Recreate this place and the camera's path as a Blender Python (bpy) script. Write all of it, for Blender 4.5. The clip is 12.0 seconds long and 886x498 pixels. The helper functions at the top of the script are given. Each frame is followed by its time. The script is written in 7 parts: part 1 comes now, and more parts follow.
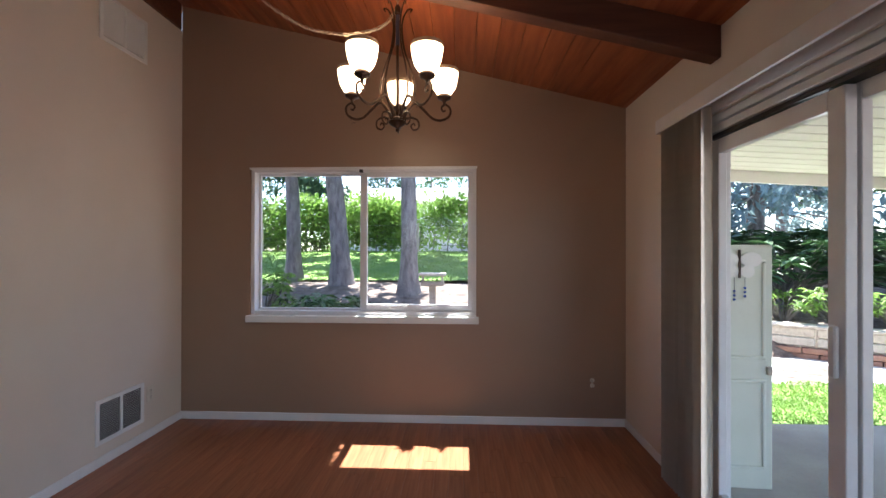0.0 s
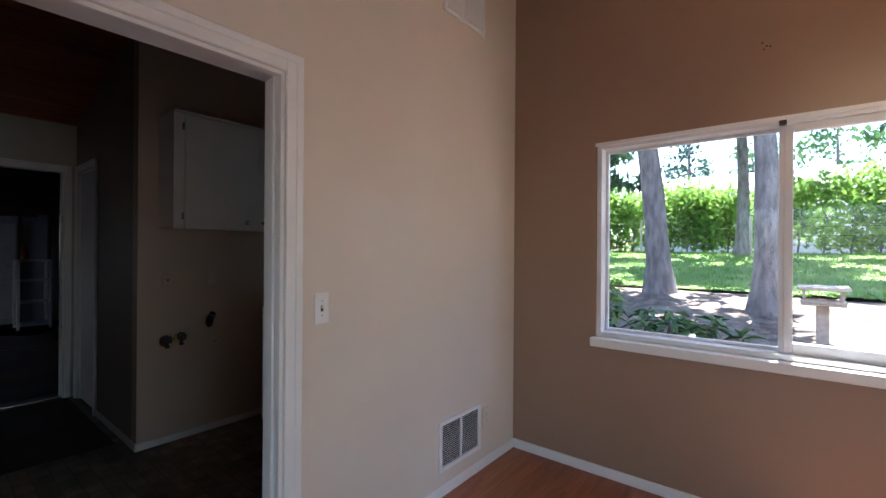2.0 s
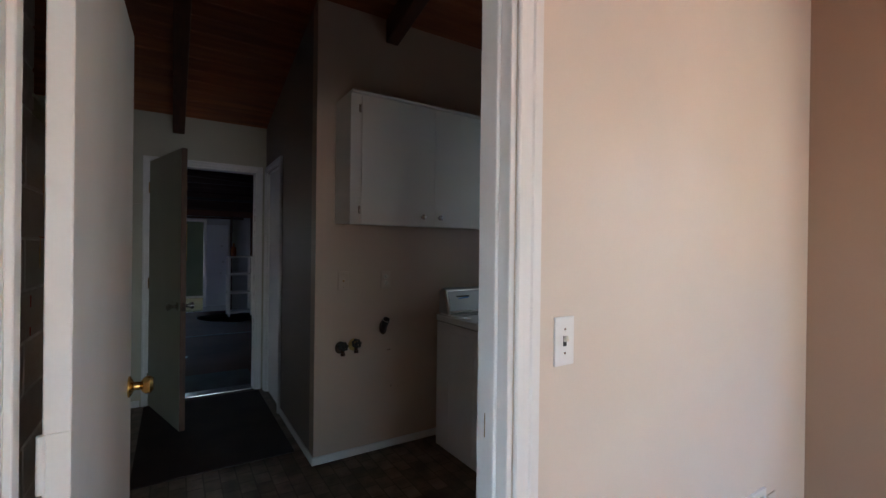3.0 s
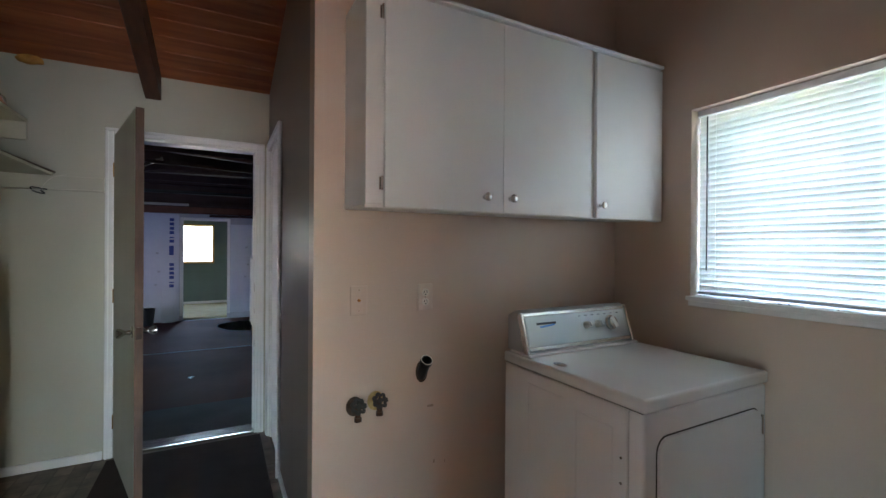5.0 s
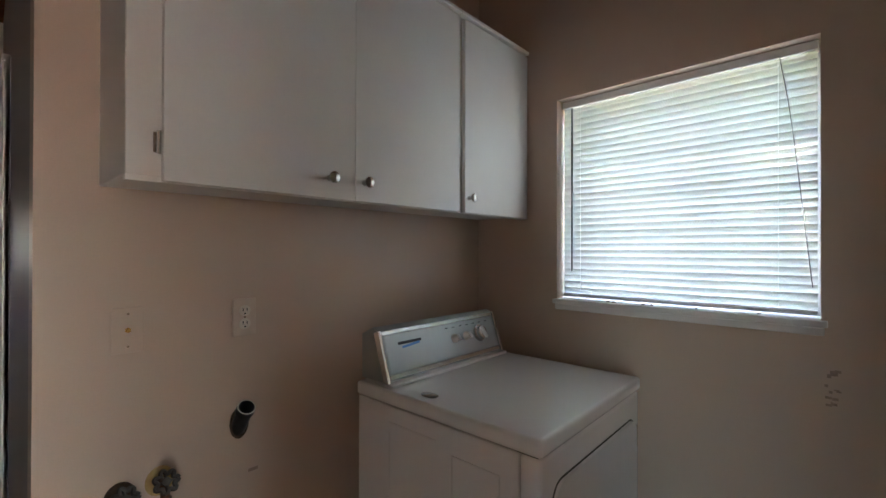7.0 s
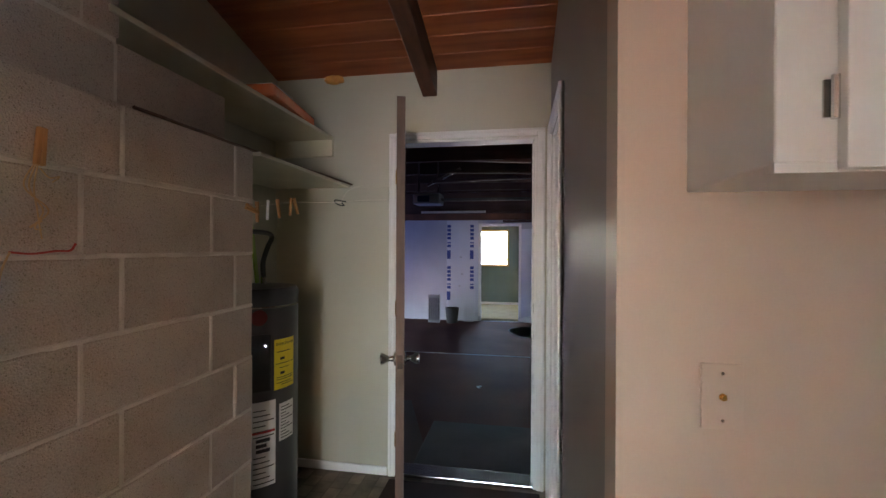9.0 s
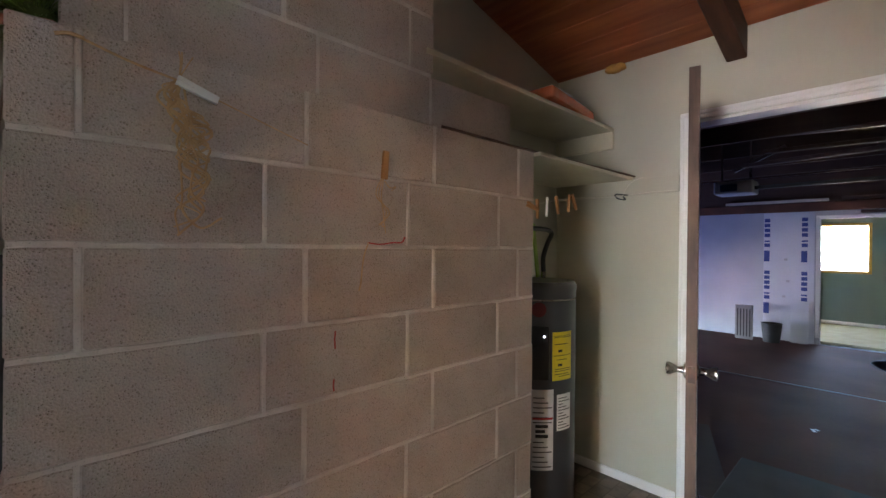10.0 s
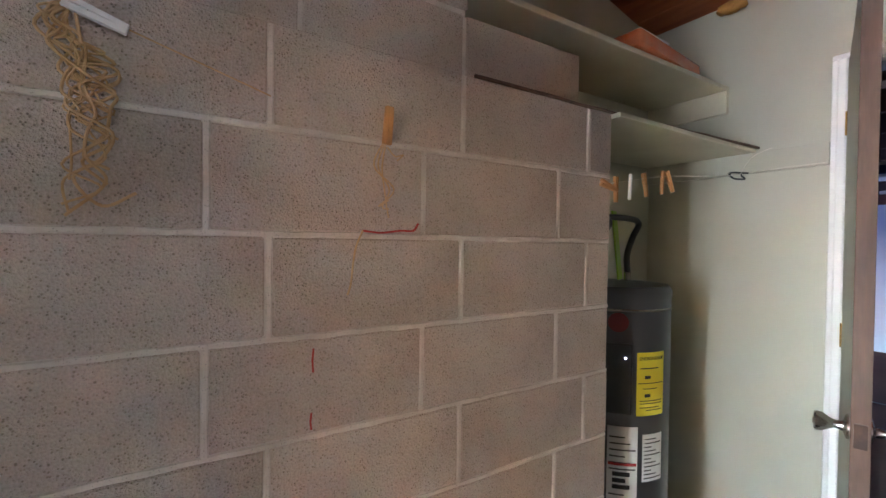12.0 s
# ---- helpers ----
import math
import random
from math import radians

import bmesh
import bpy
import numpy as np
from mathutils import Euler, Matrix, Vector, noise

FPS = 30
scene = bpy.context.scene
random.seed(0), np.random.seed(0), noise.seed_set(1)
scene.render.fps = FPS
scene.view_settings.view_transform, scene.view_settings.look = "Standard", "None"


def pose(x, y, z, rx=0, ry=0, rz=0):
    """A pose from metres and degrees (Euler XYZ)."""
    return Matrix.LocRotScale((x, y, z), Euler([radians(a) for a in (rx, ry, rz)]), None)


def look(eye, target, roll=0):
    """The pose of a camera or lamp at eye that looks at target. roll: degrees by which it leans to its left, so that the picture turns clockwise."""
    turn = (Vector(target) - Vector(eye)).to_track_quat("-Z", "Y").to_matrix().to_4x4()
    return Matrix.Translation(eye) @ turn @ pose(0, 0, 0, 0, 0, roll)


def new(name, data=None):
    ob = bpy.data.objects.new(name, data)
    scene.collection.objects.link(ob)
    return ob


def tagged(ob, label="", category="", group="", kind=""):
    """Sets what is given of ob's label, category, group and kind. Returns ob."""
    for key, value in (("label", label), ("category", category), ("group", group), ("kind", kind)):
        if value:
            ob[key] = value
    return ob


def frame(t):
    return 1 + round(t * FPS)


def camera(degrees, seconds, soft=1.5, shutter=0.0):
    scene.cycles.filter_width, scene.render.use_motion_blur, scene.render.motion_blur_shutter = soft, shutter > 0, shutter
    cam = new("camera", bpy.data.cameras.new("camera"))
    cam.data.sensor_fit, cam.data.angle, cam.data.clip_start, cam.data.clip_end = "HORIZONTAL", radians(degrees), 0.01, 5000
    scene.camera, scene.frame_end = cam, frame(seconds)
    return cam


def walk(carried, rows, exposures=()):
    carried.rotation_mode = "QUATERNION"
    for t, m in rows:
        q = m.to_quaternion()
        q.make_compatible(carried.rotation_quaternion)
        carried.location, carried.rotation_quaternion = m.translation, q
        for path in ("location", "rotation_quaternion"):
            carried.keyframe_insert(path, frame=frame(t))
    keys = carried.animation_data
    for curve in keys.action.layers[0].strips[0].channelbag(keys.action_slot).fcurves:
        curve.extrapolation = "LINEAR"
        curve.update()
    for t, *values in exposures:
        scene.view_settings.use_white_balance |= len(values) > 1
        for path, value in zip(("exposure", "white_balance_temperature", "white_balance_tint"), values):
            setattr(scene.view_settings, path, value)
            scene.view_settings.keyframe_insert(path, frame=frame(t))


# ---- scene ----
cam = camera(91.8, 12.0)
PATH = [
    (0, (0.65, -0.091, 1.357), (0.563, 1.907, 1.364), 0.1),
    (0.5, (0.526, 0.073, 1.339), (0.204, 2.047, 1.346), 0.1),
    (1, (0.393, 0.287, 1.351), (-0.205, 2.195, 1.357), 0.1),
    (1.5, (0.168, 0.478, 1.352), (-0.755, 2.252, 1.358), 0.2),
    (2, (-0.124, 0.65, 1.366), (-1.379, 2.207, 1.367), 0.4),
    (2.5, (-0.471, 0.799, 1.368), (-1.991, 2.099, 1.365), 0.4),
    (3, (-0.846, 0.857, 1.356), (-2.539, 1.921, 1.351), 0.7),
    (3.2, (-0.995, 0.847, 1.372), (-2.724, 1.851, 1.359), 0.6),
    (4.8, (-1.748, 1.225, 1.37), (-3.554, 2.084, 1.349), 0.1),
    (5, (-1.819, 1.282, 1.35), (-3.593, 2.205, 1.346), 0.4),
    (5.5, (-1.92, 1.365, 1.346), (-3.569, 2.496, 1.344), 0.3),
    (6, (-1.973, 1.424, 1.334), (-3.466, 2.755, 1.332), 0.3),
    (6.5, (-2.013, 1.489, 1.325), (-3.379, 2.95, 1.329), 0.2),
    (6.7, (-2.058, 1.515, 1.331), (-3.395, 3.003, 1.339), 0.1),
    (8.3, (-2.634, 1.471, 1.387), (-4.482, 2.236, 1.393), 0.4),
    (8.5, (-2.643, 1.439, 1.395), (-4.582, 1.929, 1.395), 0.4),
    (9, (-2.67, 1.423, 1.398), (-4.639, 1.075, 1.395), 0.3),
    (9.5, (-2.676, 1.439, 1.395), (-4.381, 0.392, 1.386), 0.5),
    (10, (-2.688, 1.434, 1.375), (-4.069, -0.014, 1.365), 0.5),
    (10.5, (-2.713, 1.428, 1.356), (-3.838, -0.225, 1.347), 0.5),
    (11, (-2.774, 1.411, 1.341), (-3.73, -0.346, 1.323), 0.6),
    (11.5, (-2.877, 1.346, 1.33), (-3.8, -0.429, 1.312), 0.6),
    (12, (-3.054, 1.251, 1.36), (-4.12, -0.44, 1.332), 0.8),
]
# white balance and exposure follow the clip's own camera, which opens up in the dark rooms
EXPO = [(0.0, 2.4, 5850, 10), (0.6, 2.6, 6050, 10), (1.5, 2.65, 5800, 9), (2.5, 3.2, 5650, 7), (3.2, 4.1, 5650, 5), (4.8, 5.75, 5700, 4), (5.5, 5.6, 5900, 5),
        (6.7, 5.3, 6150, 7), (8.3, 5.85, 6350, 11), (9.5, 6.4, 6250, 11), (10.5, 6.95, 6000, 10), (12.0, 7.3, 5750, 8)]
walk(cam, [(t, look(eye, target, roll)) for t, eye, target, roll in PATH], EXPO)

# ---------------------------------------------------------------- light
SUN_ELEV, SUN_AZ = radians(66.5), radians(0)      # the sun stands over the garden, to the north of the window wall (+y)
world = bpy.data.worlds.new("world")
scene.world = world
world.use_nodes = True
wn = world.node_tree
sky = wn.nodes.new("ShaderNodeTexSky")
sky.sky_type, sky.sun_disc = "NISHITA", False
sky.sun_elevation, sky.sun_rotation = SUN_ELEV, SUN_AZ
wn.links.new(sky.outputs[0], wn.nodes["Background"].inputs[0])
wn.nodes["Background"].inputs[1].default_value = 0.12

sun = new("sun", bpy.data.lights.new("sun", "SUN"))
sun.data.energy, sun.data.angle, sun.data.color = 5.0, radians(0.5), (1.0, 0.95, 0.88)
sun.matrix_world = look((0, math.cos(SUN_ELEV) * 30, math.sin(SUN_ELEV) * 30), (0, 0, 0))


def window_light(name, eye, target, w, h, watts, color):
    lamp = new(name, bpy.data.lights.new(name, "AREA"))
    lamp.data.shape, lamp.data.size, lamp.data.size_y = "RECTANGLE", w, h
    lamp.data.energy, lamp.data.color = watts, color
    lamp.matrix_world = look(eye, target)
    return lamp


DAY = (0.93, 0.97, 1.0)
window_light("daylight_sliding_door", (1.925, 1.80, 1.02), (-1.6, 1.15, 0.95), 0.60, 1.85, 1.1, DAY)
# fill lamp added in an unseen opening behind the camera
window_light("fill_living_room", (0.3, -4.3, 1.4), (0.2, 0.0, 1.2), 2.3, 1.5, 0.55, DAY)
window_light("daylight_laundry_window", (-2.64, 3.24, 1.70), (-2.64, 0.0, 2.5), 0.8, 0.6, 0.045, DAY)
window_light("daylight_garage_door", (-9.5, -3.1, 0.16), (-11.0, 0.4, 0.25), 2.6, 0.4, 0.6, (0.30, 0.40, 1.0))
window_light("daylight_far_room", (-14.14, 0.74, 1.41), (-11, 0.9, 0.2), 0.76, 0.86, 0.15, (1.0, 0.93, 0.66))


# ---------------------------------------------------------------- materials
def material(name, base, rough=0.5, metal=0.0, second=None, scale=6.0, mix=0.5, grain=80.0, bump=0.1, dist=0.002,
             stretch=(1, 1, 1), island=0.0, obj_rand=0.0, spec=0.5, coat=0.0, fine=0.08):
    """Procedural surface: base blended with a second tone by broad noise, fine grain, bump, and a shift of value for each piece."""
    m = bpy.data.materials.new(name)
    m.use_nodes = True
    t = m.node_tree
    N, L = t.nodes, t.links
    p = N["Principled BSDF"]
    p.inputs["Roughness"].default_value, p.inputs["Metallic"].default_value = rough, metal
    p.inputs["Specular IOR Level"].default_value = spec
    p.inputs["Coat Weight"].default_value = coat
    co = N.new("ShaderNodeTexCoord")
    mp = N.new("ShaderNodeMapping")
    mp.inputs["Scale"].default_value = stretch
    L.new(co.outputs["Object"], mp.inputs[0])
    broad = N.new("ShaderNodeTexNoise")
    broad.inputs["Scale"].default_value, broad.inputs["Detail"].default_value = scale, 5
    L.new(mp.outputs[0], broad.inputs["Vector"])
    small = N.new("ShaderNodeTexNoise")
    small.inputs["Scale"].default_value, small.inputs["Detail"].default_value = grain, 3
    L.new(mp.outputs[0], small.inputs["Vector"])
    ramp = N.new("ShaderNodeValToRGB")
    ramp.color_ramp.elements[0].position, ramp.color_ramp.elements[1].position = 0.5 - 0.3 * mix, 0.5 + 0.3 * mix
    second = second or tuple(c * 0.86 for c in base)
    ramp.color_ramp.elements[0].color, ramp.color_ramp.elements[1].color = (*second, 1), (*base, 1)
    L.new(broad.outputs["Fac"], ramp.inputs[0])
    hsv = N.new("ShaderNodeHueSaturation")
    L.new(ramp.outputs[0], hsv.inputs["Color"])
    val = N.new("ShaderNodeMath")
    val.operation = "MULTIPLY_ADD"
    L.new(small.outputs["Fac"], val.inputs[0])
    val.inputs[1].default_value, val.inputs[2].default_value = 2 * fine, 1 - fine
    out = val.outputs[0]
    for kind, amount in (("island", island), ("object", obj_rand)):
        if amount:
            src = N.new("ShaderNodeNewGeometry" if kind == "island" else "ShaderNodeObjectInfo")
            add = N.new("ShaderNodeMath")
            add.operation = "MULTIPLY_ADD"
            L.new(src.outputs["Random Per Island" if kind == "island" else "Random"], add.inputs[0])
            add.inputs[1].default_value = 2 * amount
            sub = N.new("ShaderNodeMath")
            sub.operation = "SUBTRACT"
            L.new(out, sub.inputs[0])
            sub.inputs[1].default_value = amount
            L.new(sub.outputs[0], add.inputs[2])
            out = add.outputs[0]
    L.new(out, hsv.inputs["Value"])
    L.new(hsv.outputs[0], p.inputs["Base Color"])
    if bump:
        b = N.new("ShaderNodeBump")
        b.inputs["Strength"].default_value, b.inputs["Distance"].default_value = bump, dist
        L.new(small.outputs["Fac"], b.inputs["Height"])
        L.new(b.outputs[0], p.inputs["Normal"])
    return m


def glow(name, color, strength, base=(0.8, 0.8, 0.8)):
    m = material(name, base, 0.5, bump=0)
    p = m.node_tree.nodes["Principled BSDF"]
    p.inputs["Emission Color"].default_value, p.inputs["Emission Strength"].default_value = (*color, 1), strength
    return m


def glass(name, tint=(1, 1, 1), gloss=0.014):
    m = bpy.data.materials.new(name)
    m.use_nodes = True
    t = m.node_tree
    t.nodes.remove(t.nodes["Principled BSDF"])
    clear, shine, blend = (t.nodes.new("ShaderNode" + k) for k in ("BsdfTransparent", "BsdfGlossy", "MixShader"))
    clear.inputs[0].default_value = (*tint, 1)
    shine.inputs["Roughness"].default_value = 0.0
    blend.inputs[0].default_value = gloss
    t.links.new(clear.outputs[0], blend.inputs[1])
    t.links.new(shine.outputs[0], blend.inputs[2])
    t.links.new(blend.outputs[0], t.nodes["Material Output"].inputs[0])
    return m


def leafy(name, base, second, through_light=0.35, rough=0.5, island=0.25):
    """Leaves that let some light through."""
    m = material(name, base, rough, second=second, scale=3, grain=30, bump=0, island=island, mix=1.0)
    t = m.node_tree
    p = t.nodes["Principled BSDF"]
    tr, mx = t.nodes.new("ShaderNodeBsdfTranslucent"), t.nodes.new("ShaderNodeMixShader")
    t.links.new(p.inputs["Base Color"].links[0].from_socket, tr.inputs[0])
    mx.inputs[0].default_value = through_light
    t.links.new(p.outputs[0], mx.inputs[1])
    t.links.new(tr.outputs[0], mx.inputs[2])
    t.links.new(mx.outputs[0], t.nodes["Material Output"].inputs[0])
    return m


M_WALL = material("cream_wall_paint", (0.70, 0.615, 0.525), 0.5, second=(0.665, 0.58, 0.49), scale=1.6, grain=220, bump=0.12, fine=0.03)
M_ACCENT = material("taupe_brown_wall_paint", (0.325, 0.213, 0.145), 0.36, second=(0.30, 0.195, 0.131), scale=1.4, grain=220, bump=0.12, fine=0.03)
M_LAUNDRY = material("warm_beige_laundry_paint", (0.60, 0.47, 0.37), 0.45, second=(0.56, 0.43, 0.335), scale=1.5, grain=200, bump=0.12, fine=0.03)
M_PALE = material("pale_yellowish_cream_paint", (0.50, 0.48, 0.38), 0.5, second=(0.46, 0.435, 0.34), scale=1.8, grain=160, bump=0.12, fine=0.03)
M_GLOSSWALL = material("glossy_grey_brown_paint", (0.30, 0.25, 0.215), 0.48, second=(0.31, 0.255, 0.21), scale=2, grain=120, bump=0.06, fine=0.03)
M_TRIM = material("white_trim_paint", (0.80, 0.79, 0.77), 0.35, second=(0.76, 0.745, 0.72), scale=5, grain=120, bump=0.05, fine=0.03)
M_VINYLFR = material("white_vinyl_frame", (0.74, 0.73, 0.74), 0.35, second=(0.68, 0.66, 0.66), scale=6, grain=100, bump=0.03, fine=0.03)
M_CEIL = material("stained_cedar_plank", (0.36, 0.105, 0.035), 0.42, second=(0.22, 0.055, 0.018), scale=2.2, grain=40, bump=0.12, stretch=(9, 0.8, 9), island=0.18, fine=0.12)
M_BEAM = material("dark_stained_beam", (0.12, 0.042, 0.02), 0.5, second=(0.075, 0.026, 0.013), scale=3, grain=40, bump=0.2, stretch=(0.8, 9, 9), fine=0.12)
M_FLOOR = material("red_brown_laminate", (0.37, 0.145, 0.062), 0.33, second=(0.25, 0.085, 0.034), scale=2.6, grain=26, bump=0.06, stretch=(16, 0.9, 4), obj_rand=0.10, fine=0.16, spec=0.5)
M_VINYL = material("brown_stone_pattern_vinyl", (0.30, 0.235, 0.17), 0.4, second=(0.15, 0.115, 0.085), scale=9, grain=45, bump=0.05, fine=0.15)
M_BLOCK = material("pumice_concrete_block", (0.62, 0.525, 0.455), 0.95, second=(0.44, 0.36, 0.30), scale=2.4, grain=210, bump=1.0, dist=0.004, obj_rand=0.06, fine=0.34, spec=0.2)
M_MORTAR = material("grey_mortar", (0.72, 0.65, 0.58), 0.95, second=(0.56, 0.49, 0.43), scale=8, grain=120, bump=0.5, fine=0.1, spec=0.2)


def add_pores(m, scale, size, depth):
    """Small dark open pores, cut into colour and relief."""
    t = m.node_tree
    N, L = t.nodes, t.links
    p = N["Principled BSDF"]
    co = N.new("ShaderNodeTexCoord")
    vo = N.new("ShaderNodeTexVoronoi")
    vo.inputs["Scale"].default_value = scale
    L.new(co.outputs["Object"], vo.inputs["Vector"])
    pick = N.new("ShaderNodeTexNoise")
    pick.inputs["Scale"].default_value = scale * 0.35
    L.new(co.outputs["Object"], pick.inputs["Vector"])
    rim = N.new("ShaderNodeMath")
    rim.operation = "MULTIPLY_ADD"
    L.new(pick.outputs["Fac"], rim.inputs[0])
    rim.inputs[1].default_value, rim.inputs[2].default_value = -size * 2.2, size * 1.45
    sub = N.new("ShaderNodeMath")
    sub.operation = "ADD"
    L.new(vo.outputs["Distance"], sub.inputs[0])
    L.new(rim.outputs[0], sub.inputs[1])
    mr = N.new("ShaderNodeMapRange")
    L.new(sub.outputs[0], mr.inputs[0])
    mr.inputs[1].default_value, mr.inputs[2].default_value = size * 0.7, size * 1.5
    old = p.inputs["Base Color"].links[0].from_socket
    mx = N.new("ShaderNodeMix")
    mx.data_type = "RGBA"
    dark = N.new("ShaderNodeMix")
    dark.data_type, dark.blend_type = "RGBA", "MULTIPLY"
    dark.inputs[0].default_value = 1.0
    L.new(old, dark.inputs[6])
    dark.inputs[7].default_value = (0.6, 0.58, 0.56, 1)
    L.new(mr.outputs[0], mx.inputs[0])
    L.new(dark.outputs[2], mx.inputs[6])
    L.new(old, mx.inputs[7])
    L.new(mx.outputs[2], p.inputs["Base Color"])
    b = N.new("ShaderNodeBump")
    b.inputs["Strength"].default_value, b.inputs["Distance"].default_value = 0.8, depth
    L.new(mr.outputs[0], b.inputs["Height"])
    L.new(p.inputs["Normal"].links[0].from_socket, b.inputs["Normal"])
    L.new(b.outputs[0], p.inputs["Normal"])


add_pores(M_BLOCK, 150, 0.27, 0.003)
add_pores(M_MORTAR, 220, 0.22, 0.001)


def printed_tiles(m):
    """Stone tiles of two sizes printed on sheet vinyl."""
    t = m.node_tree
    N, L = t.nodes, t.links
    p = N["Principled BSDF"]
    co = N.new("ShaderNodeTexCoord")
    br = N.new("ShaderNodeTexBrick")
    br.offset = 0.5
    br.inputs["Scale"].default_value, br.inputs["Brick Width"].default_value, br.inputs["Row Height"].default_value = 6.5, 0.75, 0.55
    br.inputs["Mortar Size"].default_value, br.inputs["Mortar Smooth"].default_value = 0.03, 0.4
    br.inputs["Color1"].default_value, br.inputs["Color2"].default_value, br.inputs["Mortar"].default_value = (1, 1, 1, 1), (0.55, 0.52, 0.5, 1), (0.45, 0.42, 0.38, 1)
    L.new(co.outputs["Object"], br.inputs["Vector"])
    mx = N.new("ShaderNodeMix")
    mx.data_type, mx.blend_type = "RGBA", "MULTIPLY"
    mx.inputs[0].default_value = 1.0
    L.new(p.inputs["Base Color"].links[0].from_socket, mx.inputs[6])
    L.new(br.outputs["Color"], mx.inputs[7])
    L.new(mx.outputs[2], p.inputs["Base Color"])


printed_tiles(M_VINYL)
M_WHITECAB = material("white_cabinet_paint", (0.80, 0.78, 0.74), 0.42, second=(0.765, 0.74, 0.70), scale=2.5, grain=140, bump=0.05, fine=0.025)
M_ENAMEL = material("white_appliance_enamel", (0.80, 0.79, 0.77), 0.22, second=(0.77, 0.755, 0.73), scale=3, grain=150, bump=0.02, fine=0.02, coat=0.3)
M_GARAGEFLOOR = material("oxblood_painted_concrete", (0.12, 0.05, 0.036), 0.75, second=(0.075, 0.03, 0.023), scale=1.2, grain=30, bump=0.15, fine=0.12, spec=0.15)
M_CONCRETE = material("grey_concrete", (0.36, 0.35, 0.33), 0.85, second=(0.26, 0.25, 0.24), scale=1.5, grain=60, bump=0.3, fine=0.12)
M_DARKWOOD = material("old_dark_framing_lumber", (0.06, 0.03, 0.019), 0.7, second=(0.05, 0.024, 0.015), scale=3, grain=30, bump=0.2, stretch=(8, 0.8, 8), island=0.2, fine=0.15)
M_CHROME = material("satin_chrome", (0.62, 0.60, 0.57), 0.22, metal=1.0, scale=10, grain=120, bump=0.02, fine=0.04)
M_BRASS = material("polished_brass", (0.72, 0.45, 0.14), 0.25, metal=1.0, scale=20, grain=90, bump=0.03, fine=0.08)
M_BRONZE = material("oil_rubbed_bronze", (0.055, 0.036, 0.028), 0.32, metal=0.85, second=(0.10, 0.055, 0.035), scale=25, grain=120, bump=0.1, fine=0.1)
M_BLACK = material("black_plastic", (0.02, 0.02, 0.021), 0.4, scale=20, grain=90, bump=0.03)
M_DARKVOID = material("dark_slot_shadow_metal", (0.06, 0.055, 0.05), 0.7, scale=20, grain=90, bump=0.03)
M_IVORY = material("ivory_plastic", (0.72, 0.66, 0.56), 0.35, scale=20, grain=90, bump=0.02, fine=0.03)
M_GLASS = glass("window_glass")
M_LABELWHITE = material("paper_label", (0.78, 0.78, 0.76), 0.55, scale=12, grain=140, bump=0.03, fine=0.03)
M_INK = material("dark_print", (0.03, 0.03, 0.035), 0.6, scale=12, grain=100, bump=0)


# ---------------------------------------------------------------- mesh helpers
def box(bm, x0, x1, y0, y1, z0, z1, bevel=0.0, seg=1, m=None):
    r = bmesh.ops.create_cube(bm, size=1.0, matrix=Matrix.Translation(((x0 + x1) / 2, (y0 + y1) / 2, (z0 + z1) / 2)) @ Matrix.Diagonal((abs(x1 - x0), abs(y1 - y0), abs(z1 - z0), 1)))
    vs = r["verts"]
    if bevel:
        es = list({e for v in vs for e in v.link_edges})
        r2 = bmesh.ops.bevel(bm, geom=es, offset=bevel, segments=seg, affect="EDGES", profile=0.6)
        vs = list({v for f in r2["faces"] for v in f.verts} | {v for v in vs if v.is_valid})
    if m is not None:
        bmesh.ops.transform(bm, matrix=m, verts=vs)
    return vs


def cyl(bm, p0, p1, r0, r1=None, seg=16, caps=True):
    """A cylinder or cone between two points."""
    p0, p1 = Vector(p0), Vector(p1)
    d = p1 - p0
    m = Matrix.Translation((p0 + p1) / 2) @ d.to_track_quat("Z", "Y").to_matrix().to_4x4()
    return bmesh.ops.create_cone(bm, cap_ends=caps, segments=seg, radius1=r0, radius2=r0 if r1 is None else r1, depth=d.length, matrix=m)["verts"]


def lathe(bm, profile, seg=24, m=None, caps=True):
    """Turns a profile of (radius, height) about z."""
    m = m or Matrix()
    rings = []
    for r, z in profile:
        rings.append([bm.verts.new(m @ Vector((r * math.cos(a), r * math.sin(a), z))) for a in (2 * math.pi * k / seg for k in range(seg))])
    for a, b in zip(rings, rings[1:]):
        for k in range(seg):
            bm.faces.new((a[k], a[(k + 1) % seg], b[(k + 1) % seg], b[k]))
    if caps:
        if profile[0][0] > 1e-4:
            bm.faces.new(rings[0][::-1])
        if profile[-1][0] > 1e-4:
            bm.faces.new(rings[-1])


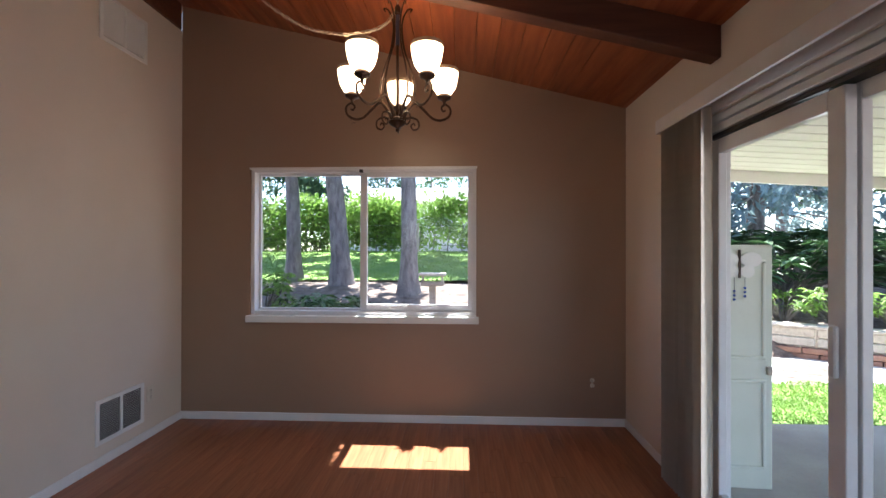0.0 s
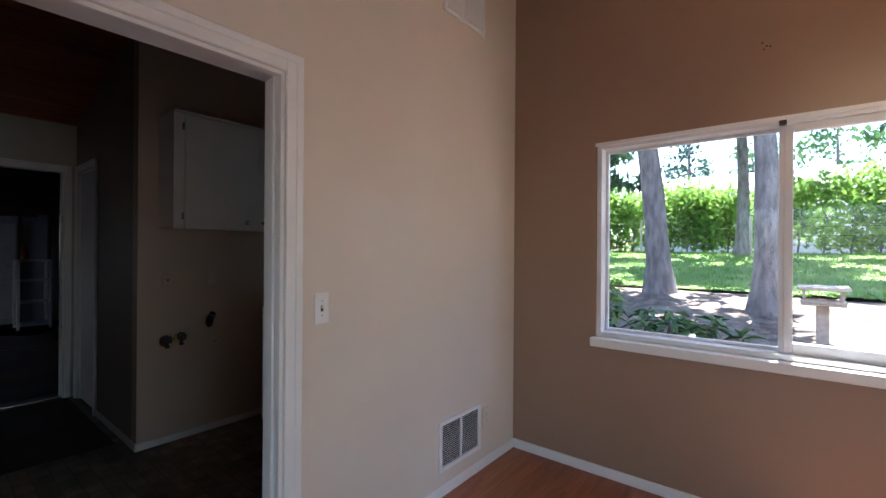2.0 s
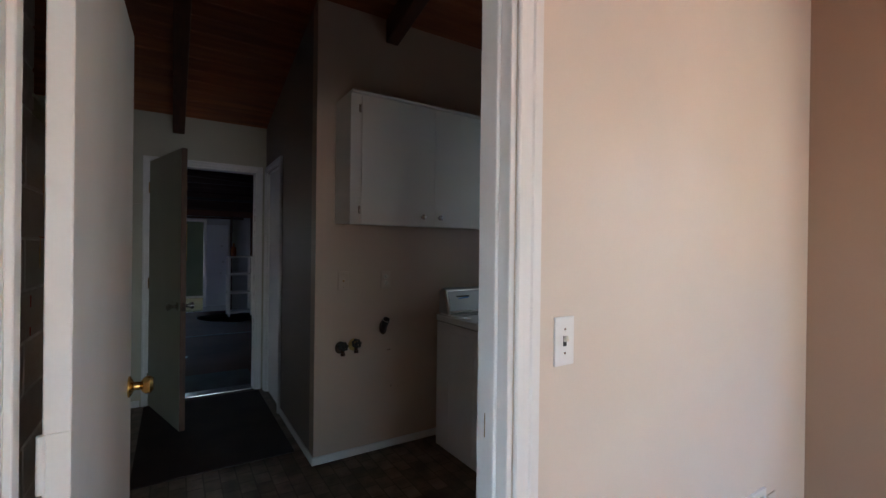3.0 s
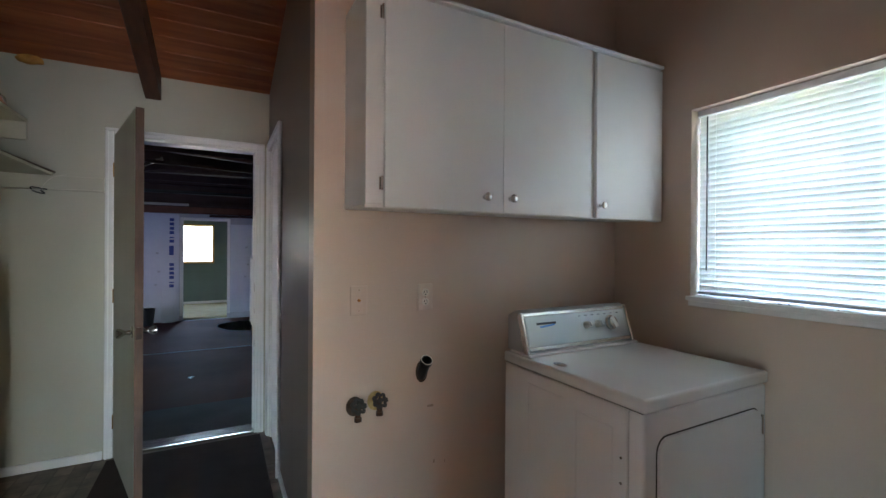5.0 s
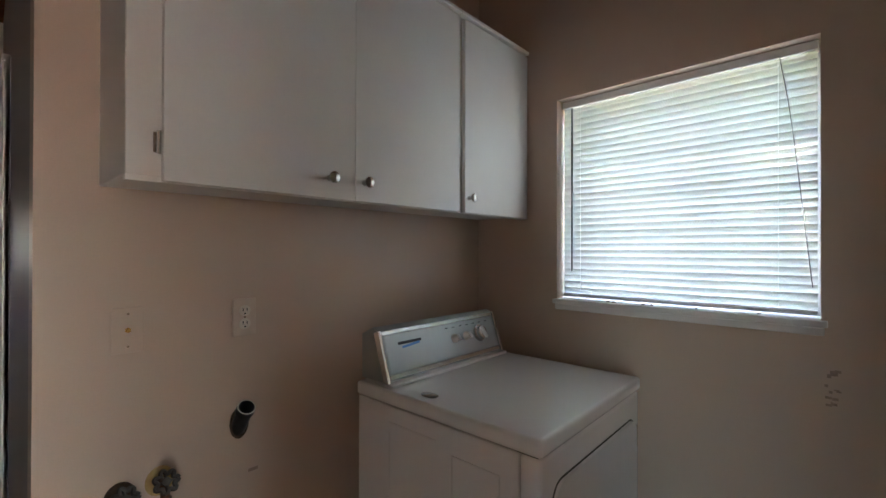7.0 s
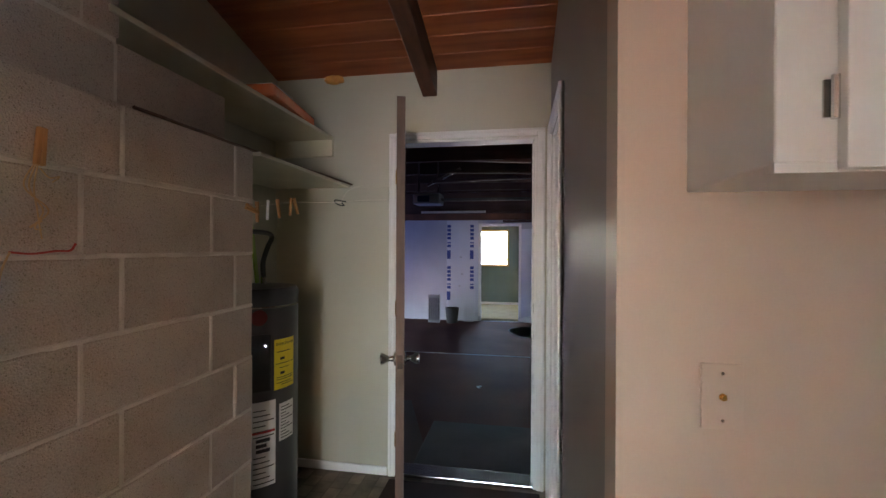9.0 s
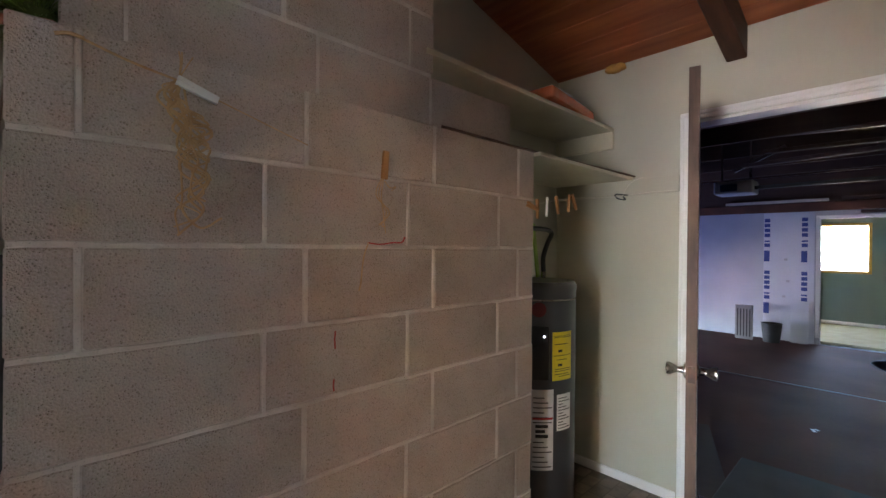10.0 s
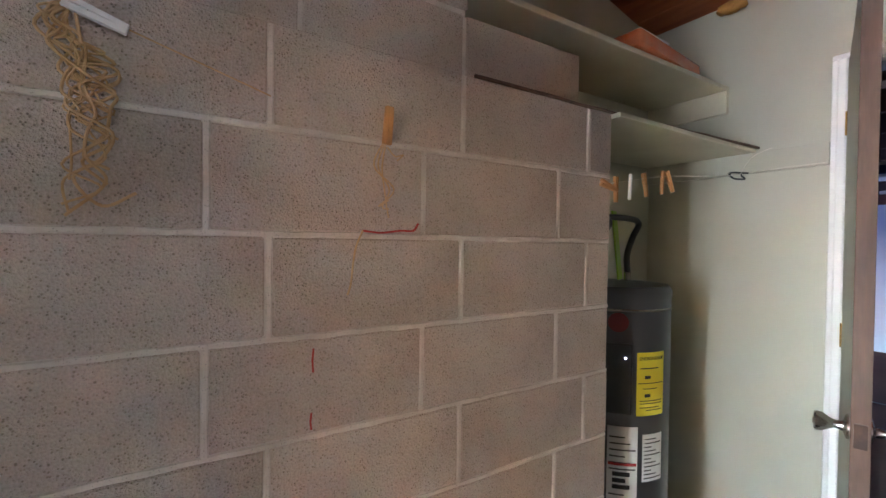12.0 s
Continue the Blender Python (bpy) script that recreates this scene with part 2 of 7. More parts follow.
def tube(bm, pts, r, seg=8, r_end=None, flat=1.0):
    """A round or flattened bar along a line of points."""
    pts = [Vector(p) for p in pts]
    n = len(pts)
    rings, side = [], None
    for i, p in enumerate(pts):
        d = (pts[min(i + 1, n - 1)] - pts[max(i - 1, 0)]).normalized()
        if side is None:
            side = d.cross(Vector((0, 0, 1)))
            side = d.cross(Vector((1, 0, 0))).normalized() if side.length < 1e-3 else side.normalized()
        side = (side - d * side.dot(d)).normalized()
        up = side.cross(d)
        rr = r + ((r_end if r_end is not None else r) - r) * i / max(n - 1, 1)
        rings.append([bm.verts.new(p + (side * math.cos(a) * flat + up * math.sin(a)) * rr) for a in (2 * math.pi * k / seg for k in range(seg))])
    for a, b in zip(rings, rings[1:]):
        for k in range(seg):
            bm.faces.new((a[k], a[(k + 1) % seg], b[(k + 1) % seg], b[k]))
    bm.faces.new(rings[0][::-1])
    bm.faces.new(rings[-1])


def curve_pts(pts, n=8):
    """A smooth line through the given points."""
    pts = [Vector(p) for p in pts]
    q = [pts[0] * 2 - pts[1]] + pts + [pts[-1] * 2 - pts[-2]]
    out = []
    for i in range(1, len(q) - 2):
        for k in range(n):
            t = k / n
            a, b, c, d = q[i - 1], q[i], q[i + 1], q[i + 2]
            out.append(0.5 * ((2 * b) + (c - a) * t + (2 * a - 5 * b + 4 * c - d) * t * t + (3 * b - a - 3 * c + d) * t ** 3))
    return out + [pts[-1]]


def mesh_of(name, bm, mat, smooth=False):
    bmesh.ops.recalc_face_normals(bm, faces=bm.faces)
    me = bpy.data.meshes.new(name)
    bm.to_mesh(me)
    bm.free()
    me.materials.append(mat)
    if smooth:
        me.shade_smooth()
        me.set_sharp_from_angle(angle=radians(38))
    return me


def part(name, bm, mat, parent=None, label="", smooth=False, at=None):
    """One mesh object under a thing, or under a part; at: its pose in the parent."""
    ob = new(name, mesh_of(name, bm, mat, smooth))
    if parent is not None:
        ob.parent = parent
    if at is not None:
        ob.matrix_basis = at
    return tagged(ob, label)


def thing(name, m, label, category, group="", kind=""):
    """An Empty at a thing's base, which carries its parts."""
    ob = new(name)
    ob.empty_display_size = 0.05
    ob.matrix_basis = m
    return tagged(ob, label, category, group, kind)


def single(name, bm, mat, label, category, group="", kind="", smooth=False, m=None):
    ob = new(name, mesh_of(name, bm, mat, smooth))
    if m is not None:
        ob.matrix_basis = m
    return tagged(ob, label, category, group, kind)


def B(*args, **kw):
    bm = bmesh.new()
    box(bm, *args, **kw)
    return bm


def structure(name, bm, mat, label, smooth=False):
    return single(name, bm, mat, label, name.split("_")[0], kind="structure", smooth=smooth)


# ---------------------------------------------------------------- the plan, in metres
XL, XR, YW = -1.612, 1.917, 3.285           # dining room: side walls and window wall
WT = 0.118                                   # inner wall thickness
YB = 3.25                                    # laundry side of the window wall
CW, PY = -3.511, 1.602                       # laundry: cabinet wall, and the wall that runs on to the garage
GW, SY = -5.214, -0.115                      # garage wall, south wall of the laundry
BY = 0.349                                   # face of the block chimney
RIDGE_X, RIDGE_Z, SLOPE = XL - WT / 2, 3.346, 0.247
YS = -4.2                                    # the far end of the living space behind


def ceil_z(x):
    return RIDGE_Z - SLOPE * abs(x - RIDGE_X)


def wall(name, mat, axis, at, thick, u0, u1, z0, z1, label, holes=(), breaks=()):
    """A wall along x or y with its face at `at`, `thick` deep (signed), and openings (u0, u1, z0, z1) right through it.
    z1 None: up to the sloping ceiling."""
    us = sorted({u0, u1, *breaks, *(h[k] for h in holes for k in (0, 1))})
    zs = sorted({z0, *(h[k] for h in holes for k in (2, 3)), 99.0 if z1 is None else z1})
    us = [u for u in us if u0 <= u <= u1]
    bm = bmesh.new()

    def solid(i, j):
        if not (0 <= i < len(us) - 1 and 0 <= j < len(zs) - 1):
            return False
        u, z = (us[i] + us[i + 1]) / 2, (zs[j] + min(zs[j + 1], 90)) / 2 if zs[j + 1] < 90 else zs[j] + 0.01
        return not any(h[0] < u < h[1] and h[2] < z < h[3] for h in holes)

    seen = {}

    def v(i, j, k):
        if (i, j, k) not in seen:
            u, z, d = us[i], zs[j], at + k * thick
            if z > 90:
                z = ceil_z(u if axis == "x" else d) + 0.01
            seen[i, j, k] = bm.verts.new((u, d, z) if axis == "x" else (d, u, z))
        return seen[i, j, k]

    for i in range(len(us) - 1):
        for j in range(len(zs) - 1):
            if not solid(i, j):
                continue
            for k in (0, 1):
                bm.faces.new((v(i, j, k), v(i + 1, j, k), v(i + 1, j + 1, k), v(i, j + 1, k)))
            for di, dj, e in ((-1, 0, ((i, j), (i, j + 1))), (1, 0, ((i + 1, j), (i + 1, j + 1))), (0, -1, ((i, j), (i + 1, j))), (0, 1, ((i, j + 1), (i + 1, j + 1)))):
                if not solid(i + di, j + dj):
                    (a, b), (c, d) = e
                    bm.faces.new((v(a, b, 0), v(c, d, 0), v(c, d, 1), v(a, b, 1)))
    return structure(name, bm, mat, label)


WIN_A = (-1.045, 0.765, 0.825, 2.012)        # dining window opening: x, x, z, z
WIN_B = (-3.075, -2.200, 1.130, 2.008)        # laundry window opening
DOOR_D = (0.647, 1.537, -0.02, 2.034)         # dining door opening: y, y, z, z
SLIDE = (-0.03, 2.24, 0.0, 2.045)             # sliding door opening
DOOR_G = (0.683, 1.526, -0.02, 2.053)          # garage door opening
DOOR_C = (-5.10, -4.53, -0.02, 2.03)         # closet door opening: x, x, z, z

wall("wall_north", M_ACCENT, "x", YW, 0.16, XL, XR + 0.14, -0.15, None, "taupe brown painted window wall of the dining room", [WIN_A])
wall("wall_west", M_WALL, "y", XL, -WT / 2, YS, YW, -0.15, 3.127, "cream painted dining room wall with a doorway", [DOOR_D])
wall("wall_west_laundry", M_LAUNDRY, "y", XL - WT / 2, -WT / 2, YS, YB, -0.15, 3.127, "beige painted laundry side of the doorway wall", [DOOR_D])
wall("wall_east", M_WALL, "y", XR, 0.14, YS, YW, -0.15, None, "cream painted wall around the sliding glass door", [SLIDE])
# the hole is an unseen opening added for the fill lamp
wall("wall_south", M_WALL, "x", YS, -0.14, GW, XR + 0.14, -0.15, None, "cream painted wall at the end of the living space", [(-0.9, 1.5, 0.6, 2.2)], breaks=(RIDGE_X,))
wall("wall_north_laundry", M_LAUNDRY, "x", YB, 0.195, CW, XL - WT, -0.15, None, "warm beige painted laundry window wall", [WIN_B])
wall("wall_cabinet", M_LAUNDRY, "y", CW, -0.10, PY, YB, -0.15, None, "warm beige painted laundry wall behind the cabinets")
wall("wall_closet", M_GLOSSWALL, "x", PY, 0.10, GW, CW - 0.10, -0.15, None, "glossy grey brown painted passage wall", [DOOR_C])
wall("wall_closet_back", M_LAUNDRY, "x", 2.6, 0.1, GW, CW - 0.10, -0.15, None, "plain wall at the back of the closet")
wall("wall_garage", M_PALE, "y", GW, -0.12, SY - 0.1, 3.2, -0.15, None, "pale cream painted wall with the garage door", [DOOR_G])
wall("wall_south_laundry", M_PALE, "x", SY, -0.10, GW, XL - WT, -0.15, None, "pale cream painted wall behind the block chimney")


def plank_ceiling():
    """Boards along y, each with eased edges, on both slopes, in one mesh."""
    bm = bmesh.new()
    w = 0.142
    for side in (-1, 1):
        run = (RIDGE_X - GW + 0.15) if side < 0 else (XR + 0.16 - RIDGE_X)
        n = int(run / w) + 1
        for k in range(n):
            a, b = RIDGE_X + side * k * w, RIDGE_X + side * min((k + 1) * w, run)
            e = 0.004 * (1 if b > a else -1)
            ys = (YS - 0.1, YW + 0.1) if side > 0 else (YS - 0.1, YW + 0.1)
            prof = [(a, 0.035), (b, 0.035), (b, 0.006), (b - e, 0), (a + e, 0), (a, 0.006)]
            ends = [[bm.verts.new((x, y, ceil_z(x) + dz)) for x, dz in prof] for y in ys]
            for i in range(6):
                bm.faces.new((ends[0][i], ends[0][(i + 1) % 6], ends[1][(i + 1) % 6], ends[1][i]))
            bm.faces.new(ends[0])
            bm.faces.new(ends[1][::-1])
    return structure("ceiling", bm, M_CEIL, "sloping ceiling of red-stained cedar tongue-and-groove boards")


plank_ceiling()

def sloped_beam(y, side):
    """A rafter beam that runs down the slope, under the boards."""
    bm = bmesh.new()
    x0, x1 = (RIDGE_X - 0.05, GW) if side < 0 else (RIDGE_X + 0.05, XR)
    w, d = 0.088, 0.16
    pts = []
    for x in (x0, x1):
        z = ceil_z(x) + 0.003
        pts.append([bm.verts.new((x, yy, zz)) for yy, zz in ((y, z), (y + w, z), (y + w, z - d), (y, z - d))])
    for i in range(4):
        bm.faces.new((pts[0][i], pts[0][(i + 1) % 4], pts[1][(i + 1) % 4], pts[1][i]))
    bm.faces.new(pts[0])
    bm.faces.new(pts[1][::-1])
    bmesh.ops.bevel(bm, geom=list(bm.edges), offset=0.004, segments=1, affect="EDGES")
    return structure("beam", bm, M_BEAM, "dark stained timber ceiling beam")


for y in (-2.79, -1.57, -0.35, 0.845, 2.06):
    sloped_beam(y, 1)
    if y > -0.3:
        sloped_beam(y, -1)
structure("beam_ridge", B(RIDGE_X - 0.075, RIDGE_X + 0.075, YS, YB, 3.127, RIDGE_Z - 0.0), M_BEAM, "dark stained ridge beam over the partition wall")

structure("floor_laundry", B(GW, XL - WT / 2, SY, YB, -0.05, 0.0), M_VINYL, "brown stone-patterned sheet vinyl floor")
structure("floor_subfloor", B(XL - WT / 2, XR, YS, YW, -0.06, -0.012), M_DARKWOOD, "subfloor under the laminate")

# ---------------------------------------------------------------- outdoors
M_EARTH = material("bark_mulch_and_needles", (0.27, 0.215, 0.175), 0.95, second=(0.09, 0.06, 0.045), scale=9, grain=30, bump=0.8, dist=0.02, fine=0.45, mix=0.6)
M_GRASS = material("mown_lawn", (0.22, 0.34, 0.08), 0.9, second=(0.12, 0.22, 0.045), scale=1.2, grain=50, bump=0.6, dist=0.02, fine=0.25)
M_BLADE = leafy("grass_blade", (0.24, 0.37, 0.08), (0.14, 0.25, 0.05))
M_BARK = material("grey_spruce_bark", (0.30, 0.265, 0.25), 0.95, second=(0.15, 0.13, 0.125), scale=5, grain=30, bump=0.9, dist=0.02, stretch=(2.5, 2.5, 0.8), fine=0.25)
M_HEDGE = leafy("bright_hedge_leaf", (0.30, 0.46, 0.10), (0.15, 0.27, 0.05), 0.5)
M_RHODO = leafy("glossy_shrub_leaf", (0.10, 0.19, 0.05), (0.05, 0.11, 0.03), 0.25, 0.35)
M_NEEDLE = leafy("dark_conifer_needles", (0.07, 0.13, 0.075), (0.035, 0.075, 0.045), 0.25, 0.6)
M_SPRUCE = leafy("blue_spruce_needles", (0.34, 0.44, 0.45), (0.18, 0.27, 0.28), 0.3, 0.6)
M_JUNIPER = leafy("juniper_needles", (0.06, 0.13, 0.04), (0.03, 0.075, 0.025), 0.2, 0.6)
M_FARTREE = leafy("far_tree_leaf", (0.10, 0.20, 0.06), (0.05, 0.11, 0.04), 0.3, 0.6)
M_WEATHERED = material("weathered_pale_timber", (0.55, 0.49, 0.42), 0.85, second=(0.42, 0.36, 0.30), scale=5, grain=50, bump=0.3, stretch=(4, 1, 4), fine=0.15)
M_ROOFWHITE = material("pale_metal_roof", (0.78, 0.78, 0.78), 0.5, second=(0.72, 0.72, 0.73), scale=1, grain=20, bump=0.05)
M_PATIOPAINT = material("white_painted_boards", (0.80, 0.79, 0.76), 0.55, second=(0.75, 0.73, 0.70), scale=4, grain=60, bump=0.1, fine=0.04)
M_SCREEN = material("pale_green_white_paint", (0.70, 0.72, 0.64), 0.5, second=(0.64, 0.66, 0.57), scale=4, grain=60, bump=0.1, fine=0.05)
M_GRAVEL = material("pale_gravel", (0.55, 0.52, 0.47), 0.9, second=(0.40, 0.37, 0.33), scale=6, grain=60, bump=0.7, dist=0.01, fine=0.25)
M_BRICK = material("red_brown_retaining_brick", (0.32, 0.17, 0.12), 0.9, second=(0.22, 0.11, 0.08), scale=6, grain=60, bump=0.5, obj_rand=0.15, fine=0.15)


def smooth(a, b, v):
    t = min(max((v - a) / (b - a), 0.0), 1.0)
    return t * t * (3 - 2 * t)


def beyond_wall(x, y):
    """How far a place lies behind the face of the retaining wall, in metres."""
    return (x - 4.96) * 0.545 + (y - 6.30) * 0.84


def ground_z(x, y):
    """The lie of the land: a bank rises to the north, the patio side lies low behind a retaining wall."""
    north = 0.28 + 0.07 * smooth(3.4, 7.0, y) + 0.30 * smooth(6.8, 8.8, y) + 0.62 * smooth(9.0, 17.0, y)
    line = beyond_wall(x, y)
    bed = 0.27 + 0.9 * smooth(0.5, 9.0, line)
    low = -0.12 if line < 0.12 else bed
    near = 1 - smooth(2.1, 2.6, x)
    z = low * (1 - near) + north * near
    if y > 12:
        z = max(z, north)
    inside = x < XR + 0.10 and y < YW + 0.10
    return -0.45 if inside else (-0.12 if (y < YW + 0.11 or x > XR) and x < 3.0 and y < 4.4 and x > XR else z)


def sheet(name, mat, xs, ys, lift, label, sub=0.0, low=False):
    bm = bmesh.new()
    grid = [[bm.verts.new((x, y, ground_z(x, y) + lift + (sub * noise.noise((x * 0.9, y * 0.9, 0)) if sub else 0))) for y in ys] for x in xs]
    for i in range(len(xs) - 1):
        for j in range(len(ys) - 1):
            if low and beyond_wall(xs[i + 1], ys[j + 1]) > 0.1:
                continue
            bm.faces.new((grid[i][j], grid[i + 1][j], grid[i + 1][j + 1], grid[i][j + 1]))
    return structure(name, bm, mat, label, smooth=True)


gx = [-900, -300, -100, -50] + [-30 + 0.8 * k for k in range(40)] + [XR + 0.09, XR + 0.11, 2.3, 2.6, 2.9, 3.2, 3.5, 3.8] + [4.0 + 0.3 * k for k in range(34)] + [15, 18, 24, 40, 100, 300, 900]
gy = [-900, -300, -80, -30, -15, -8, -4, 0, 2, 3] + [YW + 0.09, YW + 0.11, 4.0] + [4.4 + 0.4 * k for k in range(40)] + [21, 24, 30, 50, 120, 300, 900]
gx = sorted(v for v in gx)
sheet("ground", M_EARTH, gx, gy, 0.0, "brown mulch and earth that rises to a bank behind the house", 0.04)
sheet("lawn_north", M_GRASS, [-24 + 0.6 * k for k in range(46)], [9.3 + 0.4 * k for k in range(21)], 0.05, "sunlit mown lawn under the trees")
sheet("lawn_east", M_GRASS, [2.65 + 0.25 * k for k in range(24)], [3.62 + 0.2 * k for k in range(7)], 0.012, "sunlit mown lawn beside the patio", low=True)
sheet("path_east", M_GRAVEL, [2.65 + 0.125 * k for k in range(47)], [4.82 + 0.1 * k for k in range(31)], 0.012, "pale sunlit gravel path below the retaining wall", low=True)


def grass(name, count, area, seed, label, tall=1.0):
    """Short blades over a lawn, as one body."""
    rng = random.Random(seed)
    bm = bmesh.new()
    for _ in range(count):
        x, y = rng.uniform(area[0], area[1]), rng.uniform(area[2], area[3])
        z = ground_z(x, y) + 0.03
        for q in range(3):
            a, h = rng.uniform(0, 6.28), rng.uniform(0.05, 0.11) * tall
            d = Vector((math.cos(a), math.sin(a), 0))
            o = Vector((x + rng.uniform(-0.05, 0.05), y + rng.uniform(-0.05, 0.05), z))
            bm.faces.new([bm.verts.new(v) for v in (o - d * 0.008, o + d * 0.008, o + d * 0.02 * rng.uniform(-1, 1) + Vector((0.03 * rng.uniform(-1, 1), 0.03 * rng.uniform(-1, 1), h)))])
    single(name, bm, M_BLADE, label, "grass", kind="stuff")


grass("grass", 9000, (-8, 4, 9.2, 16.5), 5, "short green lawn grass under the trees")
grass("grass", 3600, (2.7, 6.4, 3.65, 4.8), 6, "short green lawn grass beside the patio", 0.35)


def leaves(bm, centre, spread, count, size, rng, long=1.6, droop=0.0):
    """Single bent leaves strewn through a clump."""
    for _ in range(count):
        d = Vector((rng.gauss(0, 1), rng.gauss(0, 1), rng.gauss(0, 1)))
        d = d.normalized() * (rng.random() ** 0.45)
        p = Vector(centre) + Vector((d.x * spread[0], d.y * spread[1], d.z * spread[2]))
        s = size * (0.6 + 0.8 * rng.random())
        rot = Euler((rng.uniform(-1.2, 1.2), rng.uniform(-1.2, 1.2) + droop, rng.uniform(0, 6.28))).to_matrix()
        pts = [(-0.5 * long, 0, 0), (0, -0.42, 0.08), (0.5 * long, 0, -0.12), (0, 0.42, 0.08)]
        bm.faces.new([bm.verts.new(p + rot @ (Vector(q) * s)) for q in pts])


def trunk_mesh(height, r, rng, lean=(0, 0)):
    bm = bmesh.new()
    rings = []
    for k in range(26):
        t = k / 25
        z = height * t
        flare = 1 + 0.55 * math.exp(-z / 0.28)
        rr = r * flare * (1 - 0.62 * t)
        cx, cy = lean[0] * z + 0.05 * math.sin(z * 0.9), lean[1] * z
        rings.append([bm.verts.new((cx + rr * (1 + 0.07 * noise.noise((math.cos(a) * 2, math.sin(a) * 2, z * 1.6))) * math.cos(a), cy + rr * (1 + 0.07 * noise.noise((math.cos(a) * 2, math.sin(a) * 2, z * 1.6 + 9))) * math.sin(a), z)) for a in (6.2832 * i / 14 for i in range(14))])
    for a, b in zip(rings, rings[1:]):
        for i in range(14):
            bm.faces.new((a[i], a[(i + 1) % 14], b[(i + 1) % 14], b[i]))
    bm.faces.new(rings[0][::-1])
    bm.faces.new(rings[-1])
    return bm


def conifer(x, y, r, height, crown_from, crown_r, seed, mat, label, clumps=40, lean=(0, 0), boughs=(), clear=None):
    """A tall conifer: bare flared trunk, whorls of limbs and drooping needle clumps."""
    rng = random.Random(seed)
    t = thing("conifer_tree", pose(x, y, ground_z(x, y) - 0.05), label, "tree", "tall conifers in the garden")
    part("trunk", trunk_mesh(height, r, rng, lean), M_BARK, t, smooth=True)
    limbs, crown = bmesh.new(), bmesh.new()
    for k in range(clumps):
        z = crown_from + (height - crown_from) * (k + rng.random()) / clumps
        a = rng.uniform(0, 6.283)
        reach = crown_r * (1.05 - 0.75 * (z - crown_from) / (height - crown_from)) * rng.uniform(0.6, 1.1)
        root = Vector((lean[0] * z, lean[1] * z, z))
        tip = root + Vector((math.cos(a) * reach, math.sin(a) * reach, -0.25 * reach))
        if clear and any(clear(t.matrix_basis @ root.lerp(tip, f)) for f in (0.2, 0.4, 0.6, 0.8, 1.0)):
            continue
        tube(limbs, [root, (root + tip) / 2 + Vector((0, 0, 0.06 * reach)), tip], 0.035, 5, 0.008)
        for f in (0.45, 0.7, 0.95):
            leaves(crown, root.lerp(tip, f) + Vector((0, 0, -0.15)), (0.5, 0.5, 0.3), 40, 0.16, rng, 2.6, 0.4)
    for tips, size in boughs:
        ends = [Vector(p) - Vector((x, y, t.matrix_basis.translation.z)) for p in tips]
        root = Vector((lean[0] * ends[0].z, 0, ends[0].z + 0.25))
        tube(limbs, [root, *ends], 0.03, 5, 0.004)
        for e in ends:
            leaves(crown, e, (size, size, size), 420 if size > 0.2 else 30, 0.16 if size > 0.2 else 0.06, rng, 2.2, 0.4)
    tagged(part("limbs", limbs, M_BARK, t), kind="stuff")
    part("crown", crown, mat, t)
    return t


def laundry_light(p):
    """True where a branch would stand in the sunlight that falls on the laundry window."""
    return -3.9 < p.x < -1.5 and abs(p.y - (3.4 + (p.z - 1.55) / 2.3)) < 1.0


# unseen boughs added to shade the left pane; two sprigs cast leaf shadows
SHADE_BOUGHS = [([(-1.12 + 0.29 * k, 5.0, 4.62 + 0.26 * j + 0.03 * k) for k in range(3)], 0.30) for j in range(6)]
SHADE_BOUGHS += [([(-1.0, 6.2, 4.9), (0.27, 4.30, 3.26)], 0.05), ([(-0.9, 6.1, 4.9), (0.49, 4.30, 3.24)], 0.05)]
conifer(-3.16, 9.5, 0.16, 13, 4.6, 2.6, 1, M_NEEDLE, "tall conifer with a slim grey trunk on the mulch bank", 50, (-0.04, 0))
conifer(-1.88, 8.9, 0.195, 14, 4.4, 3.0, 2, M_NEEDLE, "tall conifer with a thick flared grey trunk", 60, (-0.10, 0), SHADE_BOUGHS)
conifer(-0.36, 8.05, 0.165, 7.6, 4.7, 1.4, 3, M_NEEDLE, "conifer with a bare leaning grey trunk", 26, (-0.03, 0))
conifer(-3.42, 6.2, 0.2, 13, 4.4, 2.6, 4, M_NEEDLE, "tall conifer with low drooping branches close to the house", 360, clear=laundry_light)
conifer(-6.8, 14.5, 0.22, 13, 2.8, 4.2, 5, M_NEEDLE, "broad dark conifer shading the lawn", 110)
conifer(3.4, 14.2, 0.22, 12, 4.8, 4.4, 6, M_NEEDLE, "broad dark conifer shading the lawn", 110)
conifer(-1.2, 15.6, 0.16, 11, 5.6, 3.2, 8, M_NEEDLE, "slender dark conifer at the back of the lawn", 60)


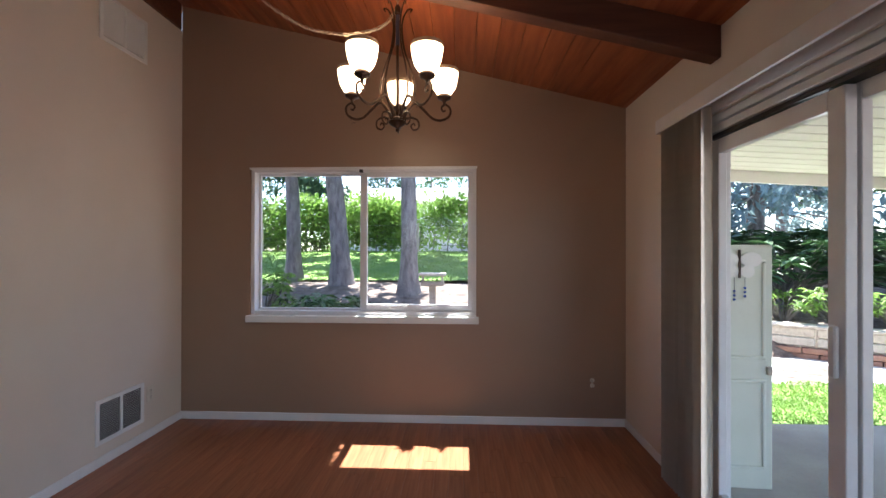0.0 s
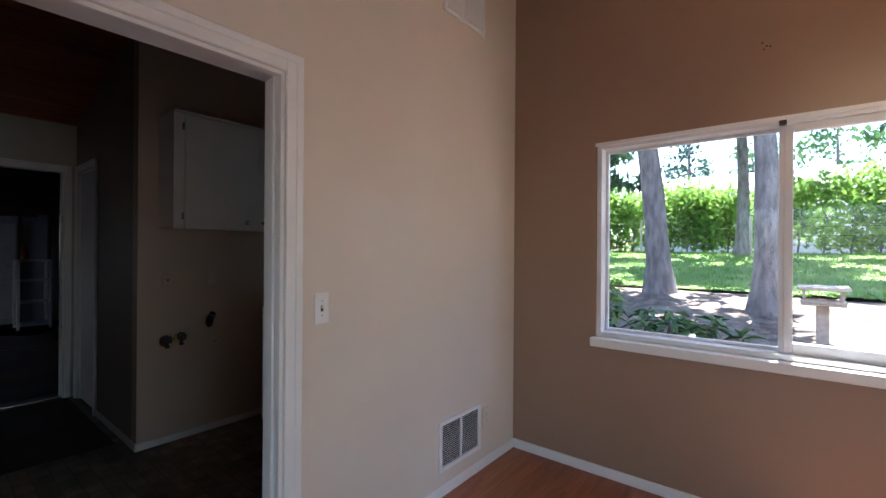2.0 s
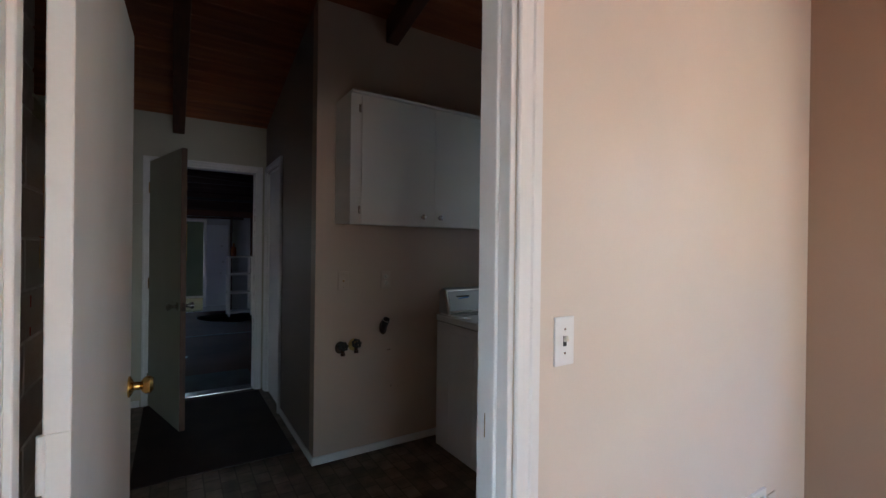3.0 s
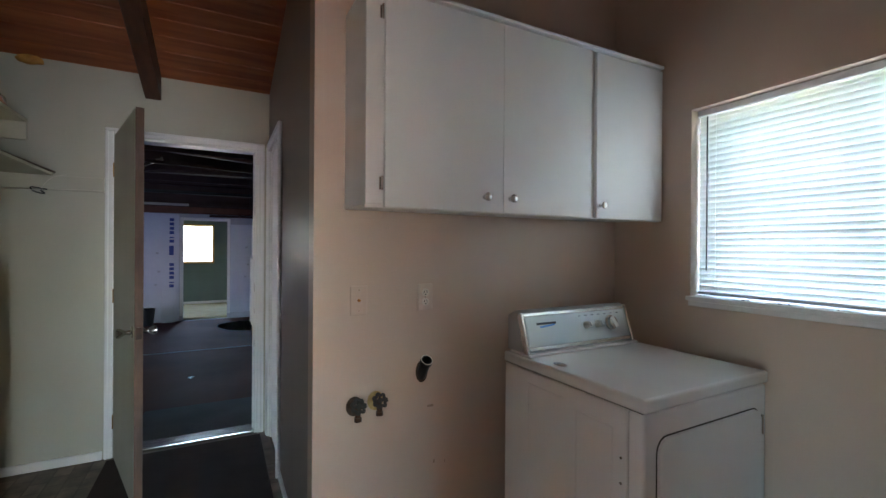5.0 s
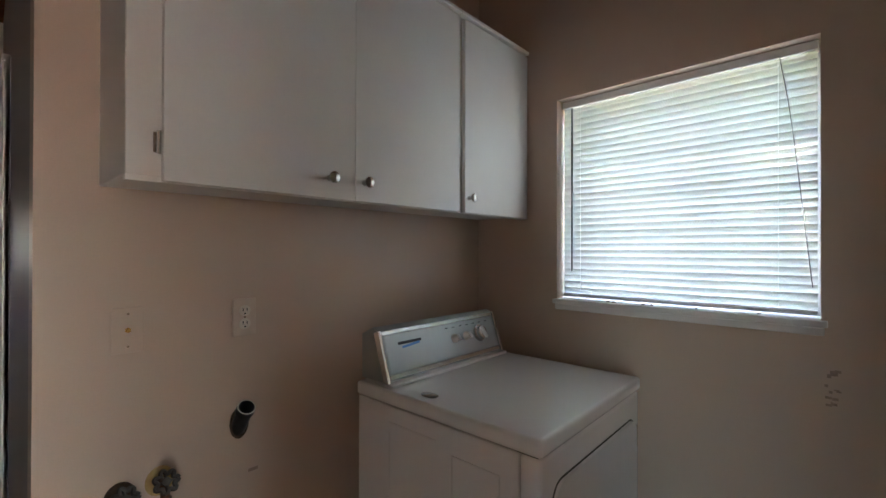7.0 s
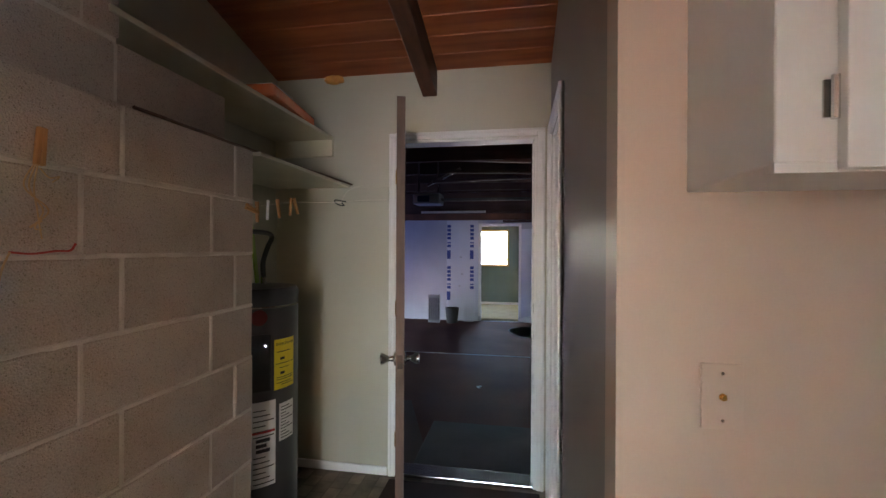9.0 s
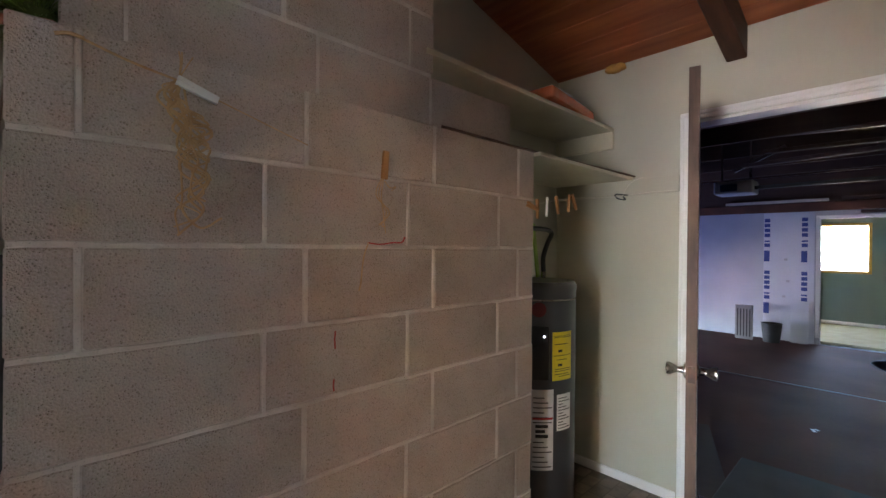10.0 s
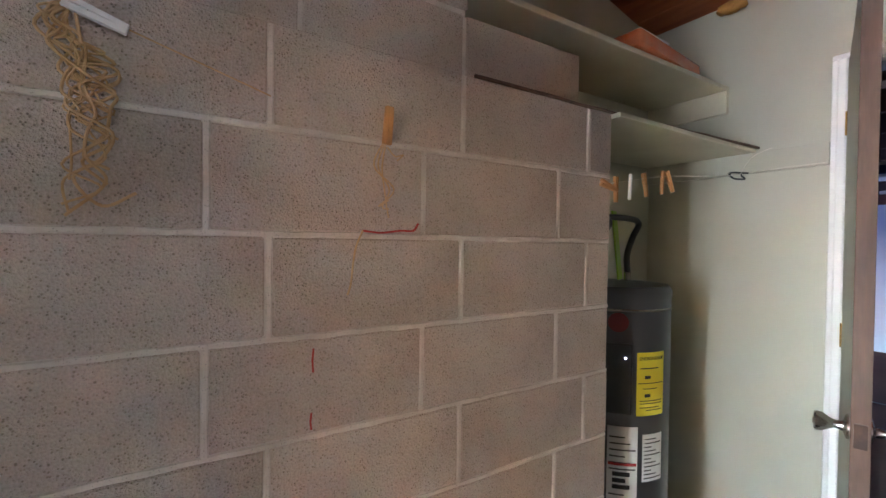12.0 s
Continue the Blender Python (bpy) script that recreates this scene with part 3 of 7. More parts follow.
def hedge():
    rng = random.Random(7)
    bm = bmesh.new()
    stems = bmesh.new()
    for k in range(620):
        x = -19 + 24.5 * rng.random()
        y = 16.6 + 1.4 * rng.random()
        g = ground_z(x, y)
        top = 2.15 + 0.25 * math.sin(x * 1.1) + 0.2 * rng.random()
        z = g + 0.25 + (top - 0.35) * rng.random()
        leaves(bm, (x, y, z), (0.75, 0.5, 0.45), 60, 0.13, rng, 1.4)
    for k in range(40):
        x = -18.5 + 0.58 * k
        y = 17.2
        g = ground_z(x, y)
        tube(stems, [(x, y, g - 0.1), (x + 0.1, y, g + 1), (x + rng.uniform(-0.3, 0.3), y, g + 1.9)], 0.03, 5, 0.01)
    h = thing("hedge", pose(0, 0, 0), "overgrown bright green leafy hedge along a wire fence", "hedge")
    part("foliage", bm, M_HEDGE, h)
    part("stems", stems, M_BARK, h)


hedge()


def wire_fence():
    f = thing("wire_fence", pose(-19, 16.1, ground_z(-10, 16.1)), "thin wire fence on posts in front of the hedge", "fence")
    for k in range(9):
        bm = bmesh.new()
        cyl(bm, (k * 3, 0, -0.3), (k * 3, 0, 1.15), 0.04, 0.035, 8)
        part("post", bm, M_WEATHERED, f)
    for z in (0.3, 0.55, 0.8, 1.05):
        bm = bmesh.new()
        tube(bm, [(0, 0, z), (24, 0, z)], 0.006, 5)
        part("wire", bm, M_CHROME, f)


wire_fence()


def far_tree(x, y, h, w, seed, mat, label):
    rng = random.Random(seed)
    t = thing("background_tree", pose(x, y, ground_z(x, y)), label, "tree", "trees beyond the hedge")
    bm = bmesh.new()
    tube(bm, [(0, 0, -0.2), (0.1, 0, h * 0.5), (0, 0.1, h * 0.9)], 0.22, 8, 0.05)
    part("trunk", bm, M_BARK, t)
    bm = bmesh.new()
    for _ in range(46):
        a, q = rng.uniform(0, 6.28), rng.random()
        z = h * (0.25 + 0.75 * q)
        rr = w * (1 - 0.75 * q) * math.sqrt(rng.random())
        leaves(bm, (rr * math.cos(a), rr * math.sin(a), z), (0.9, 0.9, 0.6), 26, 0.28, rng, 1.5)
    part("crown", bm, mat, t)


for k, (x, y, h, w) in enumerate(((-17, 30, 9, 3.5), (-12.5, 34, 8, 4), (-6.5, 40, 11.5, 2.2), (-2.5, 44, 9, 4.5), (2.5, 42, 10.5, 4.5), (7, 40, 10, 4.5), (-22, 26, 10, 4))):
    far_tree(x, y, h, w, 20 + k, M_NEEDLE if k in (2, 6) else M_FARTREE, "distant dark conifer beyond the hedge" if k in (2, 6) else "distant broad green tree beyond the hedge")


def far_barn():
    b = thing("neighbour_building", pose(2, 26, 1.0), "long low neighbouring building with a pale metal roof", "building")
    bm = bmesh.new()
    box(bm, -9, 9, 0, 6, 0, 3.4)
    part("wall", bm, M_PATIOPAINT, b)
    bm = bmesh.new()
    vs = [bm.verts.new(p) for p in ((-9.4, -0.5, 3.4), (9.4, -0.5, 3.4), (9.4, 3, 4.6), (-9.4, 3, 4.6), (-9.4, 6.5, 3.4), (9.4, 6.5, 3.4))]
    bm.faces.new((vs[0], vs[1], vs[2], vs[3]))
    bm.faces.new((vs[3], vs[2], vs[5], vs[4]))
    bmesh.ops.solidify(bm, geom=list(bm.faces), thickness=0.12)
    part("roof", bm, M_ROOFWHITE, b)


far_barn()


def bird_feeder():
    x, y = 0.17, 7.0
    g = ground_z(x, y)
    f = thing("bird_feeder", pose(x, y, g), "weathered pale wooden bird table with a flat roof on a post", "bird feeder")
    zt = 0.86 - g
    part("post", B(-0.055, 0.055, -0.055, 0.055, -0.1, zt - 0.085, bevel=0.006), M_WEATHERED, f)
    part("tray", B(-0.19, 0.19, -0.15, 0.15, zt - 0.085, zt - 0.06, bevel=0.004), M_WEATHERED, f)
    for s in (-1, 1):
        part("rim", B(-0.19, 0.19, s * 0.15 - 0.01, s * 0.15 + 0.01, zt - 0.06, zt - 0.025, bevel=0.003), M_WEATHERED, f)
        part("rim", B(s * 0.18 - 0.01, s * 0.18 + 0.01, -0.138, 0.138, zt - 0.06, zt - 0.025, bevel=0.003), M_WEATHERED, f)
        for q in (-1, 1):
            part("upright", B(s * 0.16 - 0.012, s * 0.16 + 0.012, q * 0.12 - 0.012, q * 0.12 + 0.012, zt - 0.06, zt + 0.085), M_WEATHERED, f)
    part("roof", B(-0.22, 0.22, -0.18, 0.18, zt + 0.085, zt + 0.125, bevel=0.008), M_WEATHERED, f, "sun-bleached flat roof board")


bird_feeder()


def shrub(name, x, y, size, count, leaf, seed, mat, label, long=2.6):
    rng = random.Random(seed)
    g = ground_z(x, y)
    s = thing(name, pose(x, y, g), label, "shrub")
    st, lv = bmesh.new(), bmesh.new()
    for _ in range(count):
        a = rng.uniform(0, 6.28)
        tip = Vector((math.cos(a) * size[0] * math.sqrt(rng.random()), math.sin(a) * size[1] * math.sqrt(rng.random()), size[2] * rng.uniform(0.45, 1.0)))
        tube(st, [(0, 0, -0.05), tip * 0.5 + Vector((0, 0, 0.1)), tip], 0.012, 5, 0.004)
        for k in range(11):
            b = 6.283 * k / 11 + rng.random()
            d = Vector((math.cos(b), math.sin(b), rng.uniform(-0.35, 0.35)))
            side = d.cross(Vector((0, 0, 1))).normalized()
            L = leaf * rng.uniform(0.7, 1.15)
            p0 = tip + Vector((0, 0, rng.uniform(-0.05, 0.04)))
            pts = [p0, p0 + d * L * 0.45 - side * L * 0.17 + Vector((0, 0, 0.02)), p0 + d * L - Vector((0, 0, 0.05 * rng.random())), p0 + d * L * 0.45 + side * L * 0.17 + Vector((0, 0, 0.02))]
            lv.faces.new([lv.verts.new(q) for q in pts])
    part("stems", st, M_BARK, s)
    part("leaves", lv, mat, s)


shrub("rhododendron_shrub", -0.95, 4.7, (0.55, 0.35, 0.52), 26, 0.17, 31, M_RHODO, "glossy green broad-leaved shrub outside the window")
shrub("rhododendron_shrub", -1.75, 5.0, (0.45, 0.4, 0.75), 24, 0.16, 32, M_HEDGE, "lighter green leafy shrub beside the window")
for k, (x, y) in enumerate(((6.4, 7.9), (8.0, 6.6), (7.6, 9.4), (9.6, 5.4))):
    shrub("juniper_shrub", x, y, (1.6, 1.6, 1.2), 150, 0.3, 40 + k, M_JUNIPER, "spreading dark green juniper above the retaining wall")
for k, (x, y) in enumerate(((4.84, 6.95), (5.43, 6.52), (5.93, 6.2), (6.44, 5.87))):
    shrub("flowering_perennial", x, y, (0.45, 0.45, 0.5), 34, 0.13, 50 + k, M_HEDGE, "light green flowering plant on top of the retaining wall")


def blue_spruce():
    rng = random.Random(77)
    t = thing("blue_spruce_tree", pose(7.5, 10.3, ground_z(7.5, 10.3)), "blue spruce with drooping silvery branches", "tree")
    part("trunk", trunk_mesh(9, 0.2, rng), M_BARK, t, smooth=True)
    limbs, crown = bmesh.new(), bmesh.new()
    for k in range(110):
        z = 1.3 + 5.5 * rng.random()
        a = rng.uniform(2.6, 6.9)
        reach = 3.6 * (1.1 - z / 10) * rng.uniform(0.7, 1.1)
        root, tip = Vector((0, 0, z)), Vector((math.cos(a) * reach, math.sin(a) * reach, z - 0.3 * reach))
        tube(limbs, [root, root.lerp(tip, 0.5) + Vector((0, 0, 0.1)), tip], 0.03, 5, 0.008)
        for f in (0.5, 0.7, 0.85, 1.0):
            leaves(crown, root.lerp(tip, f) + Vector((0, 0, -0.12)), (0.3, 0.3, 0.24), 30, 0.085, rng, 2.4, 0.5)
    tagged(part("limbs", limbs, M_BARK, t), kind="stuff")
    part("crown", crown, M_SPRUCE, t)


blue_spruce()
far_tree(11.5, 15, 7, 3.2, 61, M_FARTREE, "distant broad green tree beyond the garden")
far_tree(15, 9, 7.5, 3.4, 62, M_FARTREE, "distant broad green tree beyond the garden")
far_tree(8, 20, 8, 3.5, 63, M_NEEDLE, "distant dark conifer beyond the garden")


def retaining_wall():
    w = thing("retaining_wall", pose(4.96, 6.30, -0.12, 0, 0, -33.0), "low retaining wall of pale timber over a brick course", "retaining wall")
    part("footing", B(-1.8, 6.5, 0.04, 0.2, -0.1, 0.40), M_MORTAR, w)
    for z0, z1, y0 in ((0.165, 0.285, 0.0), (0.290, 0.410, 0.012)):
        for a in (-1.8, 0.62, 3.04):
            part("timber", B(a, a + 2.40, y0, 0.16, z0, z1, bevel=0.012), M_WEATHERED, w)
    part("cap", B(-1.8, 6.5, -0.03, 0.26, 0.413, 0.455, bevel=0.01), M_WEATHERED, w, "pale sun-bleached timber cap")
    brick = mesh_of("brick", B(-0.145, 0.145, -0.05, 0.05, -0.035, 0.035, bevel=0.006), M_BRICK)
    for r in range(2):
        for k in range(27):
            ob = new("brick", brick)
            ob.parent = w
            ob.matrix_basis = pose(-1.65 + 0.305 * k + 0.12 * (r % 2), -0.01, 0.036 + 0.078 * r)


retaining_wall()
structure("patio", B(XR + 0.15, 4.6, -3.5, 3.6, -0.3, -0.075, bevel=0.01), M_CONCRETE, "grey concrete patio slab beside the sliding door")


def patio_cover():
    c = thing("patio_cover", pose(2.06, 0, 2.24), "white painted board patio roof with a fascia", "patio cover")
    for k in range(40):
        y = -3.2 + 0.195 * k
        part("board", B(0, 3.2, y, y + 0.180, 0.06, 0.085, bevel=0.006, m=pose(0, 0, 0, 0, 3.2, 0)), M_PATIOPAINT, c)
    part("roof_sheet", B(-0.01, 3.25, -3.25, 4.7, 0.087, 0.10, m=pose(0, 0, 0, 0, 3.2, 0)), M_CONCRETE, c)
    part("fascia", B(0, 3.2, 4.60, 4.64, -0.06, 0.085, m=pose(0, 0, 0, 0, 3.2, 0)), M_PATIOPAINT, c)
    part("beam", B(3.05, 3.15, -3.2, 4.6, -0.30, -0.12), M_PATIOPAINT, c)
    for y in (-3.0, 4.3):
        part("post", B(3.05, 3.15, y, y + 0.1, -2.32, -0.30, bevel=0.005), M_PATIOPAINT, c)
    part("brace", B(-0.02, 0.02, -0.02, 0.02, 0, 0.5, m=pose(0.95, 4.45, -0.30, 40, 0, 30)), M_PATIOPAINT, c)


patio_cover()


def garden_screen():
    s = thing("folding_screen", pose(2.345, 2.60, -0.075, 0, 0, -4), "pale painted panelled screen standing on the patio", "screen")
    part("leaf", B(-0.17, 0.17, -0.018, 0.018, 0, 1.47, bevel=0.004), M_SCREEN, s)
    part("leaf", B(-0.17, 0.17, -0.018, 0.018, 0, 1.47, bevel=0.004, m=pose(0.0, 0.05, 0, 0, 0, 6)), M_SCREEN, s)
    for z0, z1 in ((0.12, 0.66), (0.78, 1.38)):
        for a in ((-0.13, 0.13, z0, z0 + 0.02), (-0.13, 0.13, z1 - 0.02, z1), (-0.13, -0.11, z0 + 0.02, z1 - 0.02), (0.11, 0.13, z0 + 0.02, z1 - 0.02)):
            part("moulding", B(a[0], a[1], -0.028, -0.016, a[2], a[3], bevel=0.004), M_SCREEN, s)
    part("handle", B(0.135, 0.165, -0.035, -0.017, 0.69, 0.74, bevel=0.004), M_WEATHERED, s)
    c = thing("wind_chime", s.matrix_basis @ pose(-0.02, -0.03, 1.16), "white butterfly ornament with blue hanging beads on the screen", "wind chime")
    bm = bmesh.new()
    for q in (-1, 1):
        lathe(bm, [(0.001, -0.004), (0.06, -0.003), (0.06, 0.003), (0.001, 0.004)], 14, pose(q * 0.065, 0, 0.22, 90, 0, 0) @ Matrix.Diagonal((1, 0.75, 1, 1)))
        lathe(bm, [(0.001, -0.004), (0.04, -0.003), (0.04, 0.003), (0.001, 0.004)], 12, pose(q * 0.045, 0, 0.15, 90, 0, 0))
    part("wings", bm, M_TRIM, c)
    part("body", B(-0.006, 0.006, -0.006, 0.006, 0.11, 0.28, bevel=0.002), M_DARKWOOD, c)
    blue = material("blue_glass_bead", (0.08, 0.14, 0.45), 0.1, scale=20, grain=60, bump=0)
    for q, z in ((-0.03, 0.03), (0.03, 0.05)):
        bm = bmesh.new()
        tube(bm, [(q, 0, z + 0.1), (q, 0, z - 0.03)], 0.0015, 5)
        part("string", bm, M_INK, c)
        for k in range(3):
            bm = bmesh.new()
            bmesh.ops.create_icosphere(bm, subdivisions=2, radius=0.008, matrix=Matrix.Translation((q, 0, z - 0.025 * k)))
            part("bead", bm, blue, c, smooth=True)


garden_screen()

# ---------------------------------------------------------------- dining room: joinery
def frame_bm(x0, x1, z0, z1, w, y0, y1, bevel=0.003, wb=None):
    """Four rails of a frame in the xz plane, butted at the corners."""
    bm = bmesh.new()
    wb = w if wb is None else wb
    box(bm, x0, x0 + w, y0, y1, z0, z1, bevel)
    box(bm, x1 - w, x1, y0, y1, z0, z1, bevel)
    box(bm, x0 + w, x1 - w, y0, y1, z1 - w, z1, bevel)
    box(bm, x0 + w, x1 - w, y0, y1, z0, z0 + wb, bevel)
    return bm


def pane(name, x0, x1, y, z0, z1, parent, mat=None):
    bm = bmesh.new()
    box(bm, x0, x1, y - 0.002, y + 0.002, z0, z1)
    ob = part(name, bm, mat or M_GLASS, parent)
    ob.visible_shadow = False
    return ob


def dining_window():
    x0, x1, z0, z1 = WIN_A
    w = thing("window_1", pose(0, YW, 0), "two-light white vinyl sliding window with a painted sill", "window", kind="structure")
    part("window_frame", frame_bm(x0, x1, z0 + 0.015, z1, 0.030, 0.012, 0.12), M_VINYLFR, w)
    part("inner_bead", frame_bm(x0 + 0.030, -0.135, z0 + 0.045, z1 - 0.030, 0.018, 0.085, 0.11), M_VINYLFR, w)
    part("sash", frame_bm(-0.145, x1 - 0.030, z0 + 0.045, z1 - 0.030, 0.036, 0.035, 0.075, wb=0.055), M_VINYLFR, w)
    part("meeting_stile", B(-0.165, -0.135, 0.04, 0.115, z0 + 0.045, z1 - 0.030, bevel=0.003), M_VINYLFR, w)
    pane("pane", x0 + 0.046, -0.15, 0.098, z0 + 0.060, z1 - 0.046, w)
    pane("pane", -0.112, x1 - 0.064, 0.055, z0 + 0.098, z1 - 0.064, w)
    part("window_sill", B(x0 - 0.02, x1 + 0.018, -0.045, 0.12, z0 - 0.04, z0 + 0.013, bevel=0.006, seg=2), M_TRIM, w)
    part("head_trim", B(x0 - 0.006, x1 + 0.006, -0.004, 0.012, z1 - 0.012, z1 + 0.008), M_TRIM, w)
    part("latch", B(-0.165, -0.135, 0.0, 0.034, z1 - 0.034, z1 - 0.008, bevel=0.004), M_BLACK, w, "small black latch")


dining_window()


def baseboard(name, x0, x1, y0, y1, h=0.062, mat=None):
    return structure(name, B(x0, x1, y0, y1, 0.0, h, bevel=0.004), mat or M_TRIM, "narrow white painted baseboard")


baseboard("baseboard", XL + 0.012, XR, YW - 0.012, YW)
baseboard("baseboard", XL, XL + 0.012, DOOR_D[1] + 0.073, YW)
baseboard("baseboard", XL, XL + 0.012, YS, DOOR_D[0] - 0.073)
baseboard("baseboard", XR - 0.012, XR, 2.26, YW - 0.012)


def casing(name, axis, at, u0, u1, ztop, w, proud, label):
    """Door casing with an eased back band, round an opening; proud is signed."""
    c = thing(name, Matrix(), label, "door casing", kind="structure")
    lo, hi = sorted((at, at + proud))
    lo2, hi2 = sorted((at, at + proud * 1.35))
    def b(a0, a1, z0, z1, l, h):
        return B(a0, a1, l, h, z0, z1, bevel=0.004) if axis == "x" else B(l, h, a0, a1, z0, z1, bevel=0.004)
    part("side_casing", b(u0 - w, u0, 0, ztop + w, lo, hi), M_TRIM, c)
    part("side_casing", b(u1, u1 + w, 0, ztop + w, lo, hi), M_TRIM, c)
    part("head_casing", b(u0, u1, ztop, ztop + w, lo, hi), M_TRIM, c)
    part("back_band", b(u1 + w * 0.55, u1 + w, 0, ztop + w * 0.55, lo2, hi2), M_TRIM, c)
    part("back_band", b(u0 - w, u0 - w * 0.55, 0, ztop + w * 0.55, lo2, hi2), M_TRIM, c)
    part("back_band", b(u0 - w, u1 + w, ztop + w * 0.55, ztop + w, lo2, hi2), M_TRIM, c)
    return c


def jamb(name, axis, a0, a1, u0, u1, ztop, t=0.016, mat=None):
    """The lining of a door opening with its stop."""
    c = thing(name, Matrix(), "white painted door jamb", "door jamb", kind="structure")
    def b(v0, v1, z0, z1, l=a0, h=a1):
        return B(v0, v1, l, h, z0, z1, bevel=0.002) if axis == "x" else B(l, h, v0, v1, z0, z1, bevel=0.002)
    m = mat or M_TRIM
    mid = (a0 + a1) / 2
    part("side_jamb", b(u0 - 0.001, u0 + t, 0, ztop), m, c)
    part("side_jamb", b(u1 - t, u1 + 0.001, 0, ztop), m, c)
    part("head_jamb", b(u0 + t, u1 - t, ztop - t, ztop), m, c)
    part("door_stop", b(u1 - t - 0.011, u1 - t, 0, ztop - t, mid - 0.012, mid + 0.022), m, c)
    part("door_stop", b(u0 + t, u0 + t + 0.011, 0, ztop - t, mid - 0.012, mid + 0.022), m, c)
    return c


casing("door_casing", "y", XL, DOOR_D[0], DOOR_D[1], DOOR_D[3], 0.072, 0.014, "white painted casing round the laundry doorway")
casing("door_casing", "y", XL - WT, DOOR_D[0], DOOR_D[1], DOOR_D[3], 0.054, -0.014, "white painted casing on the laundry side")
j = jamb("door_jamb", "y", XL - WT, XL, DOOR_D[0], DOOR_D[1], DOOR_D[3])
part("strike_plate", B(XL - WT + 0.035, XL - WT + 0.062, DOOR_D[1] - 0.0185, DOOR_D[1] - 0.0155, 0.885, 0.945), M_BRASS, j, "tarnished brass strike plate")


def knob(bm, m, scale=1.0, flared=False):
    """A turned door knob along local z."""
    if flared:
        prof = [(0.031, 0), (0.031, 0.005), (0.014, 0.011), (0.011, 0.028), (0.013, 0.034), (0.024, 0.052), (0.026, 0.064), (0.022, 0.068), (0.010, 0.066), (0.008, 0.07), (0.0005, 0.071)]
    else:
        prof = [(0.032, 0), (0.032, 0.004), (0.024, 0.009), (0.013, 0.014), (0.012, 0.03), (0.02, 0.036), (0.027, 0.045), (0.0275, 0.056), (0.02, 0.064), (0.0005, 0.066)]
    lathe(bm, [(r * scale, z * scale) for r, z in prof], 20, m)


def hinged_door(name, hinge, turn, width, height, thick, mat, edge_mat, metal, label, zknob, flared, category="door", face_y=1, hinge_mat=None):
    """A flush slab that swings about its hinge line: local x runs from the hinge to the free edge."""
    d = thing(name, pose(hinge[0], hinge[1], 0.012, 0, 0, turn), label, category, kind="structure")
    part("door_slab", B(0.0, width - 0.004, -thick / 2, thick / 2, 0.0, height, bevel=0.002), mat, d)
    part("door_edge", B(width - 0.004, width, -thick / 2, thick / 2, 0.0, height, bevel=0.001), edge_mat, d)
    part("latch_plate", B(width - 0.001, width + 0.002, -0.0125, 0.0125, zknob - 0.03, zknob + 0.03), M_BRONZE, d)
    for s in (1, -1):
        bm = bmesh.new()
        knob(bm, pose(width - 0.062, s * thick / 2, zknob, -90 * s, 0, 0), 1.0, flared)
        part("knob", bm, metal, d, smooth=True)
    for z in (0.22, height / 2, height - 0.22):
        bm = bmesh.new()
        cyl(bm, (-0.006, face_y * thick / 2, z - 0.045), (-0.006, face_y * thick / 2, z + 0.045), 0.006, seg=10)
        box(bm, -0.003, -0.0005, -thick / 2, thick / 2, z - 0.044, z + 0.044)
        part("hinge", bm, hinge_mat or M_BRASS, d)
    return d


M_OLDWOODEDGE = material("worn_brown_door_edge", (0.14, 0.075, 0.045), 0.6, second=(0.075, 0.04, 0.026), scale=8, grain=60, bump=0.3, stretch=(2, 2, 0.4), fine=0.2)
hinged_door("door_1", (XL - WT - 0.006, 0.705), 178.3, 0.80, 2.005, 0.035, M_TRIM, M_TRIM, M_BRASS, "open cream white flush door with a brass knob", 0.905, False, face_y=1, hinge_mat=M_TRIM)


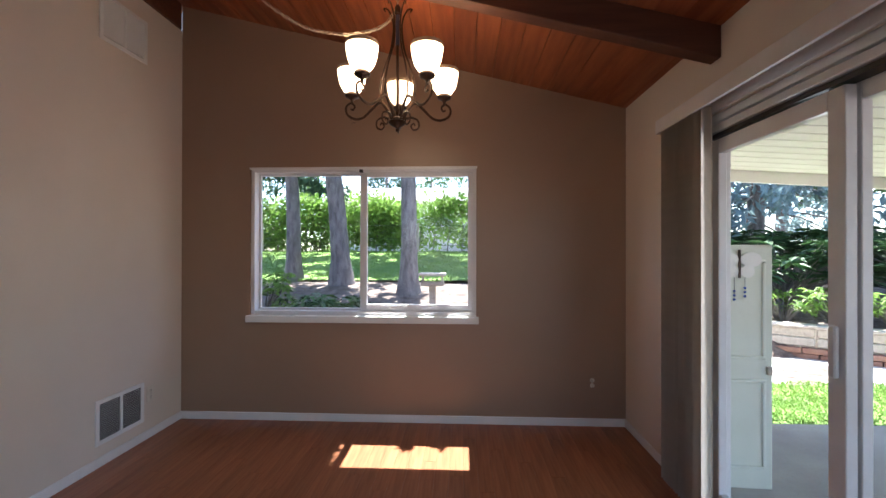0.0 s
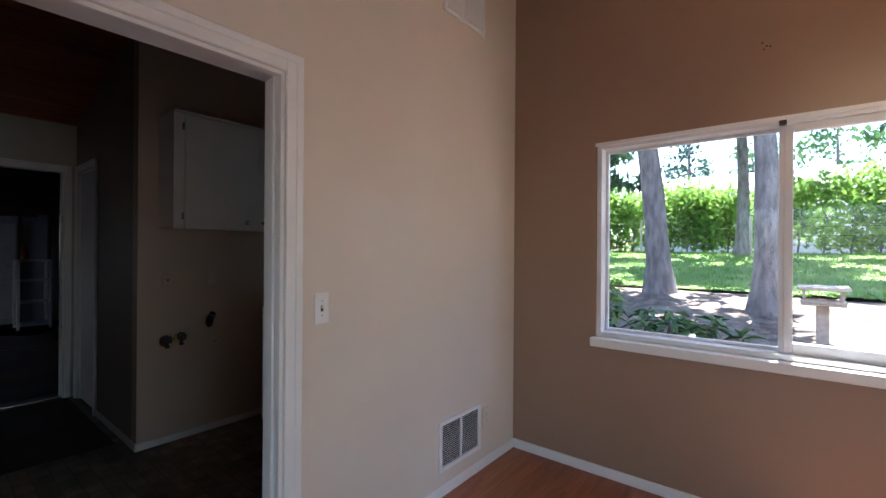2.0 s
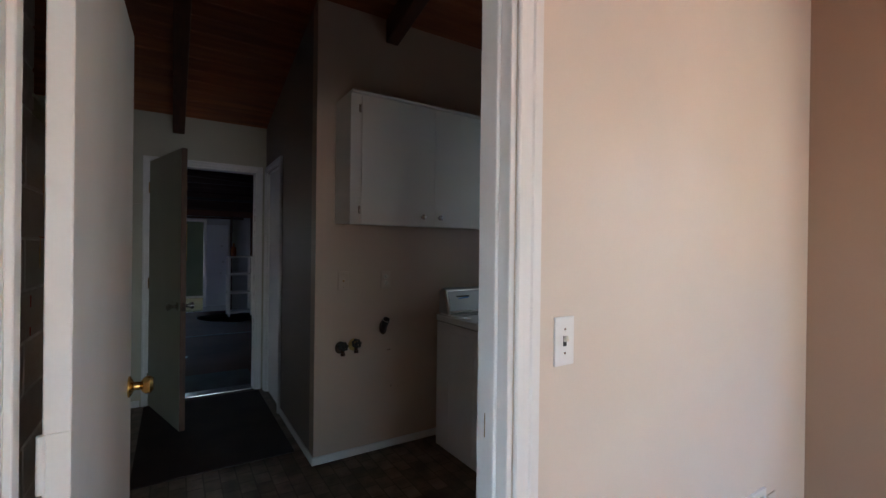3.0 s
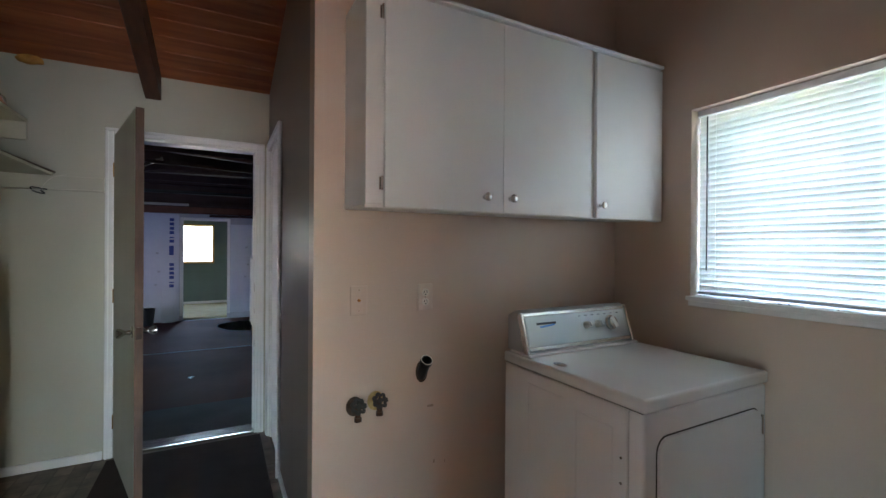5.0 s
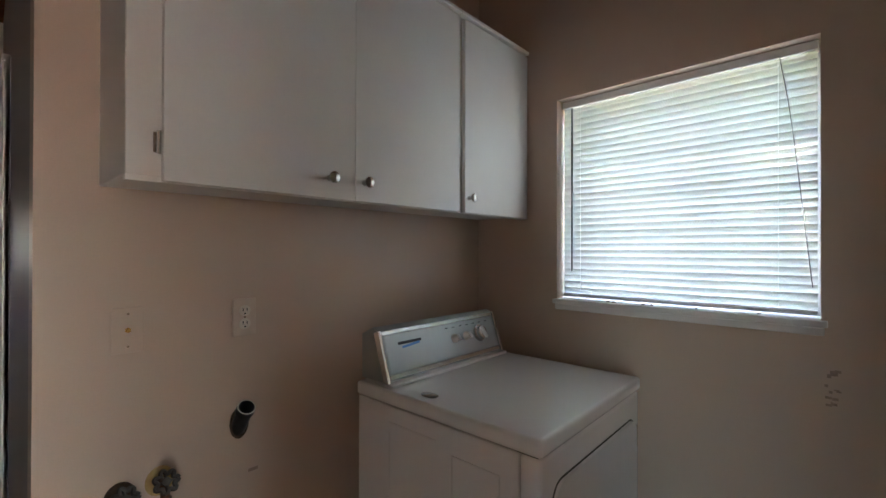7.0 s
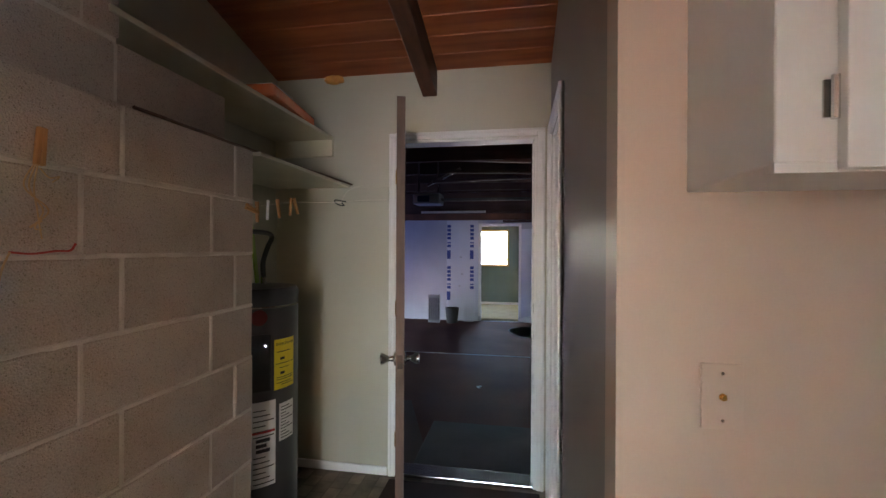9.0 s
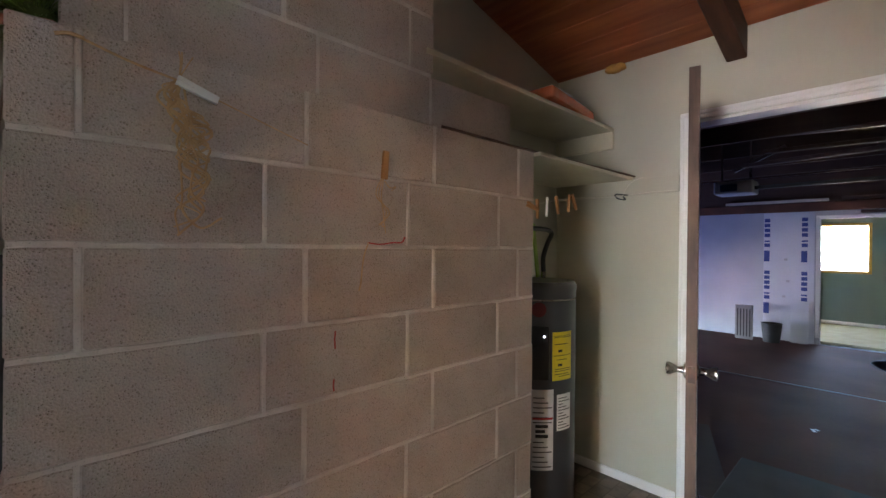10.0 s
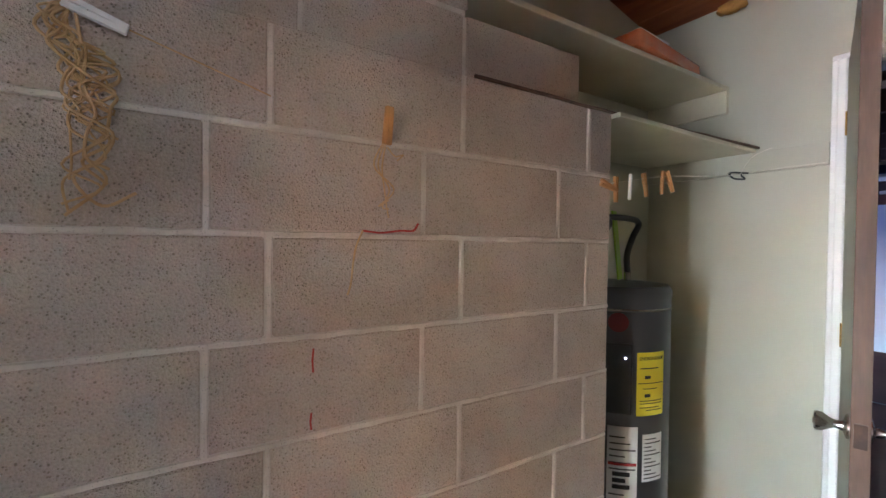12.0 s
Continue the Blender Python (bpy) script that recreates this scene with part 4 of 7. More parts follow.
def sliding_door():
    y0, y1, z0, z1 = SLIDE
    s = thing("door_2", pose(XR, 0, 0), "white vinyl sliding glass patio door", "sliding door", kind="structure")

    def rails(a0, a1, b0, b1, w, x0, x1, wb=None):
        bm = bmesh.new()
        wb = wb or w
        for q in ((a0, a0 + w, b0, b1), (a1 - w, a1, b0, b1), (a0 + w, a1 - w, b1 - w, b1), (a0 + w, a1 - w, b0, b0 + wb)):
            box(bm, x0, x1, q[0], q[1], q[2], q[3], 0.003)
        return bm
    part("door_frame", rails(y0, y1, z0, z1, 0.040, 0.012, 0.13), M_VINYLFR, s)
    part("head_stop", B(0.004, 0.125, y0 + 0.04, y1 - 0.04, 1.955, 1.990, bevel=0.003), M_VINYLFR, s)
    part("sash", rails(1.413, 2.200, 0.045, 1.922, 0.072, 0.025, 0.066, 0.09), M_VINYLFR, s)
    part("sash", rails(0.70, 1.470, 0.05, 1.930, 0.062, 0.074, 0.112, 0.09), M_VINYLFR, s)
    part("sash", rails(0.01, 0.72, 0.045, 1.922, 0.062, 0.025, 0.066, 0.09), M_VINYLFR, s)
    for a0, a1, x in ((1.480, 2.135, 0.046), (0.755, 1.412, 0.093), (0.065, 0.665, 0.046)):
        bm = bmesh.new()
        box(bm, x - 0.003, x + 0.003, a0, a1, 0.13, 1.86)
        ob = part("pane", bm, M_GLASS, s)
        ob.visible_shadow = False
    part("pull_handle", B(0.004, 0.024, 1.432, 1.462, 0.92, 1.10, bevel=0.005), M_VINYLFR, s, "moulded white pull handle")
    part("threshold", B(-0.01, 0.14, y0, y1, 0.0, 0.03, bevel=0.003), M_CHROME, s, "aluminium track")
    part("head_track", B(0.02, 0.12, y0 + 0.04, y1 - 0.04, 1.930, 1.950), M_BLACK, s)
    c = thing("door_casing", Matrix(), "white painted casing round the sliding door", "door casing", kind="structure")
    part("side_casing", B(XR - 0.014, XR, y1, y1 + 0.055, 0, z1 + 0.055, bevel=0.003), M_TRIM, c)
    part("head_casing", B(XR - 0.014, XR, y0, y1, z1, z1 + 0.055, bevel=0.003), M_TRIM, c)


sliding_door()


def vertical_blind():
    b = thing("vertical_blind", pose(XR - 0.105, 2.2, 0), "drawn-back beige vertical blind with a white valance", "blind")
    part("valance", B(-0.012, 0.0, -2.5, 0.315, 2.048, 2.127, bevel=0.002), M_VINYLFR, b)
    part("valance_return", B(0.0, 0.105, 0.303, 0.315, 2.048, 2.127), M_VINYLFR, b)
    part("head_rail", B(0.035, 0.065, -2.4, 0.295, 2.085, 2.115), M_VINYLFR, b)
    vane = leafy("beige_fabric_vane", (0.66, 0.58, 0.49), (0.60, 0.52, 0.43), 0.35, 0.7, 0.0)
    bm = bmesh.new()
    n = 8
    prof = [((k / n - 0.5) * 0.089, 0.006 * (1 - (2 * k / n - 1) ** 2)) for k in range(n + 1)]
    top = [[bm.verts.new((x, y + t, z)) for x, y in prof] for z, t in ((0.03, 0), (2.085, 0), (2.085, 0.0012), (0.03, 0.0012))]
    for a in range(4):
        for k in range(n):
            bm.faces.new((top[a][k], top[a][k + 1], top[(a + 1) % 4][k + 1], top[(a + 1) % 4][k]))
    me = mesh_of("vane", bm, vane, True)
    rng = random.Random(4)
    for k in range(17):
        ob = new("vane", me)
        ob.parent = b
        ob.matrix_basis = pose(0.05, -0.105 + 0.0245 * k, 0, 0, 0, (6 if k else 38) + rng.uniform(-9, 9))


vertical_blind()


def grille(y0, y1, z0, z1, label):
    """A return-air grille on the partition: frame, dark plate painted as the shade of a duct, two banks of slanted
    slats.
    """
    g = thing("air_vent", pose(XL, y0, z0), label, "air vent", "return air vents on the partition wall")
    w, h = y1 - y0, z1 - z0
    # flat plate coloured dark for the shade behind the slats
    part("backing", B(0.0005, 0.003, 0.02, w - 0.02, 0.02, h - 0.02), M_DARKVOID, g)
    bm = bmesh.new()
    for q in ((0, 0.026, 0, h), (w - 0.026, w, 0, h), (0.026, w - 0.026, h - 0.026, h), (0.026, w - 0.026, 0, 0.026), (w / 2 - 0.008, w / 2 + 0.008, 0.026, h - 0.026)):
        box(bm, 0.0, 0.012, q[0], q[1], q[2], q[3], 0.002)
    part("frame", bm, M_TRIM, g)
    half = w / 2 - 0.034
    slat = mesh_of("slat", B(-0.0055, 0.0055, 0, half, -0.0008, 0.0008, m=pose(0, 0, 0, 0, -28, 0)), M_TRIM)
    n = 19
    for bank in (0.026, w / 2 + 0.008):
        for k in range(n):
            ob = new("slat", slat)
            ob.parent = g
            ob.matrix_basis = pose(0.0075, bank, 0.03 + (h - 0.06) * (k + 0.5) / n)


grille(2.466, 2.868, 0.137, 0.417, "white louvred return-air vent low on the cream wall")
grille(2.484, 2.886, 2.682, 2.985, "white louvred return-air vent high on the cream wall")


def plate(name, m, label, kind, mat=None, w=0.070, h=0.115):
    """A wall plate in the local xz plane, facing -y."""
    p = thing(name, m, label, "wall plate")
    part("cover", B(-w / 2, w / 2, -0.006, 0.0, -h / 2, h / 2, bevel=0.003, seg=2), mat or M_IVORY, p)
    if kind == "switch":
        part("slot", B(-0.006, 0.006, -0.0068, -0.0055, -0.013, 0.013), M_BLACK, p)
        part("toggle", B(-0.0045, 0.0045, -0.018, -0.006, -0.004, 0.010, bevel=0.0015, m=pose(0, 0, 0, -18, 0, 0)), M_IVORY, p)
    if kind == "outlet":
        for z in (-0.02, 0.02):
            bm = bmesh.new()
            cyl(bm, (0, -0.0055, z), (0, -0.0085, z), 0.017, seg=20)
            s = part("socket", bm, M_IVORY, p)
            for x in (-0.006, 0.006):
                part("slot", B(x - 0.0012, x + 0.0012, -0.0092, -0.0080, z - 0.001, z + 0.008), M_BLACK, s)
            bm = bmesh.new()
            cyl(bm, (0, -0.0080, z - 0.009), (0, -0.0092, z - 0.009), 0.0028, seg=8)
            part("slot", bm, M_BLACK, s)
    if kind == "jack":
        bm = bmesh.new()
        cyl(bm, (0, -0.005, 0.0), (0, -0.014, 0.0), 0.0045, seg=8)
        cyl(bm, (0, -0.005, 0.0), (0, -0.008, 0.0), 0.007, seg=6)
        part("connector", bm, M_BRASS, p)
    for z in ((-0.03, 0.03) if kind == "switch" else (0.0,) if kind == "outlet" else (-0.042, 0.042)):
        bm = bmesh.new()
        cyl(bm, (0, -0.0055, z), (0, -0.0072, z), 0.003, seg=8)
        part("screw", bm, M_CHROME, p)
    return p


TO_X = lambda x, y, z: pose(x, y, z, 0, 0, 90)       # faces +x
plate("light_switch", TO_X(XL, 1.705, 1.122), "ivory toggle light switch beside the doorway", "switch", M_TRIM, 0.070, 0.125)
plate("wall_outlet", TO_X(XL, 2.935, 0.315), "cream wall outlet near the floor vent", "outlet", M_IVORY)
plate("wall_outlet", pose(1.66, YW, 0.335), "brown painted wall outlet low on the taupe wall", "outlet", M_ACCENT)

M_HOLE = material("dark_screw_hole", (0.02, 0.012, 0.01), 0.9, bump=0)
for x, z in ((0.318, 2.395), (0.336, 2.375), (0.350, 2.370), (0.325, 2.362), (0.845, 2.49)):
    bm = bmesh.new()
    cyl(bm, (x - 0.55, YW - 0.001, z), (x - 0.55, YW + 0.001, z), 0.004, seg=8)
    single("screw_hole", bm, M_HOLE, "small dark screw hole in the taupe wall", "screw hole", "screw holes in the wall")


# ---------------------------------------------------------------- chandelier
M_SHADE = glow("frosted_lit_glass", (1.0, 0.72, 0.42), 1.7, (0.9, 0.82, 0.68))
M_CHAIN = material("antique_silver_chain", (0.55, 0.48, 0.40), 0.3, metal=1.0, scale=30, grain=120, bump=0.05)


def chain_link(bm, m, a=0.019, b=0.0105, r=0.0022):
    pts = [m @ Vector((a * math.cos(t), b * math.sin(t), 0)) for t in (6.2832 * k / 14 for k in range(14))]
    rings = []
    for i, p in enumerate(pts):
        d = (pts[(i + 1) % 14] - pts[i - 1]).normalized()
        n = (m.to_3x3() @ Vector((0, 0, 1))).normalized()
        s = d.cross(n)
        rings.append([bm.verts.new(p + (n * math.cos(q) + s * math.sin(q)) * r) for q in (0, 1.257, 2.513, 3.77, 5.027)])
    for i in range(14):
        a_, b_ = rings[i], rings[(i + 1) % 14]
        for k in range(5):
            bm.faces.new((a_[k], a_[(k + 1) % 5], b_[(k + 1) % 5], b_[k]))


def chain_along(bm, pts):
    pts = [Vector(p) for p in pts]
    total, step = 0.0, 0.031
    dist = [0.0]
    for p, q in zip(pts, pts[1:]):
        total += (q - p).length
        dist.append(total)
    k = 0
    while k * step < total:
        s = k * step
        i = max(j for j in range(len(pts) - 1) if dist[j] <= s)
        f = (s - dist[i]) / max(dist[i + 1] - dist[i], 1e-6)
        p, d = pts[i].lerp(pts[i + 1], f), (pts[i + 1] - pts[i]).normalized()
        q = d.to_track_quat("X", "Z").to_matrix().to_4x4()
        chain_link(bm, Matrix.Translation(p) @ q @ pose(0, 0, 0, 90 * (k % 2) + 20, 0, 0))
        k += 1


def chandelier():
    cx, cy, z0 = 0.308, 2.172, 1.985
    c = thing("chandelier", pose(cx, cy, z0), "five-arm dark bronze scroll chandelier with lit frosted glass shades", "chandelier")
    bm = bmesh.new()
    lathe(bm, [(0.004, 0.0), (0.010, 0.004), (0.010, 0.014), (0.006, 0.018), (0.014, 0.024), (0.034, 0.034), (0.047, 0.046), (0.047, 0.054), (0.038, 0.060), (0.040, 0.066), (0.02, 0.075), (0.008, 0.09), (0.007, 0.62), (0.016, 0.63), (0.016, 0.66), (0.005, 0.68)], 24)
    part("hub", bm, M_BRONZE, c, smooth=True)
    bm = bmesh.new()
    cyl(bm, (0, 0, 0.46), (0, 0, 0.62), 0.011, seg=12)
    part("sleeve", bm, material("blue_grey_steel_sleeve", (0.10, 0.12, 0.22), 0.3, metal=0.8, bump=0), c)
    R = 0.265
    for k in range(5):
        a = radians(95 + 72 * k)
        rot = Matrix.Rotation(a, 4, "Z")
        P = lambda r, z: rot @ Vector((r, 0, z))
        bm = bmesh.new()
        arm = curve_pts([P(0.03, 0.06), P(0.06, 0.135), P(0.10, 0.165), P(0.145, 0.135), P(0.195, 0.095), P(0.245, 0.088), P(0.293, 0.115), P(0.302, 0.155), P(0.275, 0.178), P(0.250, 0.160), P(0.258, 0.140), P(0.273, 0.145)], 7)
        tube(bm, arm, 0.0085, 8, 0.005, 0.7)
        arm_part = part("arm", bm, M_BRONZE, c, smooth=True)
        bm = bmesh.new()
        tube(bm, curve_pts([P(0.05, 0.075), P(0.08, 0.085), P(0.115, 0.07), P(0.118, 0.035), P(0.092, 0.02), P(0.075, 0.038), P(0.09, 0.055), P(0.098, 0.042)], 6), 0.006, 7, 0.004, 0.7)
        part("scroll", bm, M_BRONZE, c, smooth=True)
        bm = bmesh.new()
        tube(bm, curve_pts([P(0.02, 0.08), P(0.085, 0.16), P(0.098, 0.24), P(0.075, 0.34), P(0.038, 0.44), P(0.024, 0.53), P(0.028, 0.60), P(0.052, 0.655), P(0.078, 0.668), P(0.07, 0.65)], 6), 0.0065, 7, 0.004, 0.8)
        part("cage_rod", bm, M_BRONZE, c, smooth=True)
        bm = bmesh.new()
        m = Matrix.Translation(P(R, 0)) @ rot
        lathe(bm, [(0.006, 0.175), (0.010, 0.195), (0.036, 0.208), (0.040, 0.217), (0.036, 0.227), (0.026, 0.233)], 20, m)
        part("cup", bm, M_BRONZE, c, smooth=True)
        bm = bmesh.new()
        out = [(0.026, 0.229), (0.044, 0.241), (0.060, 0.264), (0.070, 0.294), (0.0765, 0.330), (0.0785, 0.366), (0.076, 0.366), (0.074, 0.330), (0.0675, 0.295), (0.0575, 0.266), (0.042, 0.244), (0.024, 0.233)]
        lathe(bm, out, 28, m, caps=False)
        shade = part("shade", bm, M_SHADE, c, "lit frosted amber-white glass shade", smooth=True)
        bm = bmesh.new()
        lathe(bm, [(0.0785, 0.350), (0.0797, 0.354), (0.0799, 0.363), (0.0790, 0.368)], 28, m, caps=False)
        part("rim_band", bm, material("brown_rim_band", (0.25, 0.14, 0.07), 0.5, bump=0, scale=40, mix=1.0, second=(0.6, 0.45, 0.3)) if k == 0 else bpy.data.materials["brown_rim_band"], shade)
    hook = ceil_z(cx) - z0
    bm = bmesh.new()
    chain_along(bm, [(0, 0, 0.68), (0, 0, hook - 0.03)])
    part("chain", bm, M_CHAIN, c)
    bm = bmesh.new()
    tube(bm, curve_pts([(0, 0, hook), (0, 0, hook - 0.03), (0.012, 0, hook - 0.045), (0, 0, hook - 0.055)], 5), 0.003, 6)
    part("hook", bm, M_BRONZE, c)
    s = thing("swag_chain", pose(cx, cy, z0 + hook - 0.03), "silvery swag chain with cord draped below the ceiling", "chain")
    x1 = -1.15
    z1 = ceil_z(cx + x1) - (z0 + hook - 0.03)
    pts = curve_pts([(-0.01, 0, -0.20), (-0.07, 0, -0.27), (-0.16, 0, -0.305), (-0.32, 0, -0.315), (-0.55, 0, -0.25), (-0.85, 0, -0.02), (x1, 0, z1)], 8)
    bm = bmesh.new()
    chain_along(bm, pts)
    part("chain", bm, M_CHAIN, s)
    bm = bmesh.new()
    tube(bm, [p + Vector((0, 0.004, 0.002 * math.sin(i))) for i, p in enumerate(pts)], 0.0025, 5)
    part("cord", bm, M_IVORY, s)


chandelier()

# ---------------------------------------------------------------- laundry: joinery
casing("door_casing", "y", GW, DOOR_G[0], DOOR_G[1], DOOR_G[3], 0.044, 0.014, "white painted casing round the garage doorway")
jg = jamb("door_jamb", "y", GW - 0.12, GW, DOOR_G[0], DOOR_G[1], DOOR_G[3])
rng = random.Random(11)
for z in (0.55, 0.62, 0.86, 0.93, 1.02, 1.30, 1.36, 1.47, 1.58, 1.66, 0.35, 0.42):
    part("worn_patch", B(GW - 0.085, GW - 0.05 + 0.03 * rng.random(), DOOR_G[1] - 0.0172, DOOR_G[1] - 0.0158, z, z + 0.02 + 0.05 * rng.random()), M_OLDWOODEDGE, jg, "chipped dark patch in the paint")
structure("threshold", B(GW - 0.13, GW + 0.01, DOOR_G[0] + 0.016, DOOR_G[1] - 0.016, 0.0, 0.022, bevel=0.006, seg=2), M_CHROME, "worn aluminium door threshold")
casing("door_casing", "x", PY, DOOR_C[0], DOOR_C[1], DOOR_C[3], 0.055, -0.018, "white painted casing of the closet door")
jamb("door_jamb", "x", PY, PY + 0.10, DOOR_C[0], DOOR_C[1], DOOR_C[3])
d3 = thing("door_4", pose(DOOR_C[0] + 0.018, PY + 0.012, 0.012), "closed white flush closet door", "door", kind="structure")
part("door_slab", B(0, DOOR_C[1] - DOOR_C[0] - 0.036, 0.0, 0.035, 0, 2.0, bevel=0.002), M_TRIM, d3)
hinged_door("door_3", (GW + 0.012, DOOR_G[0] + 0.022), 16.2, 0.775, 2.04, 0.037, M_PALE, M_OLDWOODEDGE, M_CHROME, "open pale painted flush garage door with a worn brown edge", 0.895, True, face_y=-1)
baseboard("baseboard", GW, GW + 0.012, SY, DOOR_G[0] - 0.053, 0.055)
baseboard("baseboard", CW, CW + 0.012, PY - 0.012, YB, 0.05)
baseboard("baseboard", -4.47, CW, PY - 0.012, PY, 0.05)
baseboard("baseboard", CW + 0.012, XL - WT, YB - 0.012, YB, 0.05)

M_BLIND = leafy("white_blind_slat", (0.82, 0.81, 0.77), (0.80, 0.785, 0.74), 0.007, 0.4, 0.0)


def laundry_window():
    x0, x1, z0, z1 = WIN_B
    w = thing("window_2", pose(0, YB, 0), "white laundry window with a moulded sill", "window", kind="structure")
    part("window_frame", frame_bm(x0, x1, z0, z1, 0.03, 0.125, 0.185), M_VINYLFR, w)
    part("meeting_stile", B(-2.66, -2.62, 0.135, 0.175, z0 + 0.03, z1 - 0.03, bevel=0.003), M_VINYLFR, w)
    pane("pane", x0 + 0.03, -2.66, 0.15, z0 + 0.03, z1 - 0.03, w)
    pane("pane", -2.62, x1 - 0.03, 0.16, z0 + 0.03, z1 - 0.03, w)
    part("window_sill", B(x0 - 0.012, x1 + 0.016, -0.02, 0.12, z0 - 0.016, z0 + 0.004, bevel=0.004, seg=2), M_TRIM, w)
    part("apron", B(x0 - 0.004, x1 + 0.008, -0.012, 0.0, z0 - 0.042, z0 - 0.016, bevel=0.003), M_TRIM, w)
    b = thing("venetian_blind", pose(0, YB + 0.055, 0), "lowered white aluminium mini blind, slats nearly closed", "blind")
    part("head_rail", B(x0 + 0.004, x1 - 0.004, -0.014, 0.014, z1 - 0.032, z1 - 0.002, bevel=0.002), M_VINYLFR, b)
    part("bottom_rail", B(x0 + 0.008, x1 - 0.008, -0.012, 0.012, z0 + 0.012, z0 + 0.026, bevel=0.003), M_VINYLFR, b)
    bm = bmesh.new()
    n = 5
    prof = [((k / n - 0.5) * 0.0365, 0.0032 * (1 - (2 * k / n - 1) ** 2)) for k in range(n + 1)]
    rows = [[bm.verts.new((x, y, z + dz)) for y, z in prof] for x, dz in ((x0 + 0.008, 0), (x1 - 0.008, 0))]
    for k in range(n):
        bm.faces.new((rows[0][k], rows[1][k], rows[1][k + 1], rows[0][k + 1]))
    bmesh.ops.solidify(bm, geom=list(bm.faces), thickness=0.0005)
    me = mesh_of("slat", bm, M_BLIND, True)
    count = 30
    for k in range(count):
        ob = new("slat", me)
        ob.parent = b
        ob.matrix_basis = pose(0, 0, z0 + 0.036 + (z1 - z0 - 0.082) * k / (count - 1), -72, 0, 0)
    for x in (x0 + 0.09, x1 - 0.105):
        for y in (-0.0135, 0.0135):
            bm = bmesh.new()
            tube(bm, [(x, y, z0 + 0.02), (x, y, z1 - 0.03)], 0.0009, 4)
            part("ladder_cord", bm, M_TRIM, b)
    bm = bmesh.new()
    tube(bm, [(x0 + 0.055, -0.022, z1 - 0.04), (x0 + 0.055, -0.022, 1.255)], 0.0035, 8)
    part("tilt_wand", bm, M_DARKVOID, b, "grey plastic tilt wand")
    bm = bmesh.new()
    tube(bm, curve_pts([(x1 - 0.10, -0.02, z1 - 0.035), (x1 - 0.07, -0.022, 1.75), (x1 - 0.02, -0.022, 1.23)], 6), 0.0013, 5)
    part("pull_cord", bm, M_DARKVOID, b)
    r3 = random.Random(8)
    for k in range(7):
        x = x0 + 0.1 + 0.62 * r3.random()
        bm = bmesh.new()
        bmesh.ops.create_icosphere(bm, subdivisions=1, radius=0.0035 + 0.003 * r3.random(), matrix=Matrix.Translation((x, YB + 0.02 + 0.02 * r3.random(), z0 + 0.0055)) @ Matrix.Diagonal((1.6, 1, 0.5, 1)))
        single("debris_crumb", bm, M_OLDWOODEDGE, "small dark crumb of debris on the window sill", "debris", "crumbs on the window sill")


laundry_window()


# ---------------------------------------------------------------- laundry: cabinets and dryer
def wall_cabinet(y0, y1, doors, label):
    """A white wall cabinet: body with its face frame, overlay doors, knobs and surface hinges. doors: (y0, y1, knob y, hinge y)."""
    z0, z1, front = 1.489, 2.252, -3.240
    c = thing("wall_cabinet", pose(CW, y0, z0), label, "wall cabinet", "white laundry wall cabinets")
    w, h, d = y1 - y0, z1 - z0, front - CW
    bm = bmesh.new()
    box(bm, 0.0, d, 0.0, w, 0.012, h, 0.002)
    body = part("body", bm, M_WHITECAB, c)
    part("bottom_lip", B(d - 0.02, d, 0.0, w, 0.0, 0.012), M_WHITECAB, c)
    part("crown_strip", B(0.0, d + 0.024, 0, w, h, h + 0.014, bevel=0.002), M_WHITECAB, c)
    for a, b, k, hg in doors:
        dr = part("door", B(d + 0.001, d + 0.019, a - y0, b - y0, 0.002, h - 0.012, bevel=0.0012), M_WHITECAB, c)
        bm = bmesh.new()
        lathe(bm, [(0.009, 0), (0.007, 0.006), (0.006, 0.014), (0.012, 0.02), (0.0165, 0.024), (0.0165, 0.029), (0.012, 0.032), (0.0005, 0.033)], 18, pose(d + 0.019, k - y0, 1.548 - z0, 0, 90, 0))
        part("knob", bm, M_CHROME, dr, "satin nickel knob", smooth=True)
        for z in (0.085, h - 0.085):
            if hg is None:
                continue
            bm = bmesh.new()
            cyl(bm, (d + 0.008, hg - y0, z - 0.025), (d + 0.008, hg - y0, z + 0.025), 0.0045, seg=8)
            box(bm, d + 0.0005, d + 0.003, hg - y0 - 0.009, hg - y0, z - 0.022, z + 0.022)
            part("hinge", bm, M_CHROME, dr, "chrome surface hinge")
    return c


wall_cabinet(1.721, 2.768, [(1.785, 2.2797, 2.191, 1.779), (2.2805, 2.760, 2.313, None)], "white painted double-door wall cabinet above the dryer")
wall_cabinet(2.772, YB, [(2.792, YB - 0.006, 2.815, None)], "white painted single-door wall cabinet beside the window wall")


